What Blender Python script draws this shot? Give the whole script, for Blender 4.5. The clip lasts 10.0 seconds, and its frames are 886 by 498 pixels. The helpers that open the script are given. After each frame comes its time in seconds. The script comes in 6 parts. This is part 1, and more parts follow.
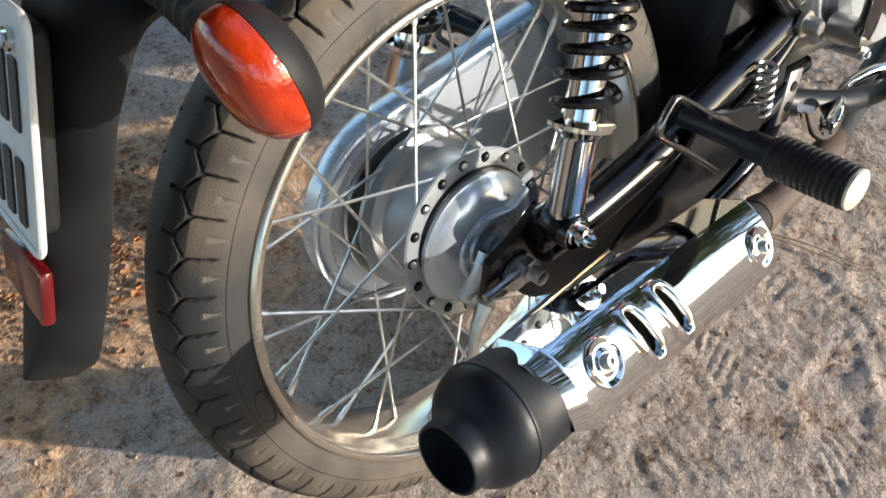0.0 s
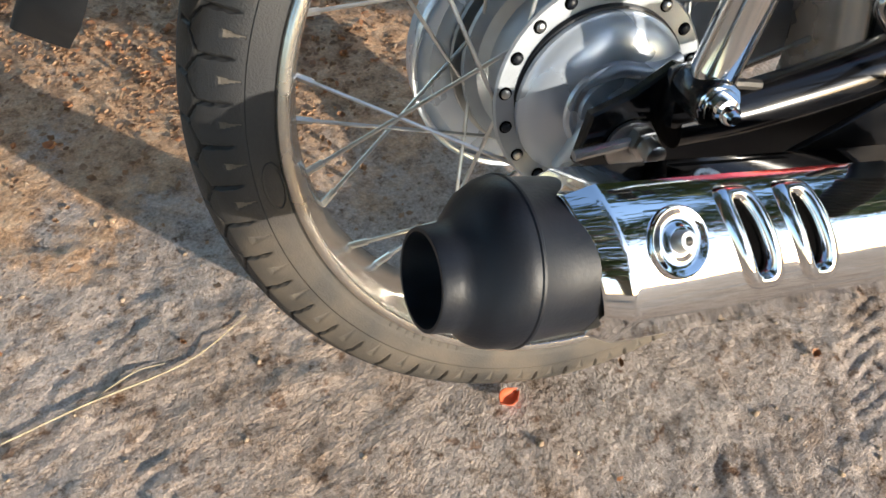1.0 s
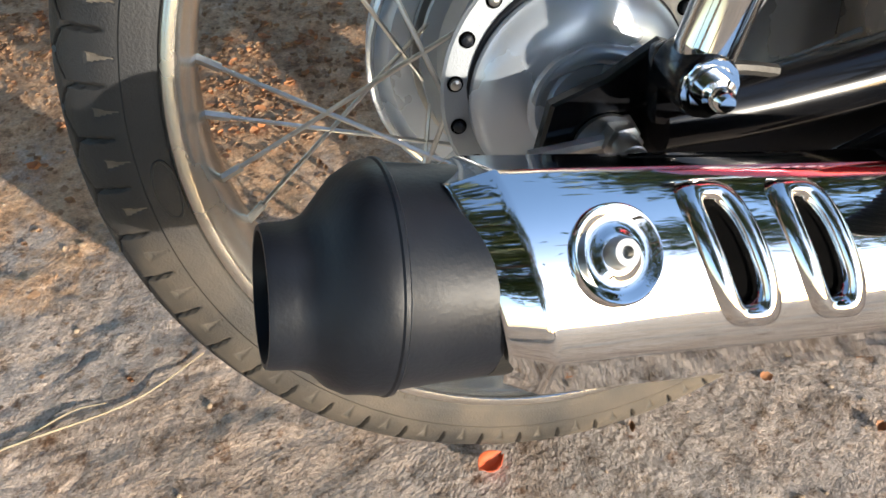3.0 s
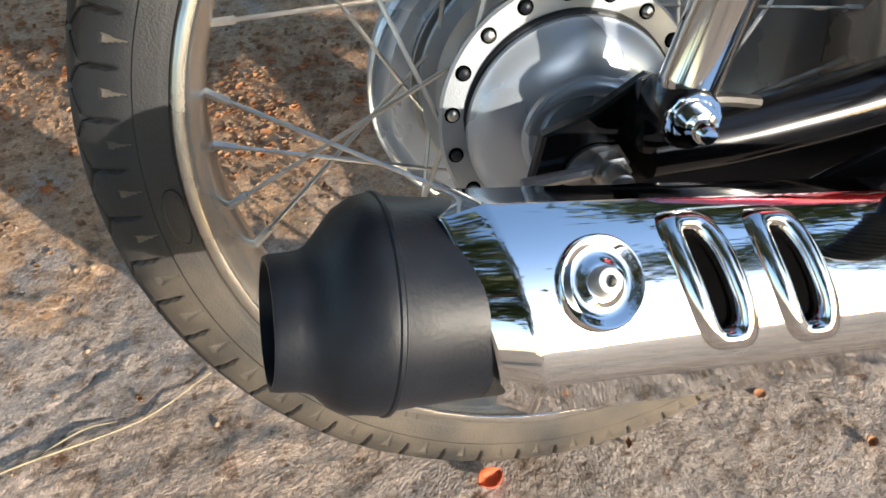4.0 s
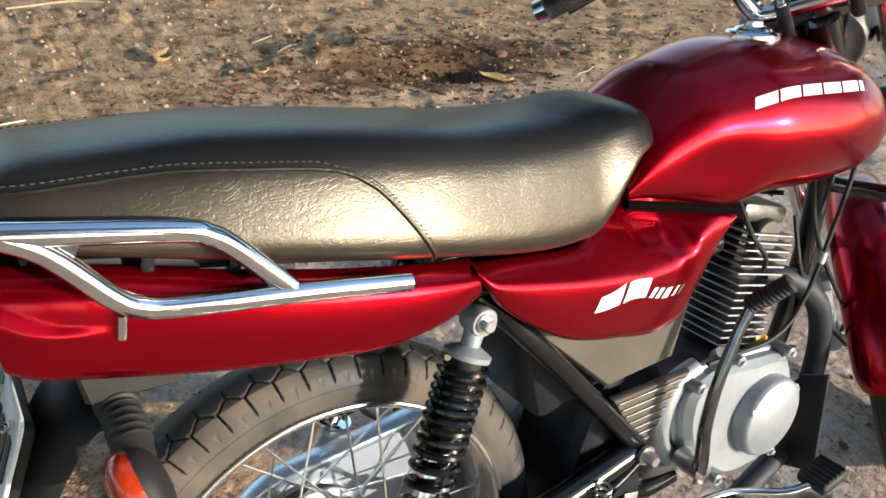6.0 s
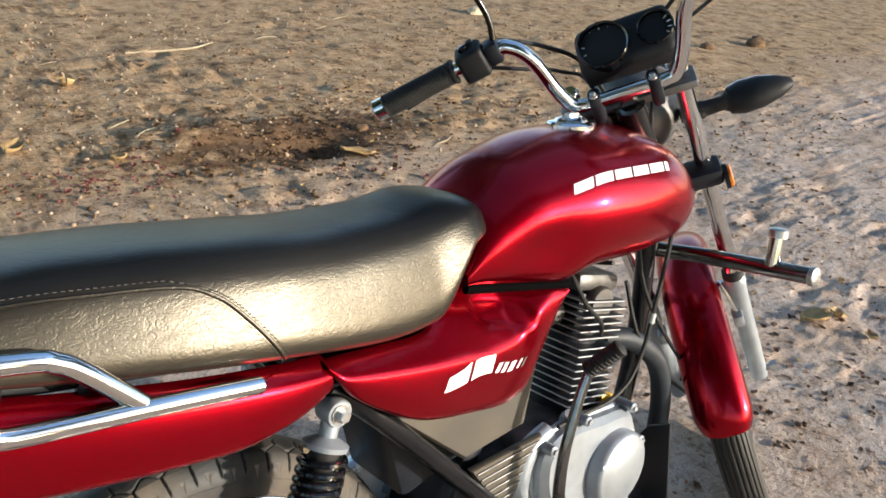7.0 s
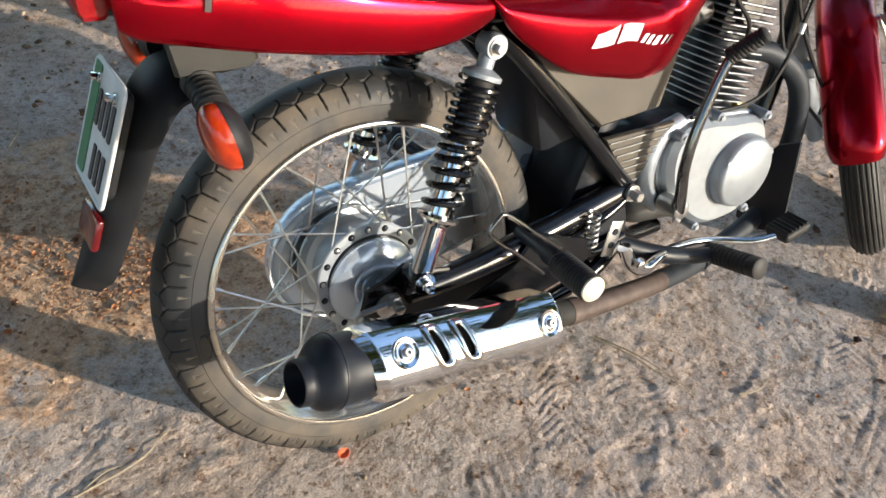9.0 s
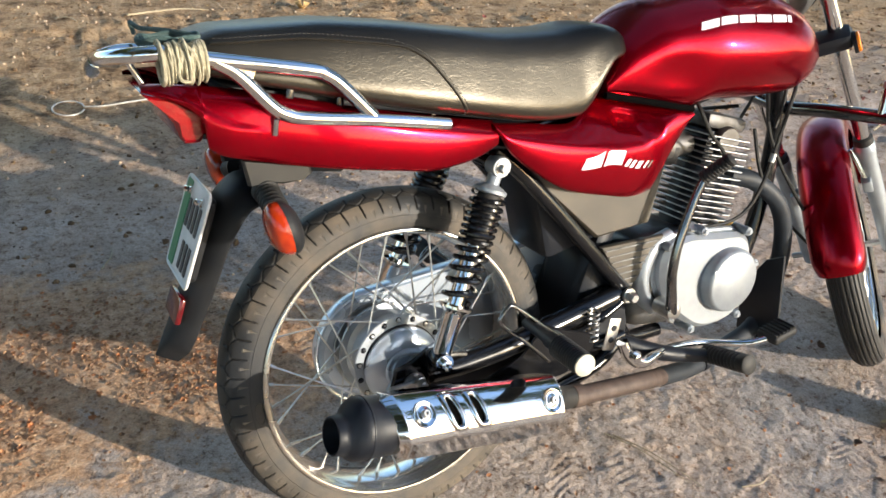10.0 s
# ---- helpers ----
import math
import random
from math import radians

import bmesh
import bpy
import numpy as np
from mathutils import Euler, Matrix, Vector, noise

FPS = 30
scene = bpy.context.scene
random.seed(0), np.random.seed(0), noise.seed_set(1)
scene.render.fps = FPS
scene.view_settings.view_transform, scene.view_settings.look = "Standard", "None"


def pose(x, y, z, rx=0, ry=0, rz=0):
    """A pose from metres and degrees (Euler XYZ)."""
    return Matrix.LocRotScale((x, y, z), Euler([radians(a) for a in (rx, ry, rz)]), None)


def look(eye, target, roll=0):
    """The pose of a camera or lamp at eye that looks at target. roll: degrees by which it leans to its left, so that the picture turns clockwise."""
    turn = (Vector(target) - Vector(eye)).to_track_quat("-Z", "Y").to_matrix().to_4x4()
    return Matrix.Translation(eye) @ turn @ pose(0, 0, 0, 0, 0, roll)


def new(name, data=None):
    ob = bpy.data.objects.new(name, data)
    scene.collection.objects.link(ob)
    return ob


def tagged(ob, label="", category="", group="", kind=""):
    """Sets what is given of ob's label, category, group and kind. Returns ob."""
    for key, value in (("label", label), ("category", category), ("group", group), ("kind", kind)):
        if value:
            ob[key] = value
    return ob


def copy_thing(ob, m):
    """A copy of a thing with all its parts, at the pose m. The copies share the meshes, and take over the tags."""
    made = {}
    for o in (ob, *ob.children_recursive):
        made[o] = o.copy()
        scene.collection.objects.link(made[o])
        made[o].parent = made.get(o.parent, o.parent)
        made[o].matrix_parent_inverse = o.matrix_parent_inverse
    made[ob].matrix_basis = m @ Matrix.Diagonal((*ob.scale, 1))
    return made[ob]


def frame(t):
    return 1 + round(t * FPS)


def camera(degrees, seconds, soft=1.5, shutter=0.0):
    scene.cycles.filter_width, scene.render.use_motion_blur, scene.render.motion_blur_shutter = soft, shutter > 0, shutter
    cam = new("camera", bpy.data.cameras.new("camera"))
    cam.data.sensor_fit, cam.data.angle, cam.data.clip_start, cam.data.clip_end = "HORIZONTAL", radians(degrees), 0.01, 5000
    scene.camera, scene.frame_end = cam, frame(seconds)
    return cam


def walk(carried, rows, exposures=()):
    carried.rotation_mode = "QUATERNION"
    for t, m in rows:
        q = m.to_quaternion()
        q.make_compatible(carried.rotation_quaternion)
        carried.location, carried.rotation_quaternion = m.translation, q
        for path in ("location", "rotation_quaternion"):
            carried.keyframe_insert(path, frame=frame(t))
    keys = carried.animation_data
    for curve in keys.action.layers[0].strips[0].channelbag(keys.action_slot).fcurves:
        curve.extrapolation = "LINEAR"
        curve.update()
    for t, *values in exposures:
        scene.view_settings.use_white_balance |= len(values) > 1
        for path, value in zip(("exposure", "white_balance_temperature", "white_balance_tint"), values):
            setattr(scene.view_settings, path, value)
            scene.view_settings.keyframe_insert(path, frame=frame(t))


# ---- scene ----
cam = camera(56.3, 10.0, soft=1.6)
PATH = [
    (0, (-0.3607, -0.4255, 0.8830), (0.0699, 0.0641, 0.1248), -0.80),
    (0.5, (-0.3669, -0.4977, 0.8335), (-0.0327, 0.0614, 0.0747), 3.24),
    (1, (-0.2680, -0.4840, 0.6901), (-0.0458, 0.1288, -0.0683), 2.47),
    (1.5, (-0.1705, -0.4701, 0.6118), (0.0061, 0.1676, -0.1380), 1.84),
    (2, (-0.1617, -0.4549, 0.6169), (-0.0051, 0.2102, -0.1133), 0.95),
    (2.5, (-0.1592, -0.4508, 0.5900), (-0.0187, 0.2273, -0.1314), -1.57),
    (4, (-0.1538, -0.4623, 0.6091), (-0.0270, 0.2408, -0.0907), -3.37),
    (4.5, (-0.2070, -0.5324, 0.7714), (-0.0789, 0.1700, 0.0713), -2.21),
    (5, (-0.2734, -0.5611, 0.9650), (-0.0835, 0.1790, 0.3199), 1.50),
    (5.5, (-0.3082, -0.5932, 1.0675), (0.0239, 0.1525, 0.4898), 4.03),
    (6, (-0.2939, -0.6095, 1.1624), (0.2013, 0.0834, 0.6382), 6.29),
    (6.2, (-0.2745, -0.6172, 1.1919), (0.2713, 0.0559, 0.6929), 6.71),
    (7.3, (-0.2973, -0.6740, 1.2306), (0.3316, -0.0363, 0.7858), 6.45),
    (7.5, (-0.3029, -0.6843, 1.2207), (0.3227, -0.0494, 0.7674), 6.46),
    (8, (-0.3495, -0.6957, 1.1686), (0.2387, -0.0857, 0.6376), 7.40),
    (8.5, (-0.3986, -0.7193, 1.1236), (0.1151, -0.1242, 0.5056), 8.50),
    (9, (-0.4271, -0.8155, 1.1160), (0.0193, -0.2010, 0.4655), 7.58),
    (9.5, (-0.4539, -0.9397, 1.1413), (-0.0274, -0.2602, 0.5444), 5.41),
    (10, (-0.4988, -1.0483, 1.1734), (-0.0686, -0.2984, 0.6707), 4.22),
]
walk(cam, [(t, look(eye, target, roll)) for t, eye, target, roll in PATH])

# ---- world, sun ----
SUN = Vector((0.5163, -0.8263, 0.2250)).normalized()
world = bpy.data.worlds.new("sky")
world.use_nodes = True
scene.world = world
wn = world.node_tree.nodes
sky = wn.new("ShaderNodeTexSky")
sky.sky_type, sky.sun_disc = "NISHITA", False
sky.sun_elevation = math.asin(SUN.z)
sky.ozone_density = 2.4
sky.sun_rotation = math.atan2(SUN.x, SUN.y)
world.node_tree.links.new(sky.outputs[0], wn["Background"].inputs[0])
wn["Background"].inputs[1].default_value = 0.15
sun = new("sun", bpy.data.lights.new("sun", "SUN"))
sun.data.energy, sun.data.angle, sun.data.color = 2.4, radians(0.6), (1.0, 0.91, 0.78)
sun.matrix_world = look(SUN * 20, (0, 0, 0))
scene.view_settings.exposure = 1.66


# ---- materials ----
def mat(name, color, rough=0.5, metal=0.0, color2=None, scale=20.0, bump=0.0, bump_scale=None, coat=0.0, spec=0.5, rough2=None, detail=5.0):
    """A principled material with two-scale noise in colour, gloss and relief, in object coordinates."""
    m = bpy.data.materials.new(name)
    m.use_nodes = True
    nt = m.node_tree
    b = nt.nodes["Principled BSDF"]
    b.inputs["Base Color"].default_value = (*color, 1)
    b.inputs["Roughness"].default_value = rough
    b.inputs["Metallic"].default_value = metal
    b.inputs["Coat Weight"].default_value = coat
    b.inputs["Coat Roughness"].default_value = 0.06
    b.inputs["Specular IOR Level"].default_value = spec
    tc = nt.nodes.new("ShaderNodeTexCoord")
    n1 = nt.nodes.new("ShaderNodeTexNoise")
    n1.inputs["Scale"].default_value, n1.inputs["Detail"].default_value = scale, detail
    nt.links.new(tc.outputs["Object"], n1.inputs["Vector"])
    if color2:
        ramp = nt.nodes.new("ShaderNodeValToRGB")
        ramp.color_ramp.elements[0].position, ramp.color_ramp.elements[1].position = 0.35, 0.68
        ramp.color_ramp.elements[0].color, ramp.color_ramp.elements[1].color = (*color, 1), (*color2, 1)
        nt.links.new(n1.outputs["Fac"], ramp.inputs[0])
        nt.links.new(ramp.outputs[0], b.inputs["Base Color"])
    if rough2 is not None:
        mr = nt.nodes.new("ShaderNodeMapRange")
        mr.inputs["From Min"].default_value, mr.inputs["From Max"].default_value = 0.35, 0.7
        mr.inputs["To Min"].default_value, mr.inputs["To Max"].default_value = rough, rough2
        nt.links.new(n1.outputs["Fac"], mr.inputs[0])
        nt.links.new(mr.outputs[0], b.inputs["Roughness"])
    if bump:
        n2 = nt.nodes.new("ShaderNodeTexNoise")
        n2.inputs["Scale"].default_value, n2.inputs["Detail"].default_value = bump_scale or scale * 6, 3.0
        nt.links.new(tc.outputs["Object"], n2.inputs["Vector"])
        bp = nt.nodes.new("ShaderNodeBump")
        bp.inputs["Strength"].default_value, bp.inputs["Distance"].default_value = bump, 0.002
        nt.links.new(n2.outputs["Fac"], bp.inputs["Height"])
        nt.links.new(bp.outputs[0], b.inputs["Normal"])
    return m


RED = mat("red paint", (0.31, 0.0008, 0.0092), 0.22, 0.88, (0.26, 0.0007, 0.0080), 6, coat=0.25, rough2=0.27, spec=0.08)
CHROME = mat("chrome", (0.78, 0.78, 0.78), 0.06, 1.0, (0.70, 0.69, 0.67), 14, rough2=0.12)
POLISHED = mat("polished chrome", (0.80, 0.80, 0.80), 0.025, 1.0, (0.74, 0.735, 0.73), 10, 0.10, 22, rough2=0.055)
DARK_CHROME = mat("tarnished chrome", (0.26, 0.26, 0.265), 0.12, 1.0, (0.13, 0.128, 0.125), 30, rough2=0.28)
RIM = mat("dusty chrome", (0.76, 0.74, 0.71), 0.09, 0.95, (0.52, 0.47, 0.40), 9, rough2=0.32, detail=8)
STEEL = mat("zinc steel", (0.55, 0.55, 0.54), 0.3, 1.0, (0.42, 0.41, 0.39), 60, rough2=0.45)
BLACK_GLOSS = mat("black gloss paint", (0.004, 0.0045, 0.006), 0.14, 0.0, (0.008, 0.008, 0.009), 25, rough2=0.26, coat=0.2, spec=0.35)
BLACK_MATTE = mat("black matte paint", (0.006, 0.008, 0.0125), 0.40, 0.0, (0.011, 0.0135, 0.019), 30, 0.08, 500, rough2=0.50, spec=0.3)
PLASTIC = mat("black plastic", (0.008, 0.009, 0.011), 0.5, 0.0, (0.015, 0.0155, 0.017), 18, 0.12, 700, rough2=0.6, spec=0.2)
DUSTY = mat("dusty plastic", (0.014, 0.014, 0.0135), 0.55, 0.0, (0.030, 0.028, 0.025), 10, 0.12, 600, spec=0.3)
HEAT_PAINT = mat("heat paint", (0.014, 0.018, 0.024), 0.5, 0.0, (0.024, 0.029, 0.036), 30, 0.08, 500, rough2=0.6, spec=0.3)
RUBBER = mat("rubber", (0.010, 0.010, 0.010), 0.6, 0.0, (0.022, 0.021, 0.020), 40, 0.15, 500, spec=0.3)
ALU = mat("cast aluminium", (0.34, 0.37, 0.40), 0.36, 0.5, (0.27, 0.295, 0.325), 22, 0.14, 900, rough2=0.48)
FIN = mat("bare cooling fins", (0.58, 0.60, 0.62), 0.36, 0.7, (0.40, 0.41, 0.42), 30, rough2=0.5)
ALU_DULL = mat("dull aluminium", (0.15, 0.15, 0.15), 0.48, 0.8, (0.075, 0.07, 0.064), 25, 0.2, 500, rough2=0.6)
SILVER = mat("silver paint", (0.50, 0.56, 0.64), 0.24, 0.5, (0.43, 0.485, 0.555), 8, coat=0.2, rough2=0.33)


def vinyl_material():
    """Black vinyl with fine grain and flat wrinkles; patchy ochre dust and a painted golden highlight set the sides off
    from the top.
    """
    m = mat("dusty vinyl with side highlight", (0.004, 0.004, 0.0045), 0.30, 0.0, (0.006, 0.006, 0.0060), 5, 0.07, 420, rough2=0.36, spec=0.30)
    nt = m.node_tree
    b = nt.nodes["Principled BSDF"]
    tc = nt.nodes.new("ShaderNodeTexCoord")
    mp = nt.nodes.new("ShaderNodeMapping")
    mp.inputs["Scale"].default_value = (30, 30, 75)
    nt.links.new(tc.outputs["Object"], mp.inputs["Vector"])
    wr = nt.nodes.new("ShaderNodeTexNoise")
    wr.inputs["Scale"].default_value, wr.inputs["Detail"].default_value, wr.inputs["Distortion"].default_value = 1.6, 4.0, 1.1
    nt.links.new(mp.outputs[0], wr.inputs["Vector"])
    ridge = nt.nodes.new("ShaderNodeMath")                 # creases where the noise crosses its middle
    ridge.operation = "SUBTRACT"
    ridge.inputs[1].default_value = 0.5
    nt.links.new(wr.outputs["Fac"], ridge.inputs[0])
    fold = nt.nodes.new("ShaderNodeMath")
    fold.operation = "ABSOLUTE"
    nt.links.new(ridge.outputs[0], fold.inputs[0])
    crease = nt.nodes.new("ShaderNodeMapRange")
    crease.inputs["From Max"].default_value = 0.07
    nt.links.new(fold.outputs[0], crease.inputs[0])
    bp = nt.nodes.new("ShaderNodeBump")
    bp.inputs["Strength"].default_value, bp.inputs["Distance"].default_value = 0.14, 0.0006
    nt.links.new(crease.outputs[0], bp.inputs["Height"])
    nt.links.new(b.inputs["Normal"].links[0].from_socket, bp.inputs["Normal"])
    nt.links.new(bp.outputs[0], b.inputs["Normal"])
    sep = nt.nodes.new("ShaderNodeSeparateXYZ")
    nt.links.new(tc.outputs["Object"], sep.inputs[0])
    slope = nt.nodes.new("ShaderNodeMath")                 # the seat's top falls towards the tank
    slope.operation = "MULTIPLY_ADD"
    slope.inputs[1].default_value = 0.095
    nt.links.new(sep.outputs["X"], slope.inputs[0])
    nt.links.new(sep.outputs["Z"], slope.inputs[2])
    # height mask: dust and painted sunlight on the sides, none on top
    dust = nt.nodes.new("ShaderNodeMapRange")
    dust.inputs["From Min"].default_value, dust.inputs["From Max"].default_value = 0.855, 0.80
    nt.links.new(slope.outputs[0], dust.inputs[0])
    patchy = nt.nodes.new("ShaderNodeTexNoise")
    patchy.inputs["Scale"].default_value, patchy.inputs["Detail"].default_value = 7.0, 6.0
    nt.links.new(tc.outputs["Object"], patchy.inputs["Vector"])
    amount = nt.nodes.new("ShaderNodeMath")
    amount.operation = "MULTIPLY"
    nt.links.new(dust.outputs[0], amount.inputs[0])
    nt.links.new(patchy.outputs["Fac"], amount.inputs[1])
    sheen = nt.nodes.new("ShaderNodeMapRange")              # sunlit sheen of the sides, painted as stronger gloss than on top
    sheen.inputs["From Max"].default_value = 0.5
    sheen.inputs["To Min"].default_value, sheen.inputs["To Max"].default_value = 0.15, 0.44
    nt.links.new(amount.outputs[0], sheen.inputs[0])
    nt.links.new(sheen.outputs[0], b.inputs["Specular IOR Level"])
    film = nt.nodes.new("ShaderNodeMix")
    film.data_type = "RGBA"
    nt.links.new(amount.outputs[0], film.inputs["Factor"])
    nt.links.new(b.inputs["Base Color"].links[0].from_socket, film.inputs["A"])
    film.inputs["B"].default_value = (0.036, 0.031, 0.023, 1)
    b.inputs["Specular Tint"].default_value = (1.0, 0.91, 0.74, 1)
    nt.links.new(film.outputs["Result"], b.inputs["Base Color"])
    return m


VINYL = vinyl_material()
THREAD = mat("grey thread", (0.05, 0.048, 0.044), 0.8)
ORANGE = mat("orange lens", (0.40, 0.034, 0.004), 0.15, 0.0, (0.24, 0.014, 0.003), 45, 0.45, 160, coat=0.6)
AMBER = mat("amber reflector", (0.78, 0.24, 0.012), 0.2, 0.0, (0.66, 0.17, 0.01), 60, 0.2, 260, coat=0.5)
RED_LENS = mat("red lens", (0.26, 0.003, 0.006), 0.14, 0.0, (0.15, 0.002, 0.004), 40, 0.25, 160, coat=0.3, spec=0.3)
RED_DARK = mat("dark red lens", (0.10, 0.004, 0.006), 0.2, 0.0, (0.07, 0.003, 0.005), 60, 0.1, 260, coat=0.4)
PLATE = mat("white plate", (0.68, 0.69, 0.70), 0.4, 0.0, (0.58, 0.58, 0.57), 30)
GREEN = mat("green plate band", (0.02, 0.16, 0.07), 0.4, 0.0, (0.03, 0.2, 0.09), 40)
INK = mat("black ink", (0.02, 0.02, 0.025), 0.5)
ROPE = mat("pale rope", (0.46, 0.41, 0.29), 0.9, 0.0, (0.24, 0.22, 0.15), 70, 0.7, 700)
CLOTH = mat("green cord", (0.030, 0.062, 0.058), 0.85, 0.0, (0.07, 0.105, 0.095), 90, 0.5, 900)
DECAL = mat("white decal", (0.72, 0.72, 0.74), 0.3, 0.0, (0.62, 0.62, 0.65), 60)
RUST = mat("rusty steel", (0.045, 0.028, 0.022), 0.65, 0.2, (0.085, 0.06, 0.048), 40, 0.3, 300)
TAUPE = mat("dusty frame plastic", (0.045, 0.038, 0.029), 0.55, 0.0, (0.075, 0.063, 0.046), 8, 0.1, 700)
# near-black that paints the dark of slots and holes; also on the tank trim
GAP_BLACK = mat("gap black", (0.0012, 0.0012, 0.0013), 0.9, 0.0, (0.002, 0.002, 0.002), 40, spec=0.03)
GOLD = mat("yellow sticker", (0.65, 0.38, 0.03), 0.4)
BONE = mat("pale plastic", (0.62, 0.58, 0.47), 0.5, 0.0, (0.5, 0.45, 0.35), 60)


# ---- builders ----
def part(name, bm, material, parent, label="", smooth=True):
    """One mesh object under a thing or a part."""
    me = bpy.data.meshes.new(name)
    bmesh.ops.recalc_face_normals(bm, faces=bm.faces)
    for f in bm.faces:
        f.smooth = smooth
    bm.to_mesh(me)
    bm.free()
    me.materials.append(material)
    if smooth:
        me.set_sharp_from_angle(angle=radians(38))
    ob = new(name, me)
    ob.parent = parent
    if label:
        tagged(ob, label)
    return ob


def group_of(name, parent, label=""):
    ob = new(name)
    ob.empty_display_size = 0.05
    ob.parent = parent
    if label:
        tagged(ob, label)
    return ob


def spl(*keys):
    """A smooth curve through (x, value) keys."""
    xs, ys = np.array([k[0] for k in keys]), np.array([k[1] for k in keys])
    d = np.diff(ys) / np.diff(xs)
    m = np.concatenate([[d[0]], np.where(d[1:] * d[:-1] > 0, 2 * d[1:] * d[:-1] / (d[1:] + d[:-1] + 1e-12 * np.sign(d[1:] + d[:-1] + 1e-15)), 0), [d[-1]]])

    def f(x):
        i = int(np.clip(np.searchsorted(xs, x) - 1, 0, len(xs) - 2))
        h = xs[i + 1] - xs[i]
        t = min(max((x - xs[i]) / h, 0.0), 1.0)
        return float((1 + 2 * t) * (1 - t) ** 2 * ys[i] + t * (1 - t) ** 2 * h * m[i] + t * t * (3 - 2 * t) * ys[i + 1] + t * t * (t - 1) * h * m[i + 1])
    return f


def rounded(points, n=6, closed=False):
    """A polyline made smooth (Catmull-Rom)."""
    p = [Vector(q) for q in points]
    out = []
    count = len(p) if closed else len(p) - 1
    for i in range(count):
        a, b = p[i], p[(i + 1) % len(p)]
        z = p[i - 1] if (closed or i) else a * 2 - b
        c = p[(i + 2) % len(p)] if (closed or i + 2 < len(p)) else b * 2 - a
        for k in range(n):
            t = k / n
            out.append(0.5 * (2 * a + (b - z) * t + (2 * z - 5 * a + 4 * b - c) * t * t + (3 * a - z - 3 * b + c) * t ** 3))
    if not closed:
        out.append(p[-1])
    return out


def skin(bm, loops, closed_loop=True, caps=True):
    """Quads between successive loops of points."""
    rings = [[bm.verts.new(p) for p in loop] for loop in loops]
    n = len(rings[0])
    for a, b in zip(rings, rings[1:]):
        for i in range(n if closed_loop else n - 1):
            j = (i + 1) % n
            bm.faces.new((a[i], a[j], b[j], b[i]))
    if caps and closed_loop:
        bm.faces.new(rings[0])
        bm.faces.new(rings[-1])
    return rings


def tube(points, r, seg=10, n=6, closed=False, bm=None, smooth=True):
    """A round bar along a smooth line; r may be a number or a list along the points."""
    bm = bm or bmesh.new()
    line = rounded(points, n, closed) if smooth else [Vector(p) for p in points]
    radii = r if isinstance(r, (list, tuple)) else [r] * len(points)
    t0 = (line[1] - line[0]).normalized()
    up = t0.orthogonal().normalized()
    loops = []
    for i, p in enumerate(line):
        a, b = line[i - 1] if (i or closed) else p, line[(i + 1) % len(line)] if (i + 1 < len(line) or closed) else p
        t = (b - a).normalized()
        up = (up - t * up.dot(t)).normalized()
        side = t.cross(up)
        k = i / max(1, len(line) - 1) * (len(radii) - 1)
        rad = radii[int(k)] + (radii[min(int(k) + 1, len(radii) - 1)] - radii[int(k)]) * (k - int(k))
        loops.append([p + (up * math.cos(q) + side * math.sin(q)) * rad for q in (2 * math.pi * j / seg for j in range(seg))])
    if closed:
        loops.append(loops[0])
    skin(bm, loops, True, not closed)
    if closed:
        bmesh.ops.remove_doubles(bm, verts=bm.verts, dist=1e-5)
    return bm


def axes_at(origin, along, up=(0, 0, 1)):
    """A pose with local x along a direction, local z near up."""
    x = Vector(along).normalized()
    z = Vector(up)
    z = (z - x * z.dot(x)).normalized()
    y = z.cross(x)
    return Matrix(((x.x, y.x, z.x, origin[0]), (x.y, y.y, z.y, origin[1]), (x.z, y.z, z.z, origin[2]), (0, 0, 0, 1)))


def lathe(profile, m, seg=32, bm=None, start=0.0, end=360.0, caps=True):
    """Turns a profile of (along, radius) round the local x of m."""
    bm = bm or bmesh.new()
    full = end - start >= 359.9
    count = seg if full else seg + 1
    loops = []
    for s, r in profile:
        loops.append([m @ Vector((s, r * math.cos(a), r * math.sin(a))) for a in (radians(start + (end - start) * k / seg) for k in range(count))])
    skin(bm, loops, full, caps and full)
    return bm


def block(m, size, bevel=0.004, bm=None, segs=2):
    """A box of that size centred at m with rounded edges."""
    bm = bm or bmesh.new()
    made = bmesh.ops.create_cube(bm, size=1.0, matrix=m @ Matrix.Diagonal((*size, 1)))
    if bevel:
        edges = {e for v in made["verts"] for e in v.link_edges}
        bmesh.ops.bevel(bm, geom=list(edges), offset=bevel, segments=segs, affect="EDGES", profile=0.5)
    return bm


def slab(outline, m, thick, bevel=0.002, bm=None, n=0):
    """A flat plate: an outline in local x and y, thick along local z (centred)."""
    bm = bm or bmesh.new()
    pts = [(p[0], p[1], 0) for p in outline]
    if n:
        pts = rounded(pts, n, True)
    c = Vector((sum(p[0] for p in pts) / len(pts), sum(p[1] for p in pts) / len(pts), 0))
    def ring(z, inset):
        return [m @ (Vector((p[0], p[1], z)) - (Vector((p[0], p[1], 0)) - c).normalized() * inset) for p in pts]
    h = thick / 2
    b = min(bevel, h * 0.9)
    skin(bm, [ring(-h, b), ring(-h + b, 0), ring(h - b, 0), ring(h, b)])
    return bm


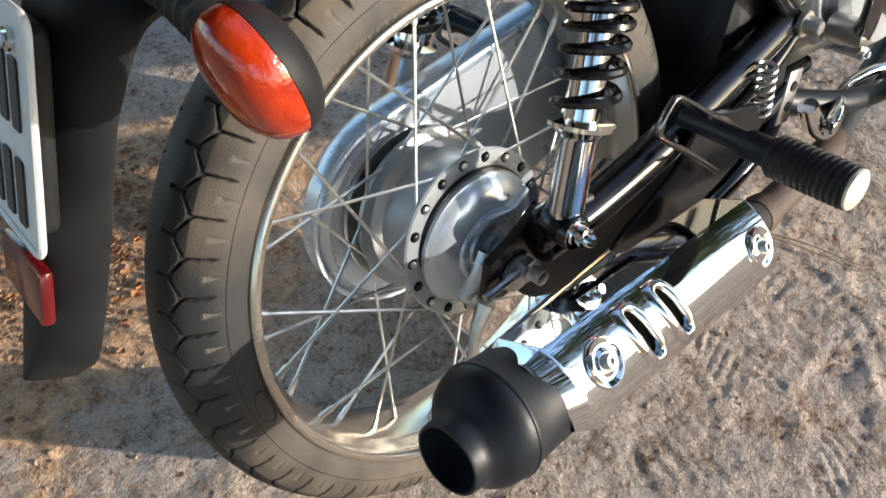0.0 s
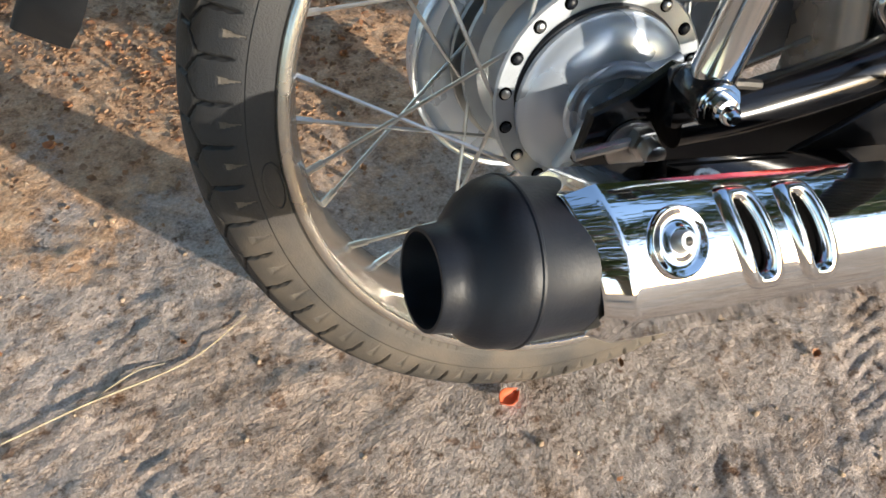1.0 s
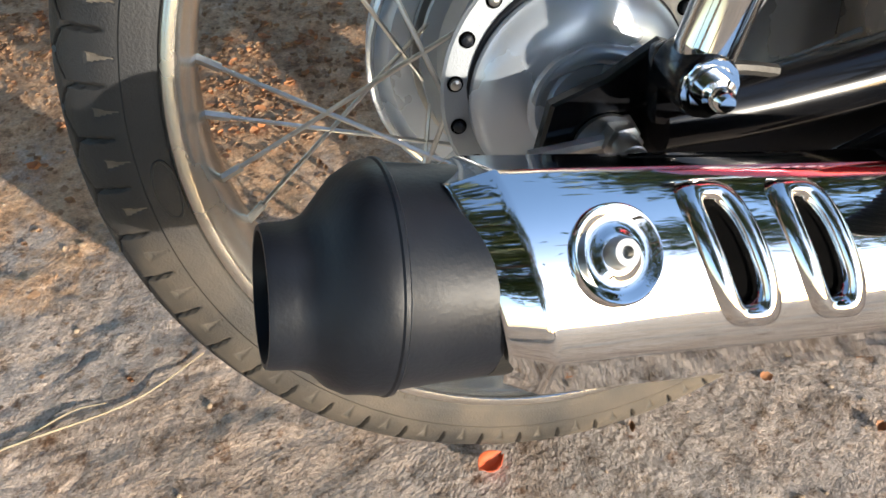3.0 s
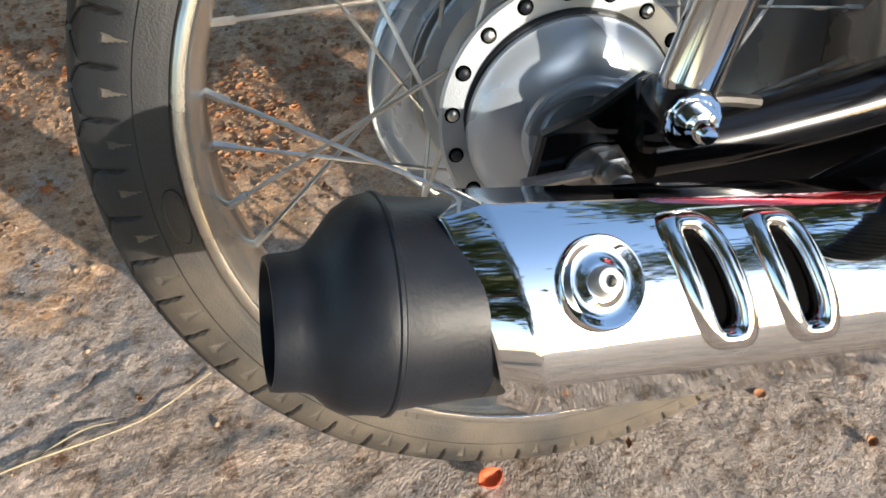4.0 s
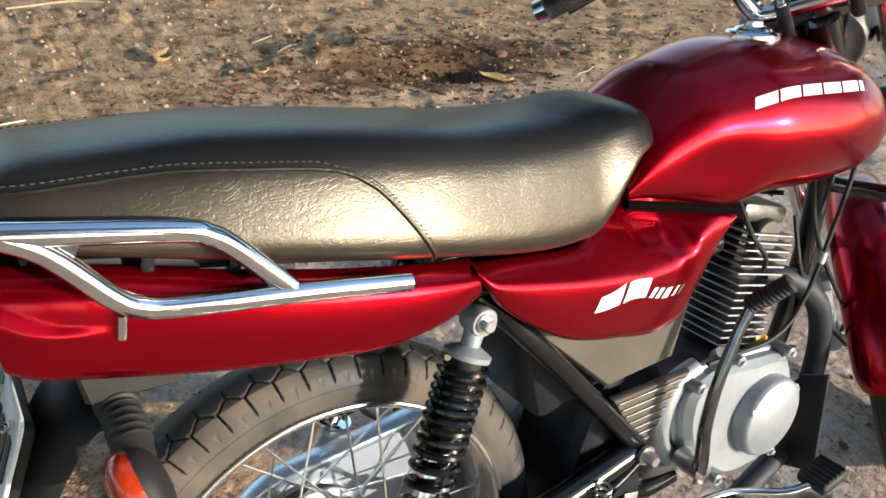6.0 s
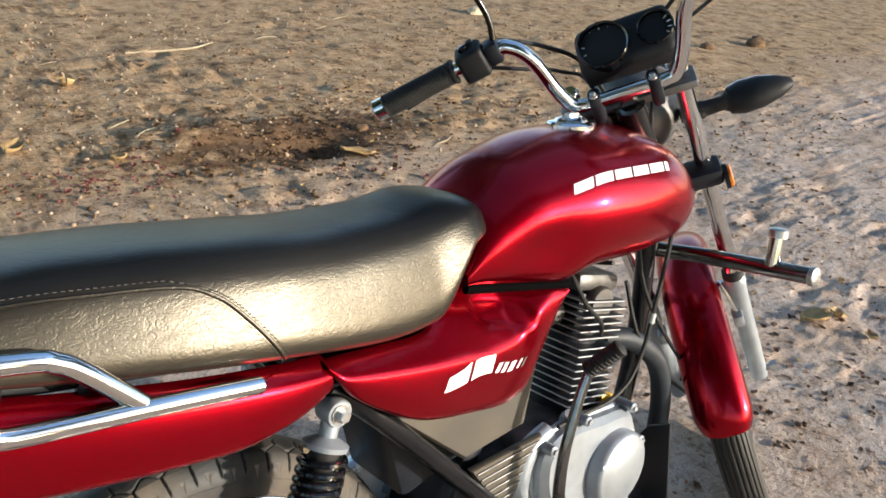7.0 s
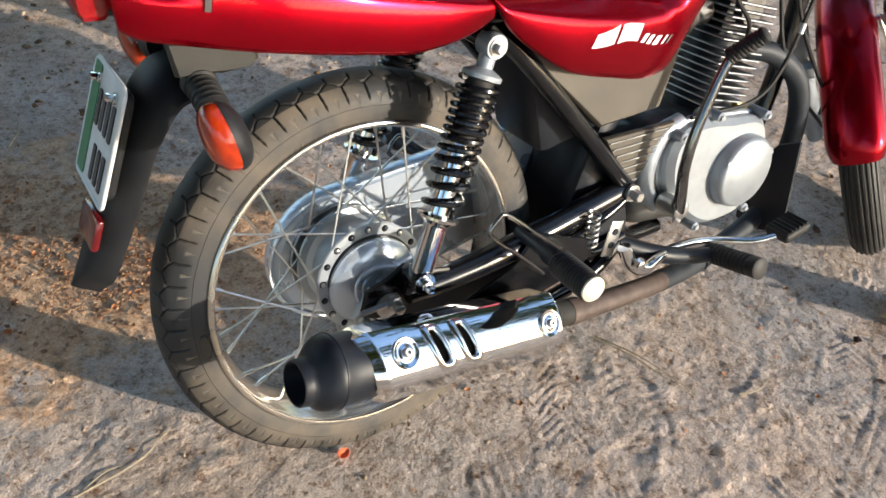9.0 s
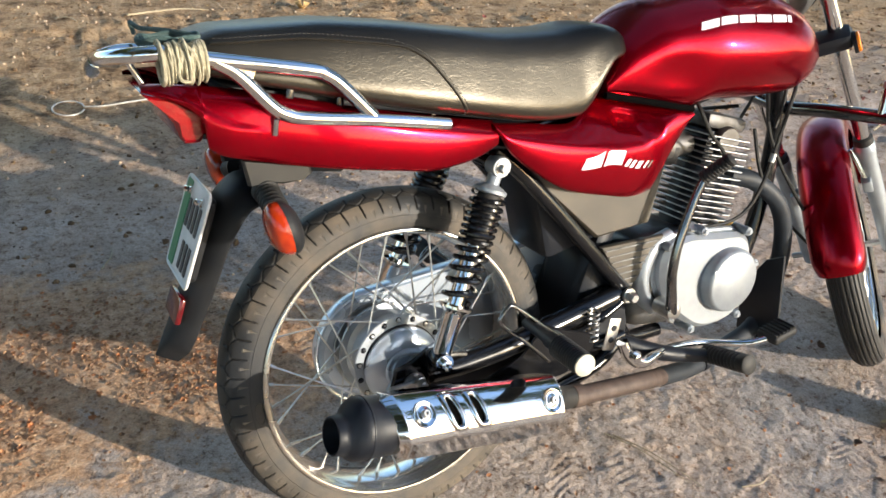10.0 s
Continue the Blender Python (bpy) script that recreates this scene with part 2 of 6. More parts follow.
def bolt(m, r=0.006, h=0.006, bm=None):
    """A hexagon head with a washer, standing along local x."""
    bm = bm or bmesh.new()
    lathe([(0, r * 1.5), (h * 0.25, r * 1.5), (h * 0.25, r * 1.05)], m, 16, bm)
    lathe([(h * 0.2, r), (h * 0.9, r), (h, r * 0.8)], m, 6, bm)
    return bm


# ---- ground: one sheet with clods, prints and a hollow ----
def value_noise(x, y, seed):
    """Smooth noise over arrays, -1 to 1."""
    xi, yi = np.floor(x).astype(np.int64), np.floor(y).astype(np.int64)
    fx, fy = x - xi, y - yi
    fx, fy = fx * fx * (3 - 2 * fx), fy * fy * (3 - 2 * fy)

    def h(a, b):
        n = (a * 374761393 + b * 668265263 + seed * 1442695041) & 0x7FFFFFFF
        n = ((n ^ (n >> 13)) * 1274126177) & 0x7FFFFFFF
        return ((n ^ (n >> 16)) & 0xFFFF) / 32767.5 - 1

    return (h(xi, yi) * (1 - fx) + h(xi + 1, yi) * fx) * (1 - fy) + (h(xi, yi + 1) * (1 - fx) + h(xi + 1, yi + 1) * fx) * fy


def steps(lo, hi, fine, grow, far, back=1.045):
    core = list(np.arange(lo, hi, fine))
    out, d, a = [], fine, hi
    while a < far:
        out.append(a)
        d *= grow
        a += d
    left, d, a = [], fine, lo
    while a > -far:
        d *= back
        a -= d
        left.append(a)
    return np.array(left[::-1] + core + out)


PRINTS = [(0.30, -0.225, 62, 1), (0.12, -0.25, -35, 0), (0.28, -0.37, 18, 1), (0.44, -0.25, 75, 0), (0.40, -0.45, 65, 1), (0.62, -0.28, 10, 0), (0.85, -0.40, 40, 1), (0.02, -0.38, 150, 1), (0.55, -0.52, -20, 0), (1.15, -0.15, 75, 1)]


def ground_height(X, Y):
    z = 0.006 * value_noise(X * 1.7, Y * 1.7, 1) + 0.0015 * value_noise(X * 5.1, Y * 5.3, 2) + 0.0013 * value_noise(X * 13, Y * 13, 3)
    rough = 0.55 + 0.35 * value_noise(X * 2.2 + 7, Y * 2.2, 9)
    z += rough * (0.0017 * value_noise(X * 31, Y * 31, 4) + 0.0014 * value_noise(X * 64, Y * 62, 5) + 0.0009 * value_noise(X * 118, Y * 121, 6))
    z += 0.0022 * np.maximum(0, value_noise(X * 22 + 3, Y * 22, 7) - 0.35) * 2.2
    for turn, seed in ((0.4, 31), (1.5, 32), (2.5, 33)):      # scratches and dry stalk marks
        u, v = X * math.cos(turn) + Y * math.sin(turn), -X * math.sin(turn) + Y * math.cos(turn)
        line = 1 - np.abs(value_noise(u * 7 + 2 * value_noise(X * 3, Y * 3, seed), v * 46, seed)) * 5
        z -= 0.0018 * np.clip(line, 0, 1) * np.clip(value_noise(X * 5, Y * 5, seed + 9) * 2, 0, 1)
    z += 0.0014 * np.abs(value_noise(X * 17, Y * 19, 41)) * (0.6 + 0.4 * value_noise(X * 3, Y * 3, 42))
    # trodden earth beyond the machine is more broken
    z += np.clip(np.maximum((Y - 1.1) / 1.0, (X - 1.5) / 0.9), 0, 1) * (0.5 + 0.7 * value_noise(X * 2.6, Y * 2.9, 61)) * 1.7 * (0.007 * np.abs(value_noise(X * 6, Y * 6, 8)) + 0.010 * np.maximum(0, value_noise(X * 19, Y * 19, 51) - 0.1) - 0.022 * np.maximum(0, value_noise(X * 11, Y * 12, 52) - 0.35) + 0.006 * np.maximum(0, value_noise(X * 33, Y * 36, 53) - 0.25))
    for px, py, turn, kind in PRINTS:
        a = radians(turn)
        u, v = (X - px) * math.cos(a) + (Y - py) * math.sin(a), -(X - px) * math.sin(a) + (Y - py) * math.cos(a)
        inside = np.clip((1 - (u / 0.135) ** 2 - (v / 0.047) ** 2) * 6, 0, 1)
        u2 = u + 0.012 * value_noise(X * 16, Y * 16, 21)
        tread = np.sin((u2 + (np.abs(v) * 0.9 if kind else v * 0.3)) * 2 * math.pi / 0.020) * np.clip(0.25 + 0.9 * value_noise(X * 19 + turn, Y * 19, 22), 0, 1)
        z += inside * (-0.0012 + 0.0009 * np.clip(tread * 3.0, -1, 1))
        rim_ = np.clip(1 - np.abs(1 - (u / 0.145) ** 2 - (v / 0.055) ** 2) * 3, 0, 1)
        z += 0.0009 * rim_ * (0.5 + value_noise(X * 24, Y * 24, 23))
    hole = np.exp(-(((X - 1.6) / 0.16) ** 2 + ((Y - 2.13) / 0.12) ** 2))
    z += -0.10 * hole + 0.06 * np.exp(-(((X - 1.25) / 0.35) ** 2 + ((Y - 2.35) / 0.2) ** 2)) * (0.5 + 0.5 * value_noise(X * 9, Y * 9, 12))
    near = np.minimum(np.hypot(X, Y + 0.065), np.hypot(X - 1.255, Y + 0.155))
    z *= np.clip(0.15 + near * 4, 0.15, 1)
    return z


def make_ground():
    xs, ys = steps(-0.65, 1.15, 0.0042, 1.016, 60), steps(-0.60, 0.75, 0.0042, 1.014, 60)
    X, Y = np.meshgrid(xs, ys)
    Z = ground_height(X, Y)
    n, k = len(xs), len(ys)
    idx = np.arange(n * k).reshape(k, n)
    faces = np.stack([idx[:-1, :-1], idx[:-1, 1:], idx[1:, 1:], idx[1:, :-1]], -1).reshape(-1, 4)
    me = bpy.data.meshes.new("ground")
    me.vertices.add(n * k)
    me.vertices.foreach_set("co", np.stack([X, Y, Z], -1).ravel().astype(np.float32))
    me.loops.add(faces.size)
    me.loops.foreach_set("vertex_index", faces.ravel().astype(np.int32))
    me.polygons.add(len(faces))
    me.polygons.foreach_set("loop_start", np.arange(0, faces.size, 4, dtype=np.int32))
    me.update(calc_edges=True)
    me.shade_smooth()
    return me


def earth_material():
    m = bpy.data.materials.new("sandy earth")
    m.use_nodes = True
    nt = m.node_tree
    b = nt.nodes["Principled BSDF"]
    b.inputs["Roughness"].default_value = 0.95
    b.inputs["Specular IOR Level"].default_value = 0.12
    tc = nt.nodes.new("ShaderNodeTexCoord")

    def noise_at(scale, detail=6.0, rough=0.6):
        n = nt.nodes.new("ShaderNodeTexNoise")
        n.inputs["Scale"].default_value, n.inputs["Detail"].default_value, n.inputs["Roughness"].default_value = scale, detail, rough
        nt.links.new(tc.outputs["Object"], n.inputs["Vector"])
        return n.outputs["Fac"]

    def ramp(fac, *stops):
        r = nt.nodes.new("ShaderNodeValToRGB")
        r.color_ramp.elements[0].position, r.color_ramp.elements[0].color = stops[0][0], (*stops[0][1], 1)
        r.color_ramp.elements[1].position, r.color_ramp.elements[1].color = stops[-1][0], (*stops[-1][1], 1)
        for p, c in stops[1:-1]:
            r.color_ramp.elements.new(p).color = (*c, 1)
        nt.links.new(fac, r.inputs[0])
        return r.outputs[0]

    def mix(fac, a, c, kind="MIX"):
        x = nt.nodes.new("ShaderNodeMix")
        x.data_type, x.blend_type = "RGBA", kind
        nt.links.new(fac, x.inputs["Factor"]) if not isinstance(fac, float) else setattr(x.inputs["Factor"], "default_value", fac)
        nt.links.new(a, x.inputs["A"])
        nt.links.new(c, x.inputs["B"])
        return x.outputs["Result"]

    sand = ramp(noise_at(5, 8), (0.30, (0.40, 0.305, 0.24)), (0.5, (0.54, 0.430, 0.355)), (0.72, (0.63, 0.53, 0.465)))
    grey = ramp(noise_at(16, 6), (0.3, (0.35, 0.31, 0.285)), (0.7, (0.515, 0.462, 0.43)))
    mask = ramp(noise_at(1.6, 4), (0.50, (0, 0, 0)), (0.66, (1, 1, 1)))
    base = mix(mask, sand, grey)
    sep = nt.nodes.new("ShaderNodeSeparateXYZ")
    nt.links.new(tc.outputs["Object"], sep.inputs[0])
    edge = nt.nodes.new("ShaderNodeMath")
    edge.operation = "MULTIPLY_ADD"
    edge.inputs[1].default_value = 1.3
    nt.links.new(noise_at(1.3, 5), edge.inputs[0])
    nt.links.new(sep.outputs["Y"], edge.inputs[2])
    far_mask = nt.nodes.new("ShaderNodeMapRange")
    far_mask.inputs["From Min"].default_value, far_mask.inputs["From Max"].default_value = 1.75, 2.75
    nt.links.new(edge.outputs[0], far_mask.inputs[0])
    soil = ramp(noise_at(7, 9, 0.7), (0.34, (0.13, 0.080, 0.045)), (0.49, (0.46, 0.315, 0.185)), (0.72, (0.62, 0.46, 0.29)))
    base = mix(far_mask.outputs[0], base, soil)
    litter = ramp(noise_at(42, 3, 0.7), (0.60, (0, 0, 0)), (0.68, (0.75, 0.75, 0.75)))
    brown = ramp(noise_at(23, 3), (0.3, (0.12, 0.065, 0.04)), (0.7, (0.25, 0.13, 0.07)))
    base = mix(litter, base, brown)
    pits = ramp(noise_at(19, 10, 0.82), (0.40, (0.60, 0.55, 0.50)), (0.50, (1, 1, 1)))
    base = mix(1.0, base, pits, "MULTIPLY")
    specks = ramp(noise_at(70, 7, 0.8), (0.38, (0.50, 0.45, 0.40)), (0.47, (1, 1, 1)), (0.66, (1.0, 1.0, 1.0)), (0.72, (1.18, 1.15, 1.10)))
    base = mix(1.0, base, specks, "MULTIPLY")

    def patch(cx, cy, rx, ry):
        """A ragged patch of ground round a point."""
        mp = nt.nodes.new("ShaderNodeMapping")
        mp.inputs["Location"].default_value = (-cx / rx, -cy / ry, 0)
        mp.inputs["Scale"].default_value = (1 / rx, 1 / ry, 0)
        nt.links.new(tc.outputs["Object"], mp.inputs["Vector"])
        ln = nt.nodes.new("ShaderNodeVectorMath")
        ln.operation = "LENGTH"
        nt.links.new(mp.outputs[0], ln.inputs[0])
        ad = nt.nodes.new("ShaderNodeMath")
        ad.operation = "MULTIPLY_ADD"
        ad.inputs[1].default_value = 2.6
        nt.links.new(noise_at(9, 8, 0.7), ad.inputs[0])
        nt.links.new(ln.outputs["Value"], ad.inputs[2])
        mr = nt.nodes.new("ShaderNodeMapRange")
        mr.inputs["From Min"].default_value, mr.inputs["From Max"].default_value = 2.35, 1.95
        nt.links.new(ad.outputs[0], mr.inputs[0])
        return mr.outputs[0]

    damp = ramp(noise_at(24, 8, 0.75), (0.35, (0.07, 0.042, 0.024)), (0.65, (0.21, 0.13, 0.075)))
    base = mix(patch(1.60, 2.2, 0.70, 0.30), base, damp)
    mould = ramp(noise_at(38, 8, 0.75), (0.36, (0.26, 0.16, 0.10)), (0.48, (0.56, 0.35, 0.21)), (0.66, (0.70, 0.50, 0.34)))
    base = mix(patch(-0.22, 0.48, 0.40, 0.30), base, mould)
    base = mix(patch(-0.55, 0.70, 0.46, 0.28), base, mould)
    base = mix(patch(-0.68, 0.38, 0.36, 0.26), base, mould)
    grains = ramp(noise_at(260, 3, 0.75), (0.25, (0.55, 0.55, 0.55)), (0.75, (1.25, 1.22, 1.18)))
    base = mix(1.0, base, grains, "MULTIPLY")
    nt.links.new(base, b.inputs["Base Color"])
    add = nt.nodes.new("ShaderNodeMath")
    add.operation = "MULTIPLY_ADD"
    add.inputs[1].default_value = 0.35
    nt.links.new(noise_at(420, 2, 0.7), add.inputs[0])
    add2 = nt.nodes.new("ShaderNodeMath")
    add2.operation = "MULTIPLY_ADD"
    add2.inputs[1].default_value = 2.2
    nt.links.new(noise_at(26, 6, 0.7), add2.inputs[0])
    nt.links.new(noise_at(95, 5, 0.7), add2.inputs[2])
    nt.links.new(add2.outputs[0], add.inputs[2])
    bp = nt.nodes.new("ShaderNodeBump")
    bp.inputs["Strength"].default_value, bp.inputs["Distance"].default_value = 0.65, 0.006
    nt.links.new(add.outputs[0], bp.inputs["Height"])
    nt.links.new(bp.outputs[0], b.inputs["Normal"])
    return m


EARTH = earth_material()
ground_mesh = make_ground()
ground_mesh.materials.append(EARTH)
ground = tagged(new("ground", ground_mesh), "trodden sandy earth with shoe prints and leaf litter", "ground", kind="structure")


def height(x, y):
    return float(ground_height(np.array([[x]]), np.array([[y]]))[0, 0])


# ---- the motorcycle: x ahead, y to its left, z up; it leans on its side stand ----
bike = new("motorcycle")
bike.matrix_basis = pose(0, -0.067, 0, -9.5, 0, 0)
tagged(bike, "red motorcycle leaning on its side stand on sandy earth", "motorcycle")


def tyre_material():
    """Black rubber under pale dust, thicker on the sides and in the grooves; shade is painted on the rear sidewall."""
    m = mat("dusty tyre", (0.020, 0.021, 0.022), 0.55, 0.0, (0.120, 0.097, 0.073), 13, 0.22, 700, spec=0.45, rough2=0.85, detail=11)
    nt = m.node_tree
    b = nt.nodes["Principled BSDF"]
    tc = nt.nodes.new("ShaderNodeTexCoord")
    mp = nt.nodes.new("ShaderNodeMapping")                 # shade on the rear sidewall, painted as darker rubber with less dust
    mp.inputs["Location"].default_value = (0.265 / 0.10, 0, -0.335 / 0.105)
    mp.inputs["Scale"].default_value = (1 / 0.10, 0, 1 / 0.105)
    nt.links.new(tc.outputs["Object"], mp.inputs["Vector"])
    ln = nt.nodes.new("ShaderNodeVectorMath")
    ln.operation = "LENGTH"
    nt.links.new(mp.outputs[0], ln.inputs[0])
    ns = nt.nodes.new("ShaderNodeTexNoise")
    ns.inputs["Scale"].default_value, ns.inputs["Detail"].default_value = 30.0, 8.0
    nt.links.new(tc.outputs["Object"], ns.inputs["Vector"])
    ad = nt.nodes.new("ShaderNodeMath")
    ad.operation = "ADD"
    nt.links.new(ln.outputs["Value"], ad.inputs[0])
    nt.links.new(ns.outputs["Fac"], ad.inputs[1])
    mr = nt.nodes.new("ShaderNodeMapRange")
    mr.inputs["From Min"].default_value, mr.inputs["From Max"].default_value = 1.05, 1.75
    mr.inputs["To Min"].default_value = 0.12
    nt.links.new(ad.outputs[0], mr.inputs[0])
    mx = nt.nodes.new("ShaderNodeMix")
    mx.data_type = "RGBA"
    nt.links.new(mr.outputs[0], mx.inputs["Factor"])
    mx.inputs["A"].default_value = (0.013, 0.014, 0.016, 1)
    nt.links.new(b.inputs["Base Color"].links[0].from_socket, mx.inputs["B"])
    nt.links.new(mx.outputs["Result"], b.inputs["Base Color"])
    return m


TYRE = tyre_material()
PACKED = mat("packed dust", (0.055, 0.049, 0.042), 0.8, 0.0, (0.13, 0.112, 0.09), 40, 0.3, 500)
TREAD = mat("worn tread", (0.009, 0.009, 0.010), 0.50, 0.0, (0.034, 0.031, 0.027), 14, 0.3, 600, spec=0.4, rough2=0.8, detail=9)


def soft_step(v):
    v = min(1.0, max(0.0, v * 1.5))
    return v * v * (3 - 2 * v)


def tyre_mesh(m, R, half, pitch, treads):
    """A tyre round local x: a zigzag groove on each side of the crown, cross grooves down the shoulder and wedge notches between them."""
    zigzag = treads == "zigzag"
    right = np.concatenate([np.linspace(0, 0.75, 110), np.linspace(0.76, 1.0, 16)]) if zigzag else np.concatenate([np.linspace(0, 0.62, 60), np.linspace(0.63, 1.0, 26)])
    bead = radians(128 if zigzag else 150)                  # how far the section turns in to the rim
    U = np.concatenate([-right[:0:-1], right])[None, :]
    au = np.abs(U)
    a = U * bead
    wide = np.abs(a) > math.pi / 2
    y = np.where(wide, np.sign(a) * half * (0.64 + 0.36 * np.sin(np.abs(a))), half * np.sin(a))
    r = R - half * 0.94 + half * 0.94 * np.cos(a)
    r = r + np.where(np.abs(a) < 1.0, half * 0.10 * a ** 2 * (1 - np.abs(a)), 0)
    r = np.maximum(r, R - half * 1.78) + np.where(au > 0.93, 0.0012, 0)
    per = 30 if zigzag else 10
    around = pitch * per
    i = np.arange(around)[:, None]
    th = 2 * math.pi * i / around
    ph = (i % per) / per
    step = 2 * math.pi * R / pitch
    arc = au * bead * half                          # distance from the crown's middle

    def groove(dist, width, edge=0.0007):
        return np.clip((width - dist) / edge + 0.5, 0, 1)

    d = np.zeros(np.broadcast(au, th).shape)
    if zigzag:
        p2 = np.where(U > 0, ph, (ph + 0.5) % 1.0)
        t2 = np.abs(2 * p2 - 1)
        zig = 0.0235 + 0.0070 * np.clip(t2 * 1.7 - 0.35, 0, 1)
        d = 0.0050 * groove(np.abs(arc - zig), 0.0012)
        lean = p2 - 0.10 * np.clip((arc - 0.03) / 0.03, 0, 1)
        cut = np.minimum(np.abs(lean), np.abs(1 - lean)) * step
        reach = np.clip((0.060 - arc) / 0.010, 0, 1)
        d = np.maximum(d, 0.0058 * groove(cut, 0.0013) * reach * (arc > zig - 0.001))
        wedge = np.clip((0.064 - arc) / 0.016, 0, 1) * 0.0030
        d = np.maximum(d, 0.0022 * groove(np.abs(lean - 0.5) * step, wedge, 0.0014) * np.clip((arc - 0.0465) / 0.002, 0, 1) * (arc < 0.064))
        t_mid = np.abs(lean - 0.5)
        inner = np.abs(p2 - 0.5) * step                     # a short slit in each crown block
        d = np.maximum(d, 0.0030 * groove(inner, 0.0010) * (arc < zig) * (arc > 0.010))
    else:
        for q in (0.0, 0.11, 0.22, 0.33):
            d = np.maximum(d, 0.003 * groove(np.abs(au - q), 0.020, 0.004) * np.ones_like(th))
    d = d - 0.0008 * (((au > 0.70) & (au < 0.715)) | ((au > 0.86) & (au < 0.875)))
    rr = r - d
    P = np.stack([y + 0 * th, rr * np.cos(th), rr * np.sin(th)], -1).reshape(-1, 3)
    M = np.array(m)
    P = P @ M[:3, :3].T + M[:3, 3]
    n = U.shape[1]
    idx = np.arange(around * n).reshape(around, n)
    nxt = np.roll(idx, -1, 0)
    faces = np.stack([idx[:, :-1], nxt[:, :-1], nxt[:, 1:], idx[:, 1:]], -1).reshape(-1, 4)
    me = bpy.data.meshes.new("tyre")
    me.vertices.add(len(P))
    me.vertices.foreach_set("co", P.ravel().astype(np.float32))
    me.loops.add(faces.size)
    me.loops.foreach_set("vertex_index", faces.ravel().astype(np.int32))
    me.polygons.add(len(faces))
    me.polygons.foreach_set("loop_start", np.arange(0, faces.size, 4, dtype=np.int32))
    # deep groove faces take a darker rubber, painting in the shade they collect
    deep = (d[:, :-1] > 0.0036) & (np.broadcast_to(arc, d.shape)[:, :-1] < 0.058)
    packed = (d[:, :-1] > 0.0012) & (np.broadcast_to(arc, d.shape)[:, :-1] > 0.0470) & (np.broadcast_to(t_mid, d.shape)[:, :-1] < 0.25) if zigzag else deep
    zone = np.where(packed, 3 if zigzag else 2, np.where(deep, 2, np.where(np.broadcast_to(arc, d.shape)[:, :-1] < (0.034 if zigzag else 0.05), 1, 0)))
    me.polygons.foreach_set("material_index", zone.ravel().astype(np.int32))
    me.update(calc_edges=True)
    me.shade_smooth()
    return me


def make_wheel(wheel, m, R, half, treads, pitch):
    """Tyre and rim round local x of m (which points to the bike's left); returns the radius of the spoke ends."""
    tyre = new("tyre", tyre_mesh(m, R, half, pitch, treads))
    tyre.parent = wheel
    tagged(tyre, "black rubber tyre coated with pale dust")
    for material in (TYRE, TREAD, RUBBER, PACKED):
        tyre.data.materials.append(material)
    for a0 in (-4, 176):                    # an embossed oval on the sidewall
        oval = []
        for k in range(28):
            q = 2 * math.pi * k / 28
            a = radians(a0) + 0.075 * math.cos(q)
            r = R - half * 1.20 + 0.0070 * math.sin(q)
            oval.append(m @ Vector((-half * 0.988, r * math.cos(a), r * math.sin(a))))
        part("embossed_oval", tube(oval, 0.0010, 6, 1, closed=True, smooth=False), TYRE, tyre)
    for a0, count, rad, wide in ((172, 9, 0.78, 0.0045), (196, 5, 0.74, 0.006), (60, 11, 0.78, 0.0045), (300, 9, 0.78, 0.0045)):
        for k in range(count):                             # worn raised lettering, as plain bars
            a = radians(a0 + 2.1 * k)
            r = R - half * (0.94 + 0.94 * 0.42)
            mark = axes_at(m @ Vector((-half * 0.968, r * math.cos(a), r * math.sin(a))), m.to_3x3() @ Vector((0, math.cos(a), math.sin(a))), m.to_3x3() @ Vector((-1, 0, 0)))
            part("raised_mark", block(mark, (0.005, wide * 0.7, 0.0007), 0.0003, segs=1), TYRE, tyre)
    rr, w = (R - half * 1.50, half * 0.95) if treads == "zigzag" else (R - half * 1.80, half * 0.66)
    if treads == "zigzag":                                  # a rolled edge that stands out beside the tyre
        prof = [(-w + 0.002, rr + 0.0055), (-w - 0.0020, rr + 0.0050), (-w - 0.0044, rr + 0.0030), (-w - 0.0052, rr), (-w - 0.0044, rr - 0.0030), (-w - 0.0020, rr - 0.0048), (-w * 0.86, rr - 0.006), (-w * 0.66, rr - 0.0095), (-w * 0.50, rr - 0.0115), (0, rr - 0.013)]
    else:
        prof = [(-w, rr + 0.013), (-w - 0.0015, rr + 0.010), (-w - 0.0008, rr + 0.004), (-w, rr + 0.001), (-w * 0.86, rr - 0.002), (-w * 0.78, rr - 0.0025), (-w * 0.66, rr - 0.008), (-w * 0.50, rr - 0.0115), (0, rr - 0.013)]
    prof = prof + [(-a, b) for a, b in prof[-2::-1]] + [(w * 0.7, rr + 0.004), (0, rr - 0.006), (-w * 0.7, rr + 0.004)]
    bm = bmesh.new()
    lathe(prof + prof[:1], m, 120, bm, caps=False)
    bmesh.ops.remove_doubles(bm, verts=bm.verts, dist=1e-6)
    part("rim", bm, RIM, wheel, "chromed steel rim with a film of dust")
    return rr - 0.012


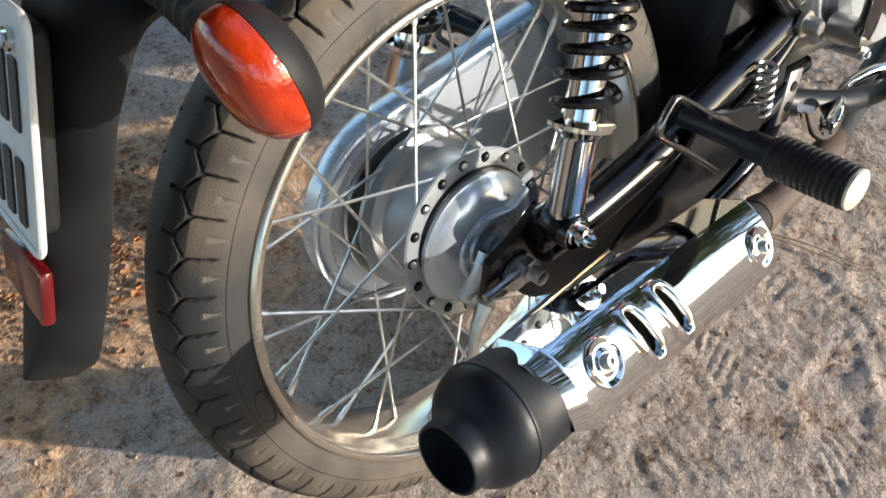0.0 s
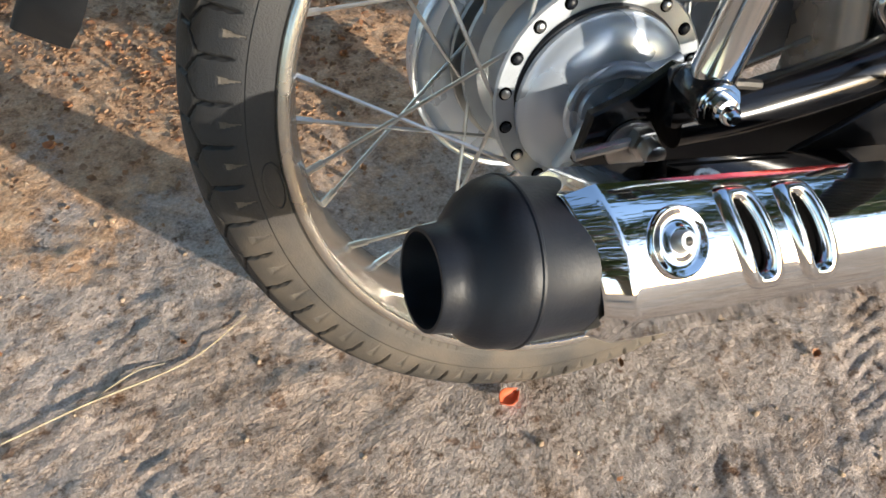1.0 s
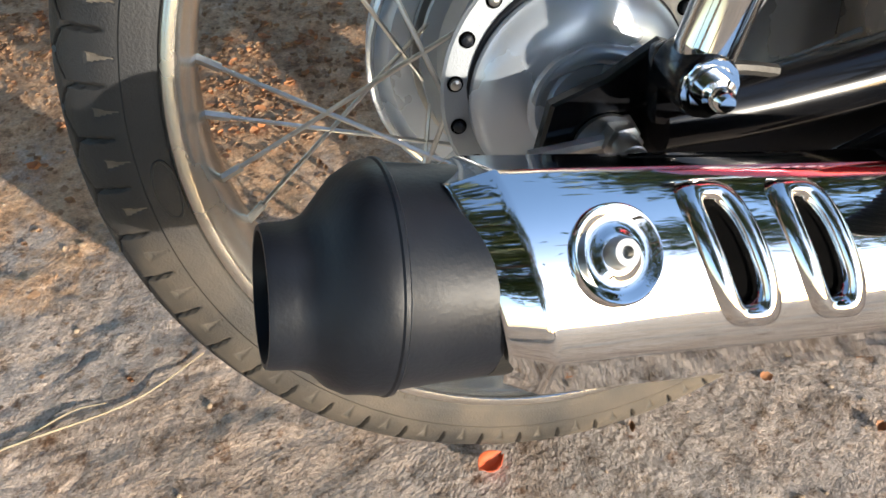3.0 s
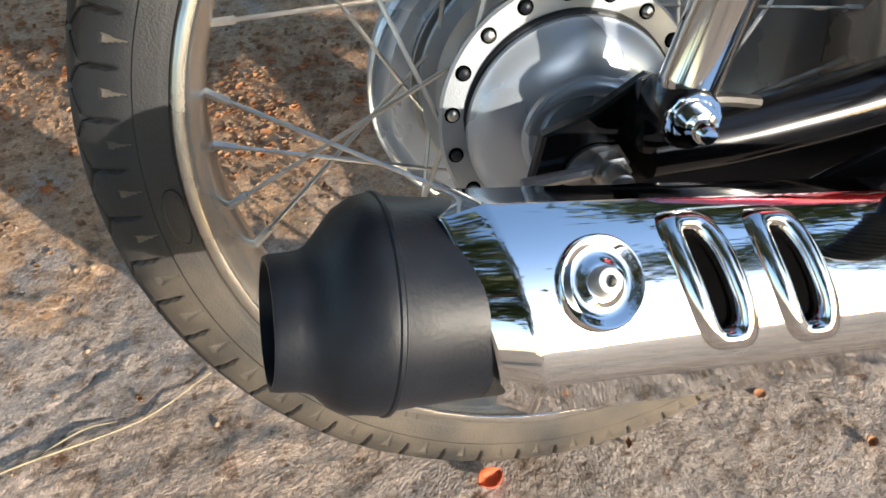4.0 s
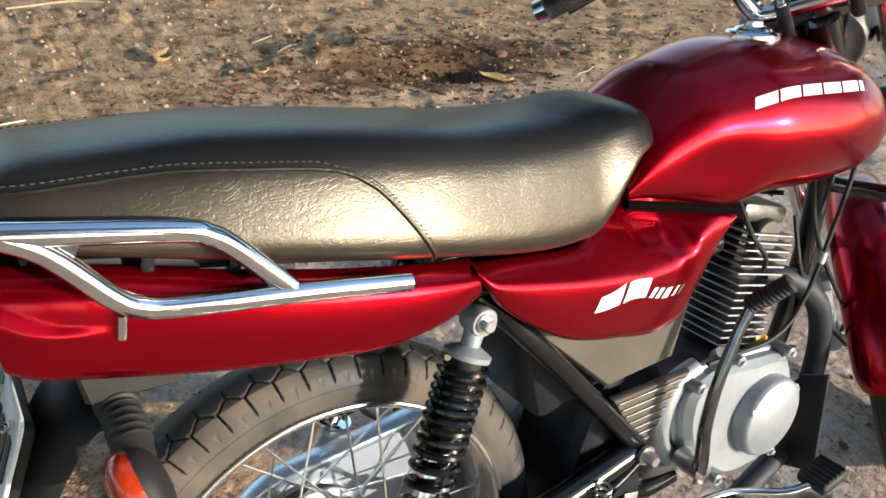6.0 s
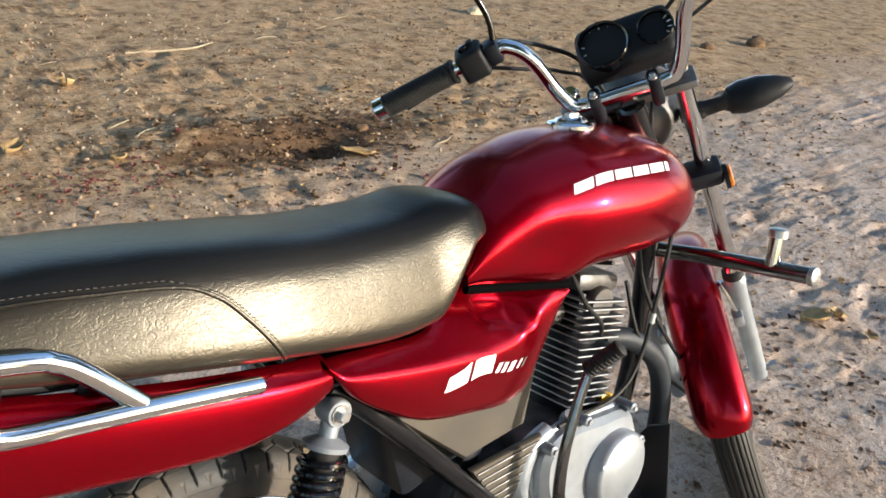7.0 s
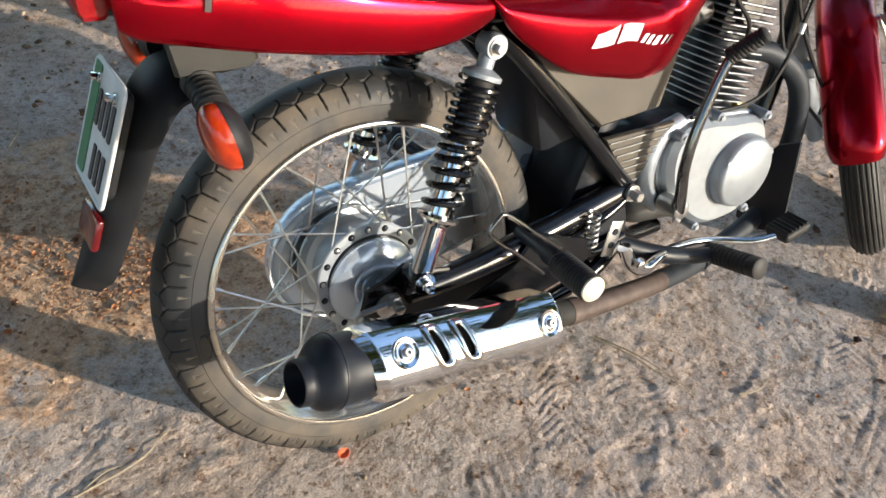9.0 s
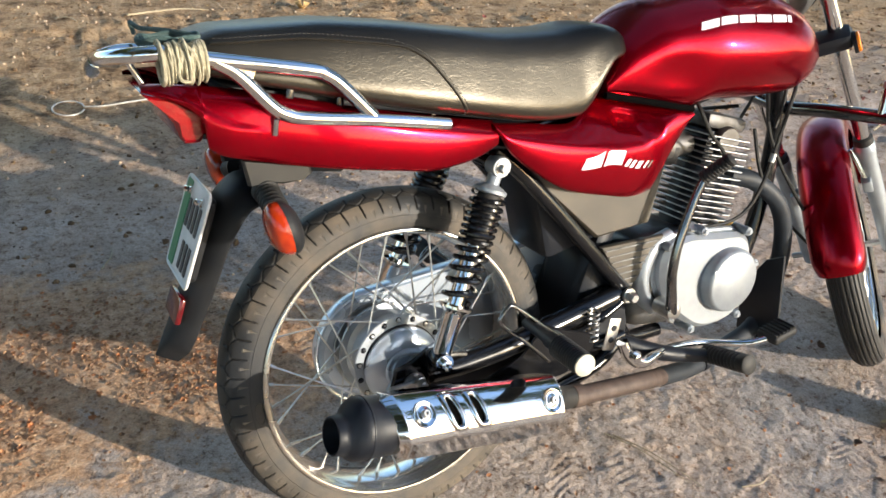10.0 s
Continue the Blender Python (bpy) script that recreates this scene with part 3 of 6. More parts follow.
def make_spokes(wheel, m, count, flange_r, flange_y, rim_r, phase=0.03, cross=58):
    for k in range(count):
        side = -1 if k % 2 else 1
        rim_a = 2 * math.pi * k / count + phase
        hub_a = rim_a + (1 if (k // 2) % 2 else -1) * radians(cross)
        a = m @ Vector((side * flange_y, flange_r * math.cos(hub_a), flange_r * math.sin(hub_a)))
        b = m @ Vector((side * 0.006, rim_r * math.cos(rim_a), rim_r * math.sin(rim_a)))
        s = tube([a, b], 0.0016, 6, 1, smooth=False)
        d = (a - b).normalized()
        tube([b - d * 0.002, b + d * 0.015], 0.0029, 6, 1, bm=s, smooth=False)
        part("spoke", s, STEEL, wheel)


rear = group_of("rear_wheel", bike, "spoked rear wheel with dusty tyre and drum brake")
AX = 0.290
TILT_W = radians(5.0)
WR = axes_at((0.004, -0.003, AX + 0.002), (0, math.cos(TILT_W), -math.sin(TILT_W)))
HUB = axes_at((0.006, -0.003, AX + 0.005), (0, math.cos(TILT_W), -math.sin(TILT_W)))
RIGHT = axes_at((0.006, 0, AX + 0.005), (0, -1, 0))
rim_r = make_wheel(rear, WR, 0.2985, 0.043, "zigzag", 56)
make_spokes(rear, WR, 36, 0.0775, 0.034, rim_r, cross=50)
part("hub", lathe([(-0.034, 0.055), (-0.036, 0.068), (-0.036, 0.0830), (-0.0345, 0.0848), (-0.0315, 0.0842), (-0.030, 0.074), (-0.022, 0.067), (0.022, 0.067), (0.030, 0.074), (0.0315, 0.0842), (0.036, 0.0848), (0.036, 0.03)], HUB, 72), ALU, rear, "cast aluminium hub with spoke flanges")
for k in range(18):
    a = 2 * math.pi * (k + 0.5) / 18
    p = HUB @ Vector((-0.0358, 0.0765 * math.cos(a), 0.0765 * math.sin(a)))
    # flat black disc painting the dark inside each spoke hole
    part("spoke_hole", lathe([(0, 0.0050), (0.0006, 0.0050), (0.0006, 0.0010)], axes_at(p, HUB.to_3x3() @ Vector((-1, 0, 0))), 14), GAP_BLACK, rear)
    part("spoke_head", lathe([(0, 0.0036), (0.0025, 0.0034), (0.0035, 0.002)], axes_at(p, (0, -1, 0)), 10), BLACK_MATTE if k % 2 else STEEL, rear)
plate_line = [(0.033, 0.0672), (0.040, 0.0684), (0.0430, 0.0678), (0.0440, 0.0655), (0.0470, 0.0632), (0.0515, 0.0570), (0.0545, 0.0480), (0.0560, 0.0410), (0.0565, 0.0375), (0.0590, 0.0362), (0.0600, 0.0340), (0.0590, 0.0320), (0.0578, 0.0305), (0.0580, 0.0270), (0.0608, 0.0255), (0.0618, 0.0225), (0.0618, 0.0185), (0.0600, 0.0170), (0.0600, 0.0120), (0.0655, 0.0115), (0.067, 0.0085), (0.067, 0.003)]
part("brake_plate", lathe(plate_line, RIGHT, 72), SILVER, rear, "silver drum brake plate with raised rings")
part("brake_seal", lathe([(0.030, 0.0675), (0.034, 0.0705), (0.038, 0.0700), (0.039, 0.0680)], RIGHT, 64), BLACK_MATTE, rear)
# raised webs on the plate, towards the swing arm and the brake cam
part("brake_web", tube([(-0.024, -0.054, AX + 0.024), (0.006, -0.058, AX + 0.036), (0.034, -0.057, AX + 0.030), (0.064, -0.047, AX + 0.030)], [0.004, 0.006, 0.006, 0.005], 12, 6), SILVER, rear)
part("brake_web", tube([(0.0, -0.058, AX + 0.004), (-0.014, -0.058, AX - 0.016), (-0.028, -0.053, AX - 0.042)], [0.015, 0.012, 0.009], 14, 5), SILVER, rear)
part("axle", lathe([(0.06, 0.0075), (0.125, 0.0075), (0.126, 0.006)], RIGHT, 18), STEEL, rear)
part("axle_nut", lathe([(0.099, 0.014), (0.101, 0.014), (0.101, 0.0115), (0.111, 0.0115), (0.112, 0.010)], RIGHT, 6), STEEL, rear)
part("brake_cam", lathe([(0.05, 0.012), (0.068, 0.011), (0.070, 0.007), (0.082, 0.007)], axes_at((-0.022, 0, AX - 0.040), (0, -1, 0)), 18), STEEL, rear)
part("brake_lever", tube([(-0.022, -0.076, AX - 0.040), (-0.040, -0.078, AX - 0.062), (-0.05, -0.08, AX - 0.095)], [0.009, 0.006, 0.006], 8, 4), STEEL, rear)
part("brake_rod", tube([(-0.05, -0.082, AX - 0.095), (0.15, -0.088, 0.215), (0.40, -0.10, 0.235)], 0.003, 8, 4), STEEL, rear)
part("sprocket", lathe([(0.052, 0.03), (0.052, 0.085), (0.058, 0.085), (0.058, 0.03)], WR, 48), STEEL, rear)

# ---- muffler: local x ahead along its axis, z up ----
MUF_A = Vector((0.973, 0.085, -0.2135)).normalized()
MUF_R = 0.0455
muf_out = Vector((0, -math.cos(radians(40)), math.sin(radians(40))))
muf_out = (muf_out - MUF_A * muf_out.dot(MUF_A)).normalized()
muf_side = MUF_A.cross(muf_out)
org = Vector((-0.053, -0.246, 0.332)) - muf_out * (MUF_R + 0.006)
# local x ahead, local y away from the machine and up (through the screws)
MUF = Matrix(((MUF_A.x, muf_out.x, muf_side.x, org.x), (MUF_A.y, muf_out.y, muf_side.y, org.y), (MUF_A.z, muf_out.z, muf_side.z, org.z), (0, 0, 0, 1)))
muffler = group_of("muffler", bike, "muffler with matte black end cap and chrome heat shield")
cap_bm = lathe([(-0.030, 0.0435), (-0.060, 0.0445), (-0.077, 0.0455), (-0.0800, 0.0468), (-0.083, 0.0470), (-0.086, 0.0465), (-0.089, 0.0458), (-0.097, 0.0432), (-0.104, 0.0375), (-0.1095, 0.0315), (-0.113, 0.0297), (-0.117, 0.0290), (-0.125, 0.0286), (-0.127, 0.0278), (-0.127, 0.0258), (-0.120, 0.0250), (-0.105, 0.023), (-0.100, 0.020)], MUF, 64)
for v in cap_bm.verts:                                     # the neck sits a little lower than the body
    v.co.z -= 0.0065 * soft_step((-0.088 - (MUF.inverted() @ v.co).x) / 0.030)
part("end_cap", cap_bm, BLACK_MATTE, muffler, "scratched matte black end cap")
part("cap_weld", lathe([(-0.0785, 0.0455), (-0.0800, 0.0478), (-0.0815, 0.0478), (-0.0830, 0.0462)], MUF, 64), BLACK_MATTE, muffler)
part("body", lathe([(-0.040, 0.0440), (0.262, 0.0445), (0.274, 0.042), (0.288, 0.032), (0.302, 0.0205), (0.345, 0.0190)], MUF, 48), DUSTY, muffler, "dusty dark muffler body")
# added black sleeve that paints the shade behind the shield's slots
part("slot_dark", lathe([(0.025, 0.0440), (0.030, 0.0462), (0.120, 0.0462), (0.125, 0.0440)], MUF, 48), GAP_BLACK, muffler)
SLOTS = (0.052, 0.0955)


def slot_curve(s0, w, h, k):
    """The outline of a slot on the shield as (along, angle in degrees)."""
    a = 2 * math.pi * k
    ca, sa = math.cos(a), math.sin(a)
    x, v = w * math.copysign(abs(ca) ** 0.5, ca), h * math.copysign(abs(sa) ** 0.6, sa)
    return s0 + x - v / 30.0 * 0.0095 + 0.001, v - 2


def in_slot(s, a):
    for s0 in SLOTS:
        v = a + 2
        if abs(v) < 26 and abs(s - (s0 - v / 30.0 * 0.0095 + 0.001)) < 0.0078:
            return True
    return False


def shield_point(s, a, lift=0.0):
    """On the shield: along, and degrees up from the line of the screws."""
    ca, sa = math.cos(radians(a)), math.sin(radians(a))
    b = radians(min(40.0, max(-45.0, a)))
    r = -0.0255 * math.cos(b) + math.sqrt(0.075 ** 2 - (0.0255 * math.sin(b)) ** 2)
    if a > 40:
        r *= math.cos(radians(31)) / math.cos(radians(a - 71))
    if a < -45:
        r *= math.cos(radians(25)) / math.cos(radians(a + 70))
    r += lift
    return MUF @ Vector((s, r * ca, -r * sa))


def shield_mesh():
    """The slanted chrome shield round the outer side, cut by two slots."""
    bm = bmesh.new()
    ang, num = np.linspace(-96, 88, 93), 171
    grid = []
    for a in ang:
        s0, s1 = -0.050 - 0.00024 * (min(a, 40) + 4), 0.268 - 0.00006 * a
        row = []
        for i in range(num):
            s = s0 + (s1 - s0) * i / (num - 1)
            lip = -0.0070 * max(0.0, 1 - (s - s0) / 0.017)
            row.append((bm.verts.new(shield_point(s, a, lip)), s, a))
        grid.append(row)
    for p, q in zip(grid, grid[1:]):
        for i in range(num - 1):
            if not in_slot((p[i][1] + p[i + 1][1]) / 2, (p[i][2] + q[i][2]) / 2):
                bm.faces.new((p[i][0], p[i + 1][0], q[i + 1][0], q[i][0]))
    loose = [v for v in bm.verts if not v.link_faces]
    bmesh.ops.delete(bm, geom=loose, context="VERTS")
    return bm


shield = part("heat_shield", shield_mesh(), POLISHED, muffler, "polished chrome heat shield with two slots")
so = shield.modifiers.new("thick", "SOLIDIFY")
so.thickness, so.offset = 0.0018, -1
for s0 in SLOTS:
    bm = bmesh.new()
    # a pressed lip that swells out of the sheet round the slot and turns in
    skin(bm, [[shield_point(*slot_curve(s0, w, h, k / 56), lift) for k in range(56)] for w, h, lift in ((0.0172, 36, -0.0012), (0.0160, 34.5, 0.0008), (0.0142, 32.5, 0.0028), (0.0120, 30, 0.0040), (0.0096, 27.5, 0.0041), (0.0074, 25.5, 0.0030), (0.0061, 24.5, 0.0006), (0.0056, 24, -0.0042))], True, False)
    part("slot_rim", bm, POLISHED, shield)
for s in (0.0, 0.2435):
    turn = radians(0 if s == 0 else -9)
    face = MUF.to_3x3() @ Vector((0, math.cos(turn), -math.sin(turn)))
    m = axes_at(MUF @ Vector((s, 0, 0)) + face * (MUF_R + 0.002), face) @ Matrix.Diagonal((1, 0.74, 0.74, 1))
    washer = part("shield_washer", lathe([(0, 0.0268), (0.0034, 0.0264), (0.0046, 0.0252), (0.0044, 0.0236), (0.0030, 0.0205), (0.0024, 0.0170), (0.0028, 0.0135), (0.0040, 0.0115), (0.0044, 0.0095)], m, 48), POLISHED, shield)
    part("shield_screw", lathe([(0.004, 0.0088), (0.0085, 0.0084), (0.0105, 0.0070), (0.0105, 0.0034), (0.0065, 0.0030)], m, 24), STEEL, shield)

exhaust = group_of("exhaust_pipe", bike, "matte dark exhaust header with a rusty joint")
mfront = MUF @ Vector((0.345, 0, 0))
pipe = [(0.745, -0.02, 0.508), (0.800, -0.038, 0.492), (0.862, -0.05, 0.440), (0.893, -0.05, 0.362), (0.884, -0.052, 0.272), (0.835, -0.06, 0.178), (0.740, -0.075, 0.152), (0.620, -0.10, 0.148), (0.500, -0.135, 0.176)]
part("header", tube(pipe, 0.0185, 20, 7), HEAT_PAINT, exhaust, "matte blue-grey header pipe")
part("joint", tube([(0.505, -0.134, 0.175), (0.44, -0.155, 0.195), tuple(mfront + MUF_A * 0.02), tuple(mfront - MUF_A * 0.03)], 0.0175, 18, 5), RUST, exhaust, "rusty brown pipe joint")
part("clamp", tube([(0.64, -0.096, 0.149), (0.655, -0.093, 0.149)], 0.0205, 18, 2), BLACK_MATTE, exhaust)
part("clamp", lathe([(0.330, 0.0205), (0.345, 0.0210), (0.352, 0.0205)], MUF, 24), RUST, exhaust)

# ---- tail cowl ----
cow_w = spl((-0.385, 0.045), (-0.36, 0.078), (-0.30, 0.104), (-0.20, 0.118), (-0.05, 0.124), (0.08, 0.120), (0.165, 0.108))
cow_top = spl((-0.385, 0.795), (-0.34, 0.806), (-0.25, 0.796), (-0.10, 0.760), (0.0, 0.736), (0.13, 0.709), (0.165, 0.702))
cow_bot = spl((-0.36, 0.800), (-0.345, 0.796), (-0.318, 0.787), (-0.287, 0.760), (-0.2835, 0.724), (-0.269, 0.714), (-0.236, 0.704), (-0.148, 0.682), (-0.03, 0.660), (0.04, 0.650), (0.10, 0.655), (0.165, 0.676))


def pocket(x, z):
    """A shallow rounded hollow in the upper front of the side panel."""
    u, w = (x - 0.440) / 0.050, (z - (0.664 - 0.26 * (x - 0.440))) / 0.0185
    return 0.0045 * min(1.0, max(0.0, (1 - (abs(u) ** 4 + abs(w) ** 4) ** 0.25) / 0.22))


def panel_y(x, v, z, wid, bulge, crease, facet):
    """Half-width of a body panel: a gently bowed face, drawn in flat above its crease."""
    y = wid(x) + bulge * (1 - ((v - 0.45) / 0.55) ** 2)
    h = z - crease(x)
    return y - facet * 0.5 * (h + math.hypot(h, 0.004)) - pocket(x, z)


def cowl_panel(side, xs, wid, top, bot, bulge, crease, facet, ridge=None, thick=0.004, nv=30):
    """A curved body panel between an upper and a lower edge."""
    bm = bmesh.new()
    loops = []
    for x in xs:
        outer, inner = [], []
        for k in range(nv + 1):
            v = k / nv
            z = bot(x) + (top(x) - bot(x)) * v
            y = panel_y(x, v, z, wid, bulge, crease, facet)
            if ridge:
                y += 0.005 * min(1.0, max(0.0, (ridge(x) - z) / 0.006 + 0.5)) * min(1.0, max(0.0, (-0.20 - x) / 0.06)) - 0.0025
            edge = 0.003 * (max(0, 1 - v / 0.05) + max(0, 1 - (1 - v) / 0.05))
            outer.append((x, side * (y - edge), z))
            inner.append((x, side * (y - thick - 0.001), z))
        loops.append(outer + inner[::-1])
    skin(bm, loops)
    return bm


tail = group_of("tail_cowl", bike, "glossy red tail cowl")
ridge = spl((-0.385, 0.815), (-0.317, 0.796), (-0.285, 0.775), (-0.258, 0.757), (-0.242, 0.750), (0.17, 0.70))


def shoulder(x):
    return cow_top(x) - 0.016

for side in (-1, 1):
    part("cowl_side", cowl_panel(side, np.concatenate([np.linspace(-0.352, -0.288, 16), np.linspace(-0.2865, -0.2835, 4), np.linspace(-0.281, 0.148, 46)]), cow_w, cow_top, cow_bot, 0.006, shoulder, 0.9, ridge), RED, tail)
part("tail_top", slab([(-0.325, -0.06), (-0.29, -0.09), (-0.16, -0.105), (-0.16, 0.105), (-0.29, 0.09), (-0.325, 0.06)], pose(0, 0, 0.722, 0, 10.5, 0), 0.004, 0.001), RED_DARK, tail)
taillight = part("tail_light", slab([(-0.352, 0.796), (-0.336, 0.779), (-0.319, 0.757), (-0.313, 0.735), (-0.309, 0.730), (-0.290, 0.729), (-0.272, 0.745), (-0.274, 0.758), (-0.318, 0.790)], Matrix(((1, 0, 0, 0), (0, 0, 1, 0), (0, 1, 0, 0), (0, 0, 0, 1))), 0.186, 0.006), RED_LENS, tail, "red tail light lens")
part("light_housing", block(pose(-0.258, 0, 0.738, 0, 0, 0), (0.02, 0.17, 0.04), 0.006), PLASTIC, tail)
for side in (-1, 1):
    part("seat_bracket", block(pose(-0.10, side * 0.10, 0.765, 0, 12, 0), (0.012, 0.012, 0.05), 0.003), BLACK_GLOSS, tail)
    part("seat_bracket", block(pose(-0.17, side * 0.098, 0.778, 0, 12, 0), (0.012, 0.012, 0.05), 0.003), BLACK_GLOSS, tail)

# ---- seat ----
seat_top = spl((-0.278, 0.846), (-0.270, 0.860), (-0.23, 0.868), (-0.12, 0.868), (-0.02, 0.860), (0.10, 0.843), (0.21, 0.829), (0.29, 0.826), (0.36, 0.831), (0.40, 0.826), (0.425, 0.812), (0.437, 0.795))
seat_bot = spl((-0.278, 0.812), (-0.20, 0.790), (-0.076, 0.757), (0.092, 0.719), (0.285, 0.687), (0.312, 0.688), (0.335, 0.706), (0.36, 0.744), (0.385, 0.772), (0.437, 0.780))
seat_w = spl((-0.278, 0.098), (-0.270, 0.107), (-0.20, 0.1140), (-0.10, 0.1195), (0.0, 0.1235), (0.10, 0.1240), (0.20, 0.1195), (0.30, 0.1105), (0.36, 0.102), (0.39, 0.093), (0.415, 0.078), (0.437, 0.052))


def seat_point(x, a, lift=0.0):
    """On the cushion: a in degrees, 0 to its left, 90 on top, 180 to its right."""
    w, top, bot = seat_w(x), seat_top(x), seat_bot(x)
    c, h, e = (top + bot) / 2, (top - bot) / 2, 4.6
    ca, sa = math.cos(radians(a)), math.sin(radians(a))
    y, z = w * math.copysign(abs(ca) ** (2 / e), ca), h * math.copysign(abs(sa) ** (2 / e), sa)
    y *= 1.06 - 0.31 * (z + h) / (2 * h)
    z -= 0.004 * max(0, sa) * (abs(y) / max(w, 1e-6)) ** 3 + 0.05 * max(0.0, y)
    k = 1 + lift / max(0.02, math.hypot(y, z))
    return Vector((x, y * k, c + z * k))


def cushion_mesh():
    bm = bmesh.new()
    skin(bm, [[seat_point(x, 360 * k / 96) for k in range(96)] for x in np.concatenate([np.linspace(-0.278, -0.262, 10), np.linspace(-0.255, 0.437, 96)])])
    return bm


seat = group_of("seat", bike, "black vinyl dual seat with stitched seams")
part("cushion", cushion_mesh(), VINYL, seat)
for side in (-1, 1):
    def sp(x, a, lift=0.0008):
        return seat_point(x, 180 - a if side < 0 else a, lift)
    def at_height(x, z):
        """The place on the cushion's side at that height."""
        lo, hi = -60.0, 88.0
        for _ in range(24):
            mid = (lo + hi) / 2
            lo, hi = (mid, hi) if sp(x, mid).z < z else (lo, mid)
        return sp(x, lo)
    seam_z = spl((-0.27, 0.852), (-0.16, 0.851), (-0.067, 0.841), (0.0, 0.829), (0.032, 0.811), (0.059, 0.780), (0.087, 0.738), (0.097, 0.722))
    line = [at_height(x, seam_z(x)) for x in np.concatenate([np.linspace(-0.262, -0.02, 16), np.linspace(0.0, 0.097, 14)])]
    part("seam", tube(line, 0.0022, 8, 3), VINYL, seat)
    for off in (-0.006, 0.006):
        dots = bmesh.new()
        pts = rounded([p + Vector((off * 0.6, 0, off * (1 if i < 16 else 0.5))) for i, p in enumerate(line)], 5)
        for i in range(0, len(pts) - 2, 2):
            tube([pts[i], pts[i + 1]], 0.00055, 5, 1, bm=dots, smooth=False)
        part("stitching", dots, THREAD, seat, "pale grey stitching")
part("seat_pan", slab([(-0.26, -0.085), (0.22, -0.085), (0.29, -0.05), (0.29, 0.05), (0.22, 0.085), (-0.26, 0.085)], pose(0, 0, 0.742, 0, 11, 0), 0.012, 0.004), PLASTIC, seat)

# ---- tank ----
tank_top = spl((0.372, 0.750), (0.40, 0.795), (0.43, 0.822), (0.50, 0.857), (0.61, 0.876), (0.72, 0.871), (0.80, 0.847), (0.85, 0.806), (0.885, 0.735))
tank_bot = spl((0.372, 0.718), (0.46, 0.695), (0.55, 0.674), (0.60, 0.682), (0.71, 0.676), (0.80, 0.675), (0.86, 0.690), (0.885, 0.715))
tank_w = spl((0.372, 0.088), (0.42, 0.100), (0.50, 0.119), (0.60, 0.136), (0.70, 0.142), (0.78, 0.136), (0.84, 0.112), (0.885, 0.055))
tank_low = spl((0.372, 0.99), (0.45, 0.93), (0.60, 0.80), (0.75, 0.74), (0.885, 0.7))


def tank_point(x, a, lift=0.0):
    """On the shell: a in degrees, 90 on top, 180 to its right; full shoulders, drawn in below."""
    w, top, bot = tank_w(x), tank_top(x), tank_bot(x)
    waist = bot + (top - bot) * 0.44
    ca, sa = math.cos(radians(a)), math.sin(radians(a))
    e = 2.25 if sa > 0 else 4.5
    y = w * math.copysign(abs(ca) ** (2 / e), ca)
    s = math.copysign(abs(sa) ** (2 / e), sa)
    z = waist + (top - waist) * s if s > 0 else waist + (waist - bot) * s
    if s < 0:
        y *= 1 - (1 - tank_low(x)) * (-s) ** 1.5
    knee = math.exp(-((x - 0.50) / 0.07) ** 2) * math.exp(-((z - 0.745) / 0.04) ** 2)
    y *= 1 - 0.10 * knee
    n = Vector((0, y, z - waist)).normalized()
    return Vector((x, y, z)) + n * lift


def tank_mesh():
    bm = bmesh.new()
    skin(bm, [[tank_point(x, 360 * k / 80) for k in range(80)] for x in np.linspace(0.372, 0.885, 84)])
    return bm


tank = group_of("fuel_tank", bike, "glossy red fuel tank with a pale logo")
part("tank_shell", tank_mesh(), RED, tank)
part("tank_trim", tube([(0.365, -0.090, 0.721), (0.46, -0.094, 0.700), (0.555, -0.096, 0.678)], 0.006, 8, 5), GAP_BLACK, tank)
cap_m = axes_at((0.665, 0, 0.874), (0.03, 0, 1), (1, 0, 0))
cap = part("filler_cap", lathe([(-0.004, 0.037), (0.004, 0.037), (0.007, 0.034), (0.008, 0.026), (0.011, 0.024), (0.012, 0.018), (0.014, 0.016), (0.0145, 0.004)], cap_m, 40), CHROME, tank, "round chrome filler cap")
part("keyhole_cover", block(cap_m @ pose(0.016, 0, 0), (0.006, 0.012, 0.022), 0.002), STEEL, cap)


def bar_on(surface, x0, x1, a0, a1, slant, name, material, parent, nx=10, na=6, lift=0.0007):
    """A flat mark laid on a curved surface."""
    bm = bmesh.new()
    rows = []
    for i in range(nx + 1):
        row = []
        for j in range(na + 1):
            a = a0 + (a1 - a0) * j / na
            x = x0 + (x1 - x0) * i / nx + slant * (j / na - 0.5)
            row.append(bm.verts.new(surface(x, a, lift)))
        rows.append(row)
    for p, q in zip(rows, rows[1:]):
        for j in range(na):
            bm.faces.new((p[j], p[j + 1], q[j + 1], q[j]))
    return part(name, bm, material, parent)


# the maker's mark, drawn as six plain blocks
for k in range(6):
    x0 = 0.543 + 0.038 * k
    for sgn in (-1, 1):
        bar_on(lambda x, a, l: tank_point(x, 180 - a if sgn < 0 else a, l), x0, x0 + (0.034 if k < 5 else 0.010), 28, 35.5, 0.006, "logo_block", DECAL, tank, 4, 5)

# ---- side panels ----
side_top = spl((0.142, 0.704), (0.22, 0.692), (0.30, 0.681), (0.335, 0.692), (0.372, 0.714), (0.45, 0.698), (0.547, 0.676), (0.562, 0.672))
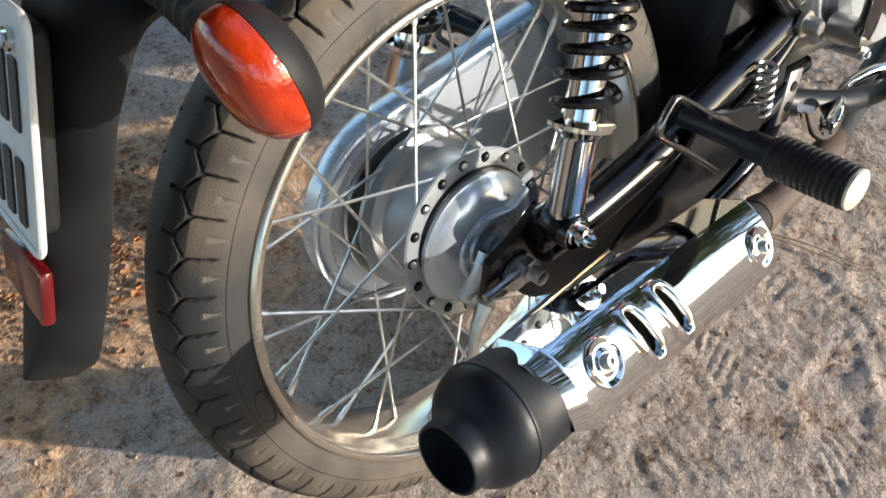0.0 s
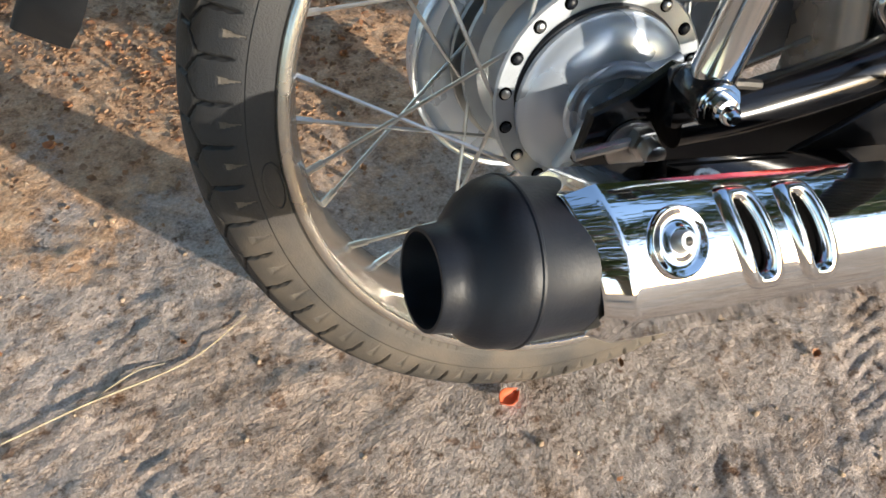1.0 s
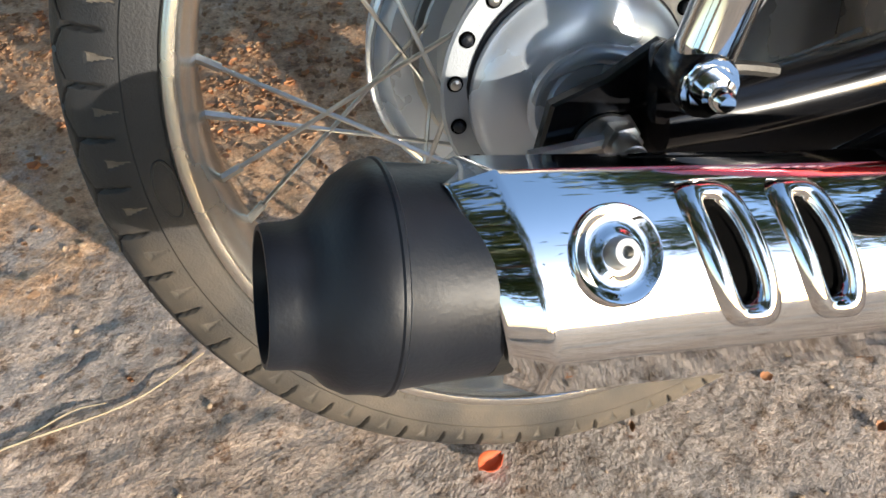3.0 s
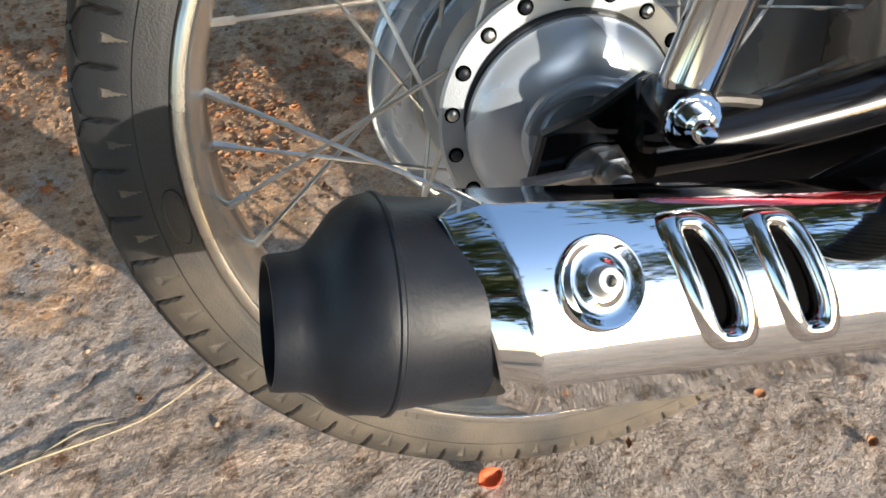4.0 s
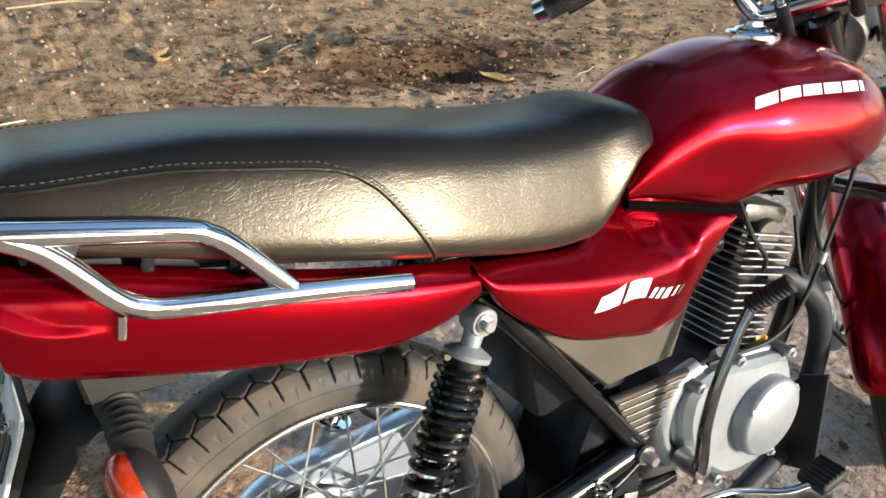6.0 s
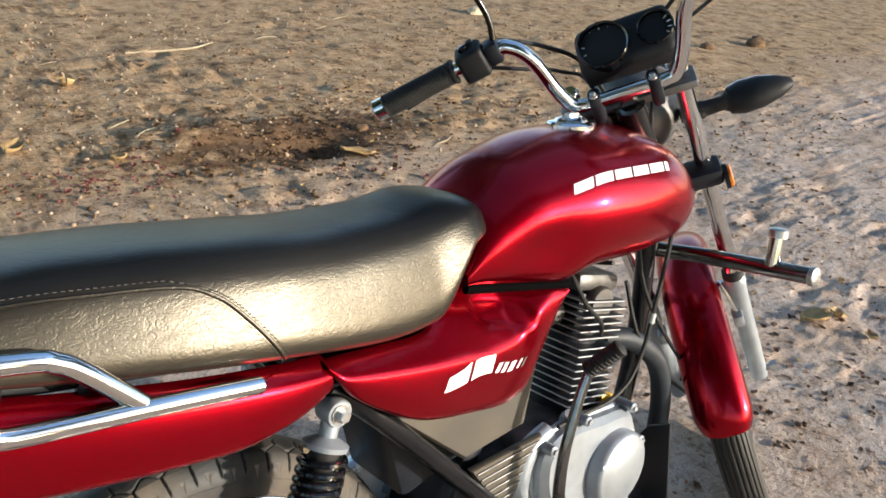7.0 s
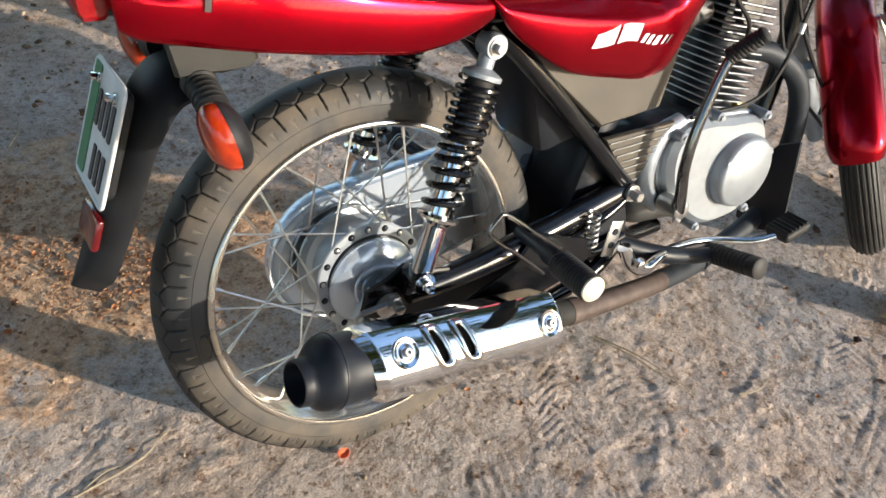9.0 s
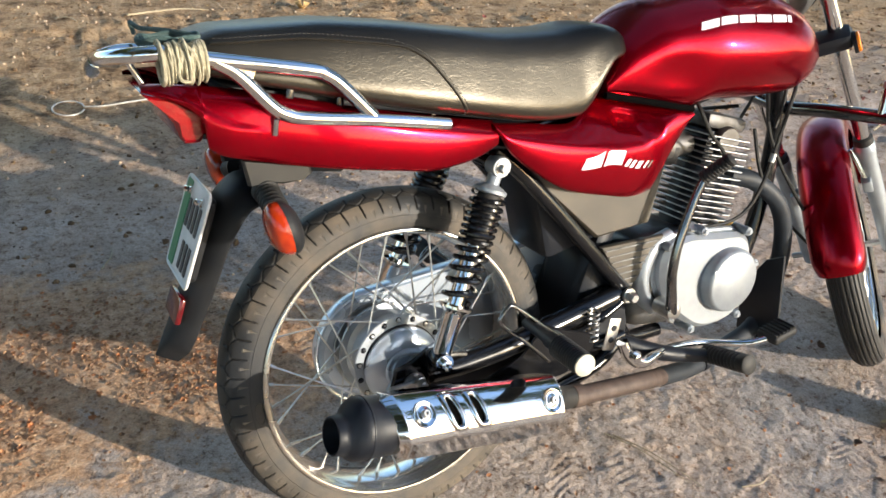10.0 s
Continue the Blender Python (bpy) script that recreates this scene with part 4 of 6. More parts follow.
side_bot = spl((0.142, 0.698), (0.171, 0.655), (0.225, 0.611), (0.282, 0.578), (0.352, 0.557), (0.435, 0.540), (0.470, 0.545), (0.492, 0.572), (0.525, 0.622), (0.562, 0.668))
side_w = spl((0.142, 0.114), (0.25, 0.112), (0.40, 0.103), (0.56, 0.090))
side_crease = spl((0.142, 0.688), (0.241, 0.662), (0.341, 0.640), (0.405, 0.629), (0.443, 0.629), (0.471, 0.643), (0.50, 0.660), (0.56, 0.69))
for side in (-1, 1):
    panel = group_of("side_panel", bike, "glossy red side panel with a white model mark")
    part("panel_shell", cowl_panel(side, np.linspace(0.1435, 0.559, 80), side_w, side_top, side_bot, 0.008, side_crease, 0.75), RED, panel)

    def on_panel(x, v, lift):
        z = side_bot(x) + (side_top(x) - side_bot(x)) * v
        return Vector((x, side * (panel_y(x, v, z, side_w, 0.008, side_crease, 0.75) + lift + 0.0004), z))

    # model mark: two large slanted shapes and a row of small ones, as plain blocks
    for x0, x1, lo, hi in ((0.308, 0.350, 0.36, 0.52), (0.356, 0.396, 0.35, 0.50), (0.402, 0.410, 0.34, 0.42), (0.414, 0.422, 0.33, 0.41), (0.427, 0.438, 0.32, 0.40), (0.446, 0.451, 0.32, 0.39), (0.456, 0.461, 0.31, 0.38)):
        def flat(x, v, lift, lo=lo):
            return on_panel(x, v, lift)
        bar_on(flat, x0, x1, lo, hi, 0.010, "model_mark", DECAL if x0 < 0.45 else ALU_DULL, panel, 5, 4)
    cover = [(0.195, 0.640), (0.229, 0.600), (0.372, 0.466), (0.490, 0.474), (0.528, 0.615), (0.54, 0.65), (0.40, 0.66), (0.28, 0.66)]
    part("frame_cover", slab(cover, Matrix(((1, 0, 0, 0), (0, 0, 1, side * 0.074), (0, 1, 0, 0), (0, 0, 0, 1))), 0.02, 0.006), TAUPE, panel, "dusty grey-brown plastic frame cover")

# ---- steering: u ahead, v left, w up along the axis ----
RAKE, STEER = radians(31), radians(41)
HEAD = Vector((0.862, 0, 0.80))
s_ax = Vector((-math.sin(RAKE), 0, math.cos(RAKE)))
fw0 = Vector((math.cos(RAKE), 0, math.sin(RAKE)))
s_fw = fw0 * math.cos(STEER) + Vector((0, 1, 0)) * math.sin(STEER)
s_lf = Vector((0, 1, 0)) * math.cos(STEER) - fw0 * math.sin(STEER)


def S(u, v, w):
    return HEAD + s_fw * u + s_lf * v + s_ax * w


SM = Matrix(((s_fw.x, s_lf.x, s_ax.x, HEAD.x), (s_fw.y, s_lf.y, s_ax.y, HEAD.y), (s_fw.z, s_lf.z, s_ax.z, HEAD.z), (0, 0, 0, 1)))
front = group_of("front_wheel", bike, "spoked front wheel turned to the left")
WF = axes_at(S(0.01, 0, -0.640), s_lf, s_ax)
rim_f = make_wheel(front, WF, 0.283, 0.036, "ribs", 30)
make_spokes(front, WF, 36, 0.05, 0.03, rim_f)
part("hub", lathe([(-0.034, 0.03), (-0.034, 0.055), (-0.029, 0.055), (-0.028, 0.045), (0.028, 0.045), (0.029, 0.055), (0.034, 0.055), (0.034, 0.03)], WF, 32), ALU, front)
part("axle", lathe([(-0.125, 0.007), (0.125, 0.007)], WF, 14), STEEL, front)
part("axle_nut", lathe([(-0.122, 0.012), (-0.110, 0.012)], WF, 6), STEEL, front)
fork = group_of("front_fork", bike, "telescopic fork with chrome tubes and silver sliders")
for v in (-0.085, 0.085):
    fm = axes_at(S(0.01, v, 0), s_ax, s_fw)
    part("fork_tube", lathe([(-0.38, 0.0145), (0.145, 0.0145)], fm, 20), CHROME, fork)
    part("fork_slider", lathe([(-0.665, 0.010), (-0.66, 0.017), (-0.62, 0.0185), (-0.60, 0.0175), (-0.38, 0.0185), (-0.365, 0.0205), (-0.345, 0.0205), (-0.338, 0.0155)], fm, 24), ALU, fork)
    part("dust_seal", lathe([(-0.345, 0.0200), (-0.330, 0.0195), (-0.325, 0.0150)], fm, 20), RUBBER, fork)
    part("fork_cap", lathe([(0.145, 0.0150), (0.152, 0.0150), (0.156, 0.012)], fm, 18), CHROME, fork)
    part("fender_lug", block(SM @ pose(-0.012, v * 0.86, -0.44), (0.03, 0.02, 0.03), 0.004), ALU, fork)
    reflector = part("reflector", lathe([(0, 0.020), (0.006, 0.020), (0.008, 0.017)], axes_at(S(-0.012, v * 1.36, -0.085), s_lf * math.copysign(1, v), s_ax), 28), AMBER, fork, "round orange side reflector")
    part("reflector_backing", lathe([(-0.005, 0.0215), (0.002, 0.0215)], axes_at(S(-0.012, v * 1.36, -0.085), s_lf * math.copysign(1, v), s_ax), 28), PLASTIC, fork)
part("lower_clamp", block(SM @ pose(0.0, 0, -0.075), (0.055, 0.225, 0.035), 0.012), BLACK_MATTE, fork)
part("upper_clamp", block(SM @ pose(0.0, 0, 0.118), (0.05, 0.215, 0.016), 0.006), ALU_DULL, fork)
part("stem_nut", lathe([(0.125, 0.017), (0.138, 0.017), (0.141, 0.012)], axes_at(S(-0.02, 0, 0), s_ax, s_fw), 6), CHROME, fork)
part("steering_stem", lathe([(-0.08, 0.024), (0.12, 0.024)], axes_at(S(-0.03, 0, 0), s_ax, s_fw), 24), BLACK_GLOSS, fork)

handlebar = group_of("handlebar", bike, "chrome handlebar with rubber grips")
half_bar = [(0.0, 0.160), (0.060, 0.160), (0.080, 0.168), (0.096, 0.205), (0.112, 0.262), (0.135, 0.293), (0.170, 0.296), (0.352, 0.276)]
bar = [S(-0.05 - 0.08 * max(0, v - 0.15), -v, w) for v, w in half_bar[:0:-1]] + [S(-0.05 - 0.08 * max(0, v - 0.15), v, w) for v, w in half_bar]
part("bar", tube(bar, 0.011, 16, 7), CHROME, handlebar)
for sgn in (-1, 1):
    def H(v):
        w = 0.296 - (v - 0.17) * 0.110
        return S(-0.05 - 0.08 * (v - 0.15), sgn * v, w)
    d = (H(0.352) - H(0.23)).normalized()
    gm = axes_at(H(0.222), d, s_ax)
    ribs = []
    for k in range(30):
        s = 0.112 * k / 29
        ribs += [(s, 0.0165), (s + 0.0018, 0.0178), (s + 0.0026, 0.0165)]
    grip = part("grip", lathe([(0, 0.019), (0.004, 0.019)] + ribs + [(0.118, 0.0185), (0.121, 0.016)], gm, 24), RUBBER, handlebar, "ribbed black rubber grip")
    part("bar_end", lathe([(0.119, 0.0165), (0.136, 0.0165), (0.139, 0.013)], gm, 24), CHROME, handlebar)
    box = part("switch_box", block(axes_at(H(0.192), d, s_ax) @ pose(0, 0, 0), (0.042, 0.040, 0.048), 0.007, segs=3), PLASTIC, handlebar)
    part("switch_button", block(axes_at(H(0.192), d, s_ax) @ pose(0.004, 0.0, 0.026), (0.014, 0.012, 0.008), 0.002), BLACK_GLOSS, box)
    part("switch_button", block(axes_at(H(0.192), d, s_ax) @ pose(-0.006, -0.012 * sgn, 0.025), (0.010, 0.010, 0.006), 0.002), RUBBER, box)
    part("lever_perch", block(axes_at(H(0.160), d, s_ax), (0.024, 0.030, 0.034), 0.006), BLACK_MATTE, handlebar)
    lev = [H(0.165) + s_fw * 0.03 - s_ax * 0.006, H(0.20) + s_fw * 0.045 - s_ax * 0.014, H(0.26) + s_fw * 0.040 - s_ax * 0.030, H(0.325) + s_fw * 0.036 - s_ax * 0.034]
    part("lever", tube(lev, [0.006, 0.0055, 0.006, 0.007], 10, 5), BLACK_MATTE, handlebar)
    stem = [H(0.158), H(0.150) + s_ax * 0.05 + s_fw * 0.01, H(0.165) + s_ax * 0.13 + s_fw * 0.01, H(0.185) + s_ax * 0.20]
    part("mirror_stem", tube(stem, 0.0048, 10, 5), BLACK_GLOSS, handlebar)
    part("bar_clamp", block(SM @ pose(-0.048, sgn * 0.045, 0.150), (0.034, 0.020, 0.050), 0.007), BLACK_MATTE, handlebar)
    part("clamp_bolt", bolt(axes_at(S(-0.058, sgn * 0.045, 0.174), s_ax, s_fw), 0.0045, 0.008), STEEL, handlebar)
    cable = [H(0.160) + s_fw * 0.035, S(0.03, sgn * 0.10, 0.235), S(0.055, sgn * 0.05, 0.16), S(0.05, sgn * 0.03, 0.02), (0.86, sgn * 0.035, 0.68), (0.83, sgn * 0.045, 0.60)]
    part("cable", tube(cable, 0.0035, 8, 7), RUBBER, handlebar)
    part("cable", tube([H(0.185) + s_fw * 0.01 - s_ax * 0.02, S(-0.02, sgn * 0.13, 0.235), S(0.0, sgn * 0.085, 0.20), S(0.035, sgn * 0.05, 0.13), (0.84, sgn * 0.03, 0.74)], 0.003, 8, 7), RUBBER, handlebar)

meter = group_of("instrument_cluster", bike, "black instrument cluster with a round dial")
mm = SM @ pose(0.012, -0.020, 0.205, 0, -28, 0)
part("housing", block(mm @ pose(0, 0, -0.012), (0.085, 0.150, 0.055), 0.018, segs=4), PLASTIC, meter)
for v, r in ((0.032, 0.040), (-0.048, 0.028)):
    dm = axes_at(mm @ Vector((-0.002, v, 0.008)), mm.to_3x3() @ Vector((0, 0, 1)), s_fw)
    dial = part("dial", lathe([(-0.01, r), (0.012, r), (0.014, r * 0.97), (0.012, r * 0.90), (0.006, r * 0.88), (0.006, 0.002)], dm, 40), BLACK_GLOSS, meter, "round black dial")
    for k in range(11):
        a = radians(-40 + 26 * k)
        part("dial_mark", block(dm @ pose(0.0068, 0, 0) @ pose(0, 0, 0, math.degrees(a), 0, 0) @ pose(0, r * 0.74, 0), (0.0006, 0.006, 0.0016), 0), DECAL, dial)
headlight = group_of("headlight", bike, "round headlight with chrome rim")
hm = axes_at(S(0.03, 0, 0.03), s_fw, s_ax)
part("bowl", lathe([(-0.02, 0.02), (-0.01, 0.045), (0.02, 0.068), (0.06, 0.082), (0.075, 0.084)], hm, 40), ALU_DULL, headlight)
part("rim", lathe([(0.066, 0.086), (0.080, 0.089), (0.090, 0.086), (0.092, 0.080)], hm, 48), CHROME, headlight)
part("lens", lathe([(0.088, 0.081), (0.100, 0.060), (0.106, 0.030), (0.107, 0.002)], hm, 40), DECAL, headlight)
for sgn in (-1, 1):
    ind = group_of("front_indicator", bike, "front indicator with a black housing and an orange lens")
    im = axes_at(S(0.045, sgn * 0.098, 0.020), s_lf * sgn, s_fw)
    part("stalk", lathe([(-0.03, 0.012), (0.0, 0.013), (0.006, 0.016), (0.012, 0.013), (0.040, 0.012), (0.046, 0.016), (0.050, 0.016)], im, 20), RUBBER, ind)
    part("housing", lathe([(0.045, 0.012), (0.050, 0.024), (0.070, 0.030), (0.100, 0.029), (0.130, 0.020), (0.148, 0.010), (0.152, 0.003)], im @ Matrix.Diagonal((1, 0.85, 1, 1)), 28), PLASTIC, ind)
    part("lens", lathe([(0.052, 0.022), (0.070, 0.027), (0.100, 0.026), (0.128, 0.017), (0.140, 0.006)], im @ pose(0, 0, 0.008) @ Matrix.Diagonal((1, 0.85, 1, 1)), 28), ORANGE, ind)

fend = group_of("front_fender", bike, "glossy red front fender")


def fender_mesh(m, R, half, a0, a1, depth, thick=0.003, taper=0.0):
    """A fender hoop round local x of m, from angle a0 to a1, rounded at its ends."""
    bm = bmesh.new()
    outer = []
    for i, a in enumerate(np.linspace(radians(a0), radians(a1), 60)):
        t = i / 59
        h = half * (1 - 0.16 * max(0, (0.05 - min(t, 1 - t)) / 0.05) ** 2) * (1 - taper * (1 - t))
        loop, inner = [], []
        for k in range(21):
            u = -1 + 2 * k / 20
            b = u * math.pi / 2
            y = h * math.copysign(abs(math.sin(b)) ** 0.85, b)
            r = R + depth * (abs(math.cos(b)) ** 0.9 - 1) - 0.006 * max(0, (0.03 - min(t, 1 - t)) / 0.03)
            loop.append(m @ Vector((y, r * math.cos(a), r * math.sin(a))))
            inner.append(m @ Vector((y * 0.96, (r - thick) * math.cos(a), (r - thick) * math.sin(a))))
        outer.append(loop + inner[::-1])
    skin(bm, outer)
    return bm


part("fender_shell", fender_mesh(WF, 0.322, 0.054, 33, 191, 0.045), RED, fend)
part("fender_stay", tube([WF @ Vector((-0.058, 0, 0.285)), S(-0.012, -0.075, -0.44)], 0.005, 8, 2), CHROME, fend)

guard = group_of("leg_guard", bike, "chrome leg guard bar with end caps")
part("bar", tube([(0.90, -0.285, 0.652), (0.90, -0.10, 0.636), (0.90, 0.0, 0.625), (0.90, 0.10, 0.636), (0.90, 0.285, 0.652)], 0.0135, 18, 6), DARK_CHROME, guard)
for sgn in (-1, 1):
    part("end_cap", lathe([(0, 0.0150), (0.008, 0.0150), (0.010, 0.012)], axes_at((0.90, sgn * 0.284, 0.652), (0, sgn, 0.07)), 20), STEEL, guard)
    part("stub", lathe([(0, 0.0125), (0.048, 0.0125)], axes_at((0.90, sgn * 0.222, 0.652), (0.15, 0, 1)), 20), CHROME, guard)
    part("stub_cap", lathe([(0.046, 0.0150), (0.058, 0.0150), (0.060, 0.012)], axes_at((0.90, sgn * 0.222, 0.652), (0.15, 0, 1)), 20), STEEL, guard)

# ---- shocks ----
for side in (-1, 1):
    sh = group_of("rear_shock", bike, "shock absorber with black coil spring and chrome body")
    top, low = Vector((0.162, side * 0.088, 0.631)), Vector((0.036, side * 0.122, 0.336))
    m = axes_at(low, top - low, (0, 1, 0))
    L = (top - low).length
    across = (0, side, 0)
    part("lower_body", lathe([(0.004, 0.012), (0.010, 0.0150), (0.014, 0.0160), (0.078, 0.0165), (0.082, 0.0195), (0.088, 0.0285), (0.092, 0.0290), (0.093, 0.0150), (L - 0.04, 0.0135)], m, 28), CHROME, sh, "chrome damper body")
    part("upper_cap", lathe([(L - 0.046, 0.0150), (L - 0.044, 0.0262), (L - 0.038, 0.0270), (L - 0.034, 0.0200), (L - 0.030, 0.0110), (L - 0.012, 0.0115)], m, 28), ALU, sh)
    part("bump_rubber", lathe([(L - 0.13, 0.0170), (L - 0.046, 0.0190)], m, 20), RUBBER, sh)
    coil, n, turns = [], 240, 12.5
    for k in range(n + 1):
        t = k / n
        s = 0.096 + (L - 0.046 - 0.096) * (t ** 0.82 if t > 0 else 0)
        a = 2 * math.pi * turns * t
        s = 0.096 + (L - 0.142) * (1 - (1 - t) ** 1.0 * (1 - 0.42 * (1 - t) * t * 2))
        coil.append(m @ Vector((s, 0.0252 * math.cos(a), 0.0252 * math.sin(a))))
    part("spring", tube(coil, 0.0044, 8, 1, smooth=False), BLACK_GLOSS, sh, "black coil spring")
    part("top_eye", lathe([(-0.014, 0.0155), (-0.012, 0.0168), (0.012, 0.0168), (0.014, 0.0155)], axes_at(top, across), 28), ALU, sh)
    part("top_bolt", bolt(axes_at(top + Vector((0, side * 0.013, 0)), across, (0, 0, 1)), 0.0080, 0.012), STEEL, sh)
    part("bottom_eye", lathe([(-0.016, 0.0155), (-0.014, 0.0165), (0.014, 0.0165), (0.016, 0.0155)], axes_at(low, across), 28), BLACK_GLOSS, sh)
    bb = axes_at(low + Vector((0, side * 0.016, 0)), across, (0, 0, 1))
    part("bottom_nut", lathe([(0, 0.0155), (0.002, 0.0155), (0.002, 0.0125), (0.004, 0.0120), (0.004, 0.0092), (0.011, 0.0090), (0.012, 0.0065), (0.017, 0.0062), (0.020, 0.004)], bb, 12), CHROME, sh)

# ---- swing arm, chain case, frame, foot pegs ----
swing = group_of("swing_arm", bike, "black tubular swing arm")
for side in (-1, 1):
    part("arm", tube([(0.03, side * 0.098, 0.300), (0.10, side * 0.098, 0.302), (0.22, side * 0.095, 0.315), (0.435, side * 0.085, 0.350)], [0.0175, 0.019, 0.0205, 0.0205], 20, 6), BLACK_GLOSS, swing)
    plate = [(-0.040, 0.282), (-0.030, 0.318), (0.0, 0.328), (0.030, 0.345), (0.065, 0.330), (0.07, 0.292), (0.02, 0.272), (-0.02, 0.270)]
    part("axle_plate", slab(plate, Matrix(((1, 0, 0, 0), (0, 0, 1, side * 0.092), (0, 1, 0, 0), (0, 0, 0, 1))), 0.010, 0.002), BLACK_GLOSS, swing)
    part("shock_lug", block(pose(0.036, side * 0.104, 0.325), (0.032, 0.020, 0.046), 0.008), BLACK_GLOSS, swing)
    part("weld", tube([(0.055, side * 0.106, 0.330), (0.075, side * 0.104, 0.326), (0.095, side * 0.102, 0.320)], 0.004, 8, 4), ALU_DULL, swing)
    part("chain_adjuster", tube([(-0.045, side * 0.104, 0.294), (0.0, side * 0.104, 0.296)], 0.004, 8, 2), STEEL, swing)
    part("adjuster_washer", lathe([(0, 0.019), (0.003, 0.019), (0.003, 0.013)], axes_at((0, side * 0.098, AX), (0, side, 0)), 28), STEEL, swing)
part("cross_tube", tube([(0.40, -0.09, 0.345), (0.40, 0.09, 0.345)], 0.018, 14, 2), BLACK_GLOSS, swing)
part("lower_brace", slab([(0.015, 0.268), (0.10, 0.276), (0.22, 0.296), (0.42, 0.330), (0.45, 0.262), (0.40, 0.232), (0.26, 0.205), (0.10, 0.205), (0.03, 0.225)], Matrix(((1, 0, 0, 0), (0, 0, 1, -0.082), (0, 1, 0, 0), (0, 0, 0, 1))), 0.012, 0.004, n=3), BLACK_MATTE, swing, "black stand and bracket plate")
part("pivot_bolt", bolt(axes_at((0.432, -0.105, 0.352), (0, -1, 0)), 0.0095, 0.022), STEEL, swing)
case = group_of("chain_case", bike, "silver painted chain case")


def stadium(c0, r0, c1, r1, n=22):
    pts = []
    d = math.atan2(c1[1] - c0[1], c1[0] - c0[0])
    for k in range(n + 1):
        a = d + math.pi / 2 + math.pi * k / n
        pts.append((c0[0] + r0 * math.cos(a), c0[1] + r0 * math.sin(a)))
    for k in range(n + 1):
        a = d - math.pi / 2 + math.pi * k / n
        pts.append((c1[0] + r1 * math.cos(a), c1[1] + r1 * math.sin(a)))
    return pts


XZ = Matrix(((1, 0, 0, 0), (0, 0, 1, 0), (0, 1, 0, 0), (0, 0, 0, 1)))
part("shell", slab(stadium((0.0, 0.280), 0.108, (0.44, 0.365), 0.062), Matrix.Translation((0, 0.082, 0)) @ XZ, 0.042, 0.012), SILVER, case)
part("lip", tube([(x, 0.066, z) for x, z in stadium((0.0, 0.280), 0.1085, (0.44, 0.365), 0.0625)], 0.003, 8, 1, closed=True, smooth=False), SILVER, case)

chassis = group_of("chassis", bike, "black steel frame")
for side in (-1, 1):
    part("rear_tube", tube([(0.165, side * 0.075, 0.655), (0.235, side * 0.082, 0.585), (0.40, side * 0.088, 0.395), (0.44, side * 0.088, 0.35)], 0.0140, 14, 5), BLACK_GLOSS, chassis)
    part("seat_tube", tube([(-0.30, side * 0.08, 0.745), (-0.1, side * 0.085, 0.715), (0.17, side * 0.08, 0.665), (0.42, side * 0.05, 0.655)], 0.012, 12, 5), BLACK_GLOSS, chassis)
    part("peg_stay", tube([(0.235, side * 0.115, 0.325), (0.30, side * 0.11, 0.300), (0.385, side * 0.105, 0.325), (0.442, side * 0.10, 0.352)], 0.0085, 12, 5), BLACK_GLOSS, chassis)
    part("peg_stay", tube([(0.20, side * 0.13, 0.362), (0.26, side * 0.12, 0.325), (0.35, side * 0.11, 0.268), (0.43, side * 0.10, 0.270)], 0.009, 12, 5), BLACK_GLOSS, chassis)
part("shock_mount", tube([(0.162, -0.10, 0.631), (0.162, 0.10, 0.631)], 0.010, 12, 2), BLACK_GLOSS, chassis)
part("battery_box", block(pose(0.375, 0.0, 0.56, 0, -12, 0), (0.24, 0.125, 0.21), 0.015), BLACK_MATTE, chassis, "black battery box and inner fender")
part("inner_guard", block(pose(0.388, 0.0, 0.40, 0, 20, 0), (0.04, 0.13, 0.20), 0.012), BLACK_MATTE, chassis)
part("lower_guard", block(pose(0.418, 0.0, 0.325, 0, 14, 0), (0.15, 0.135, 0.24), 0.03, segs=3), BLACK_MATTE, chassis)
part("guard_flap", block(pose(0.352, 0.0, 0.27, 0, 32, 0), (0.012, 0.15, 0.16), 0.004), RUBBER, chassis)
part("muffler_bracket", slab([(0.10, 0.262), (0.19, 0.300), (0.235, 0.342), (0.285, 0.326), (0.345, 0.300), (0.33, 0.262), (0.24, 0.232), (0.15, 0.240)], Matrix.Translation((0, -0.122, 0)) @ XZ, 0.006, 0.002, n=3), BLACK_GLOSS, chassis)
part("centre_stand", tube([(0.42, -0.10, 0.262), (0.36, -0.115, 0.232), (0.25, -0.118, 0.205), (0.13, -0.12, 0.182)], 0.0125, 12, 5), BLACK_GLOSS, chassis)
part("centre_stand", tube([(0.42, 0.10, 0.262), (0.36, 0.115, 0.232), (0.25, 0.118, 0.205), (0.13, 0.12, 0.182)], 0.0125, 12, 5), BLACK_GLOSS, chassis)
part("stand_crossbar", tube([(0.36, -0.115, 0.232), (0.36, 0.115, 0.232)], 0.011, 12, 2), BLACK_GLOSS, chassis)
part("backbone", tube([(0.845, 0, 0.775), (0.70, 0, 0.69), (0.45, 0, 0.66), (0.16, 0, 0.665)], 0.022, 14, 5), BLACK_GLOSS, chassis)
part("down_tube", tube([(0.86, 0, 0.74), (0.885, 0, 0.60), (0.862, 0, 0.40), (0.80, 0, 0.25), (0.70, 0, 0.225)], 0.017, 14, 5), BLACK_GLOSS, chassis)
part("head_tube", lathe([(-0.07, 0.027), (0.10, 0.027)], axes_at(HEAD + Vector((-0.02, 0, 0)), s_ax), 24), BLACK_GLOSS, chassis)
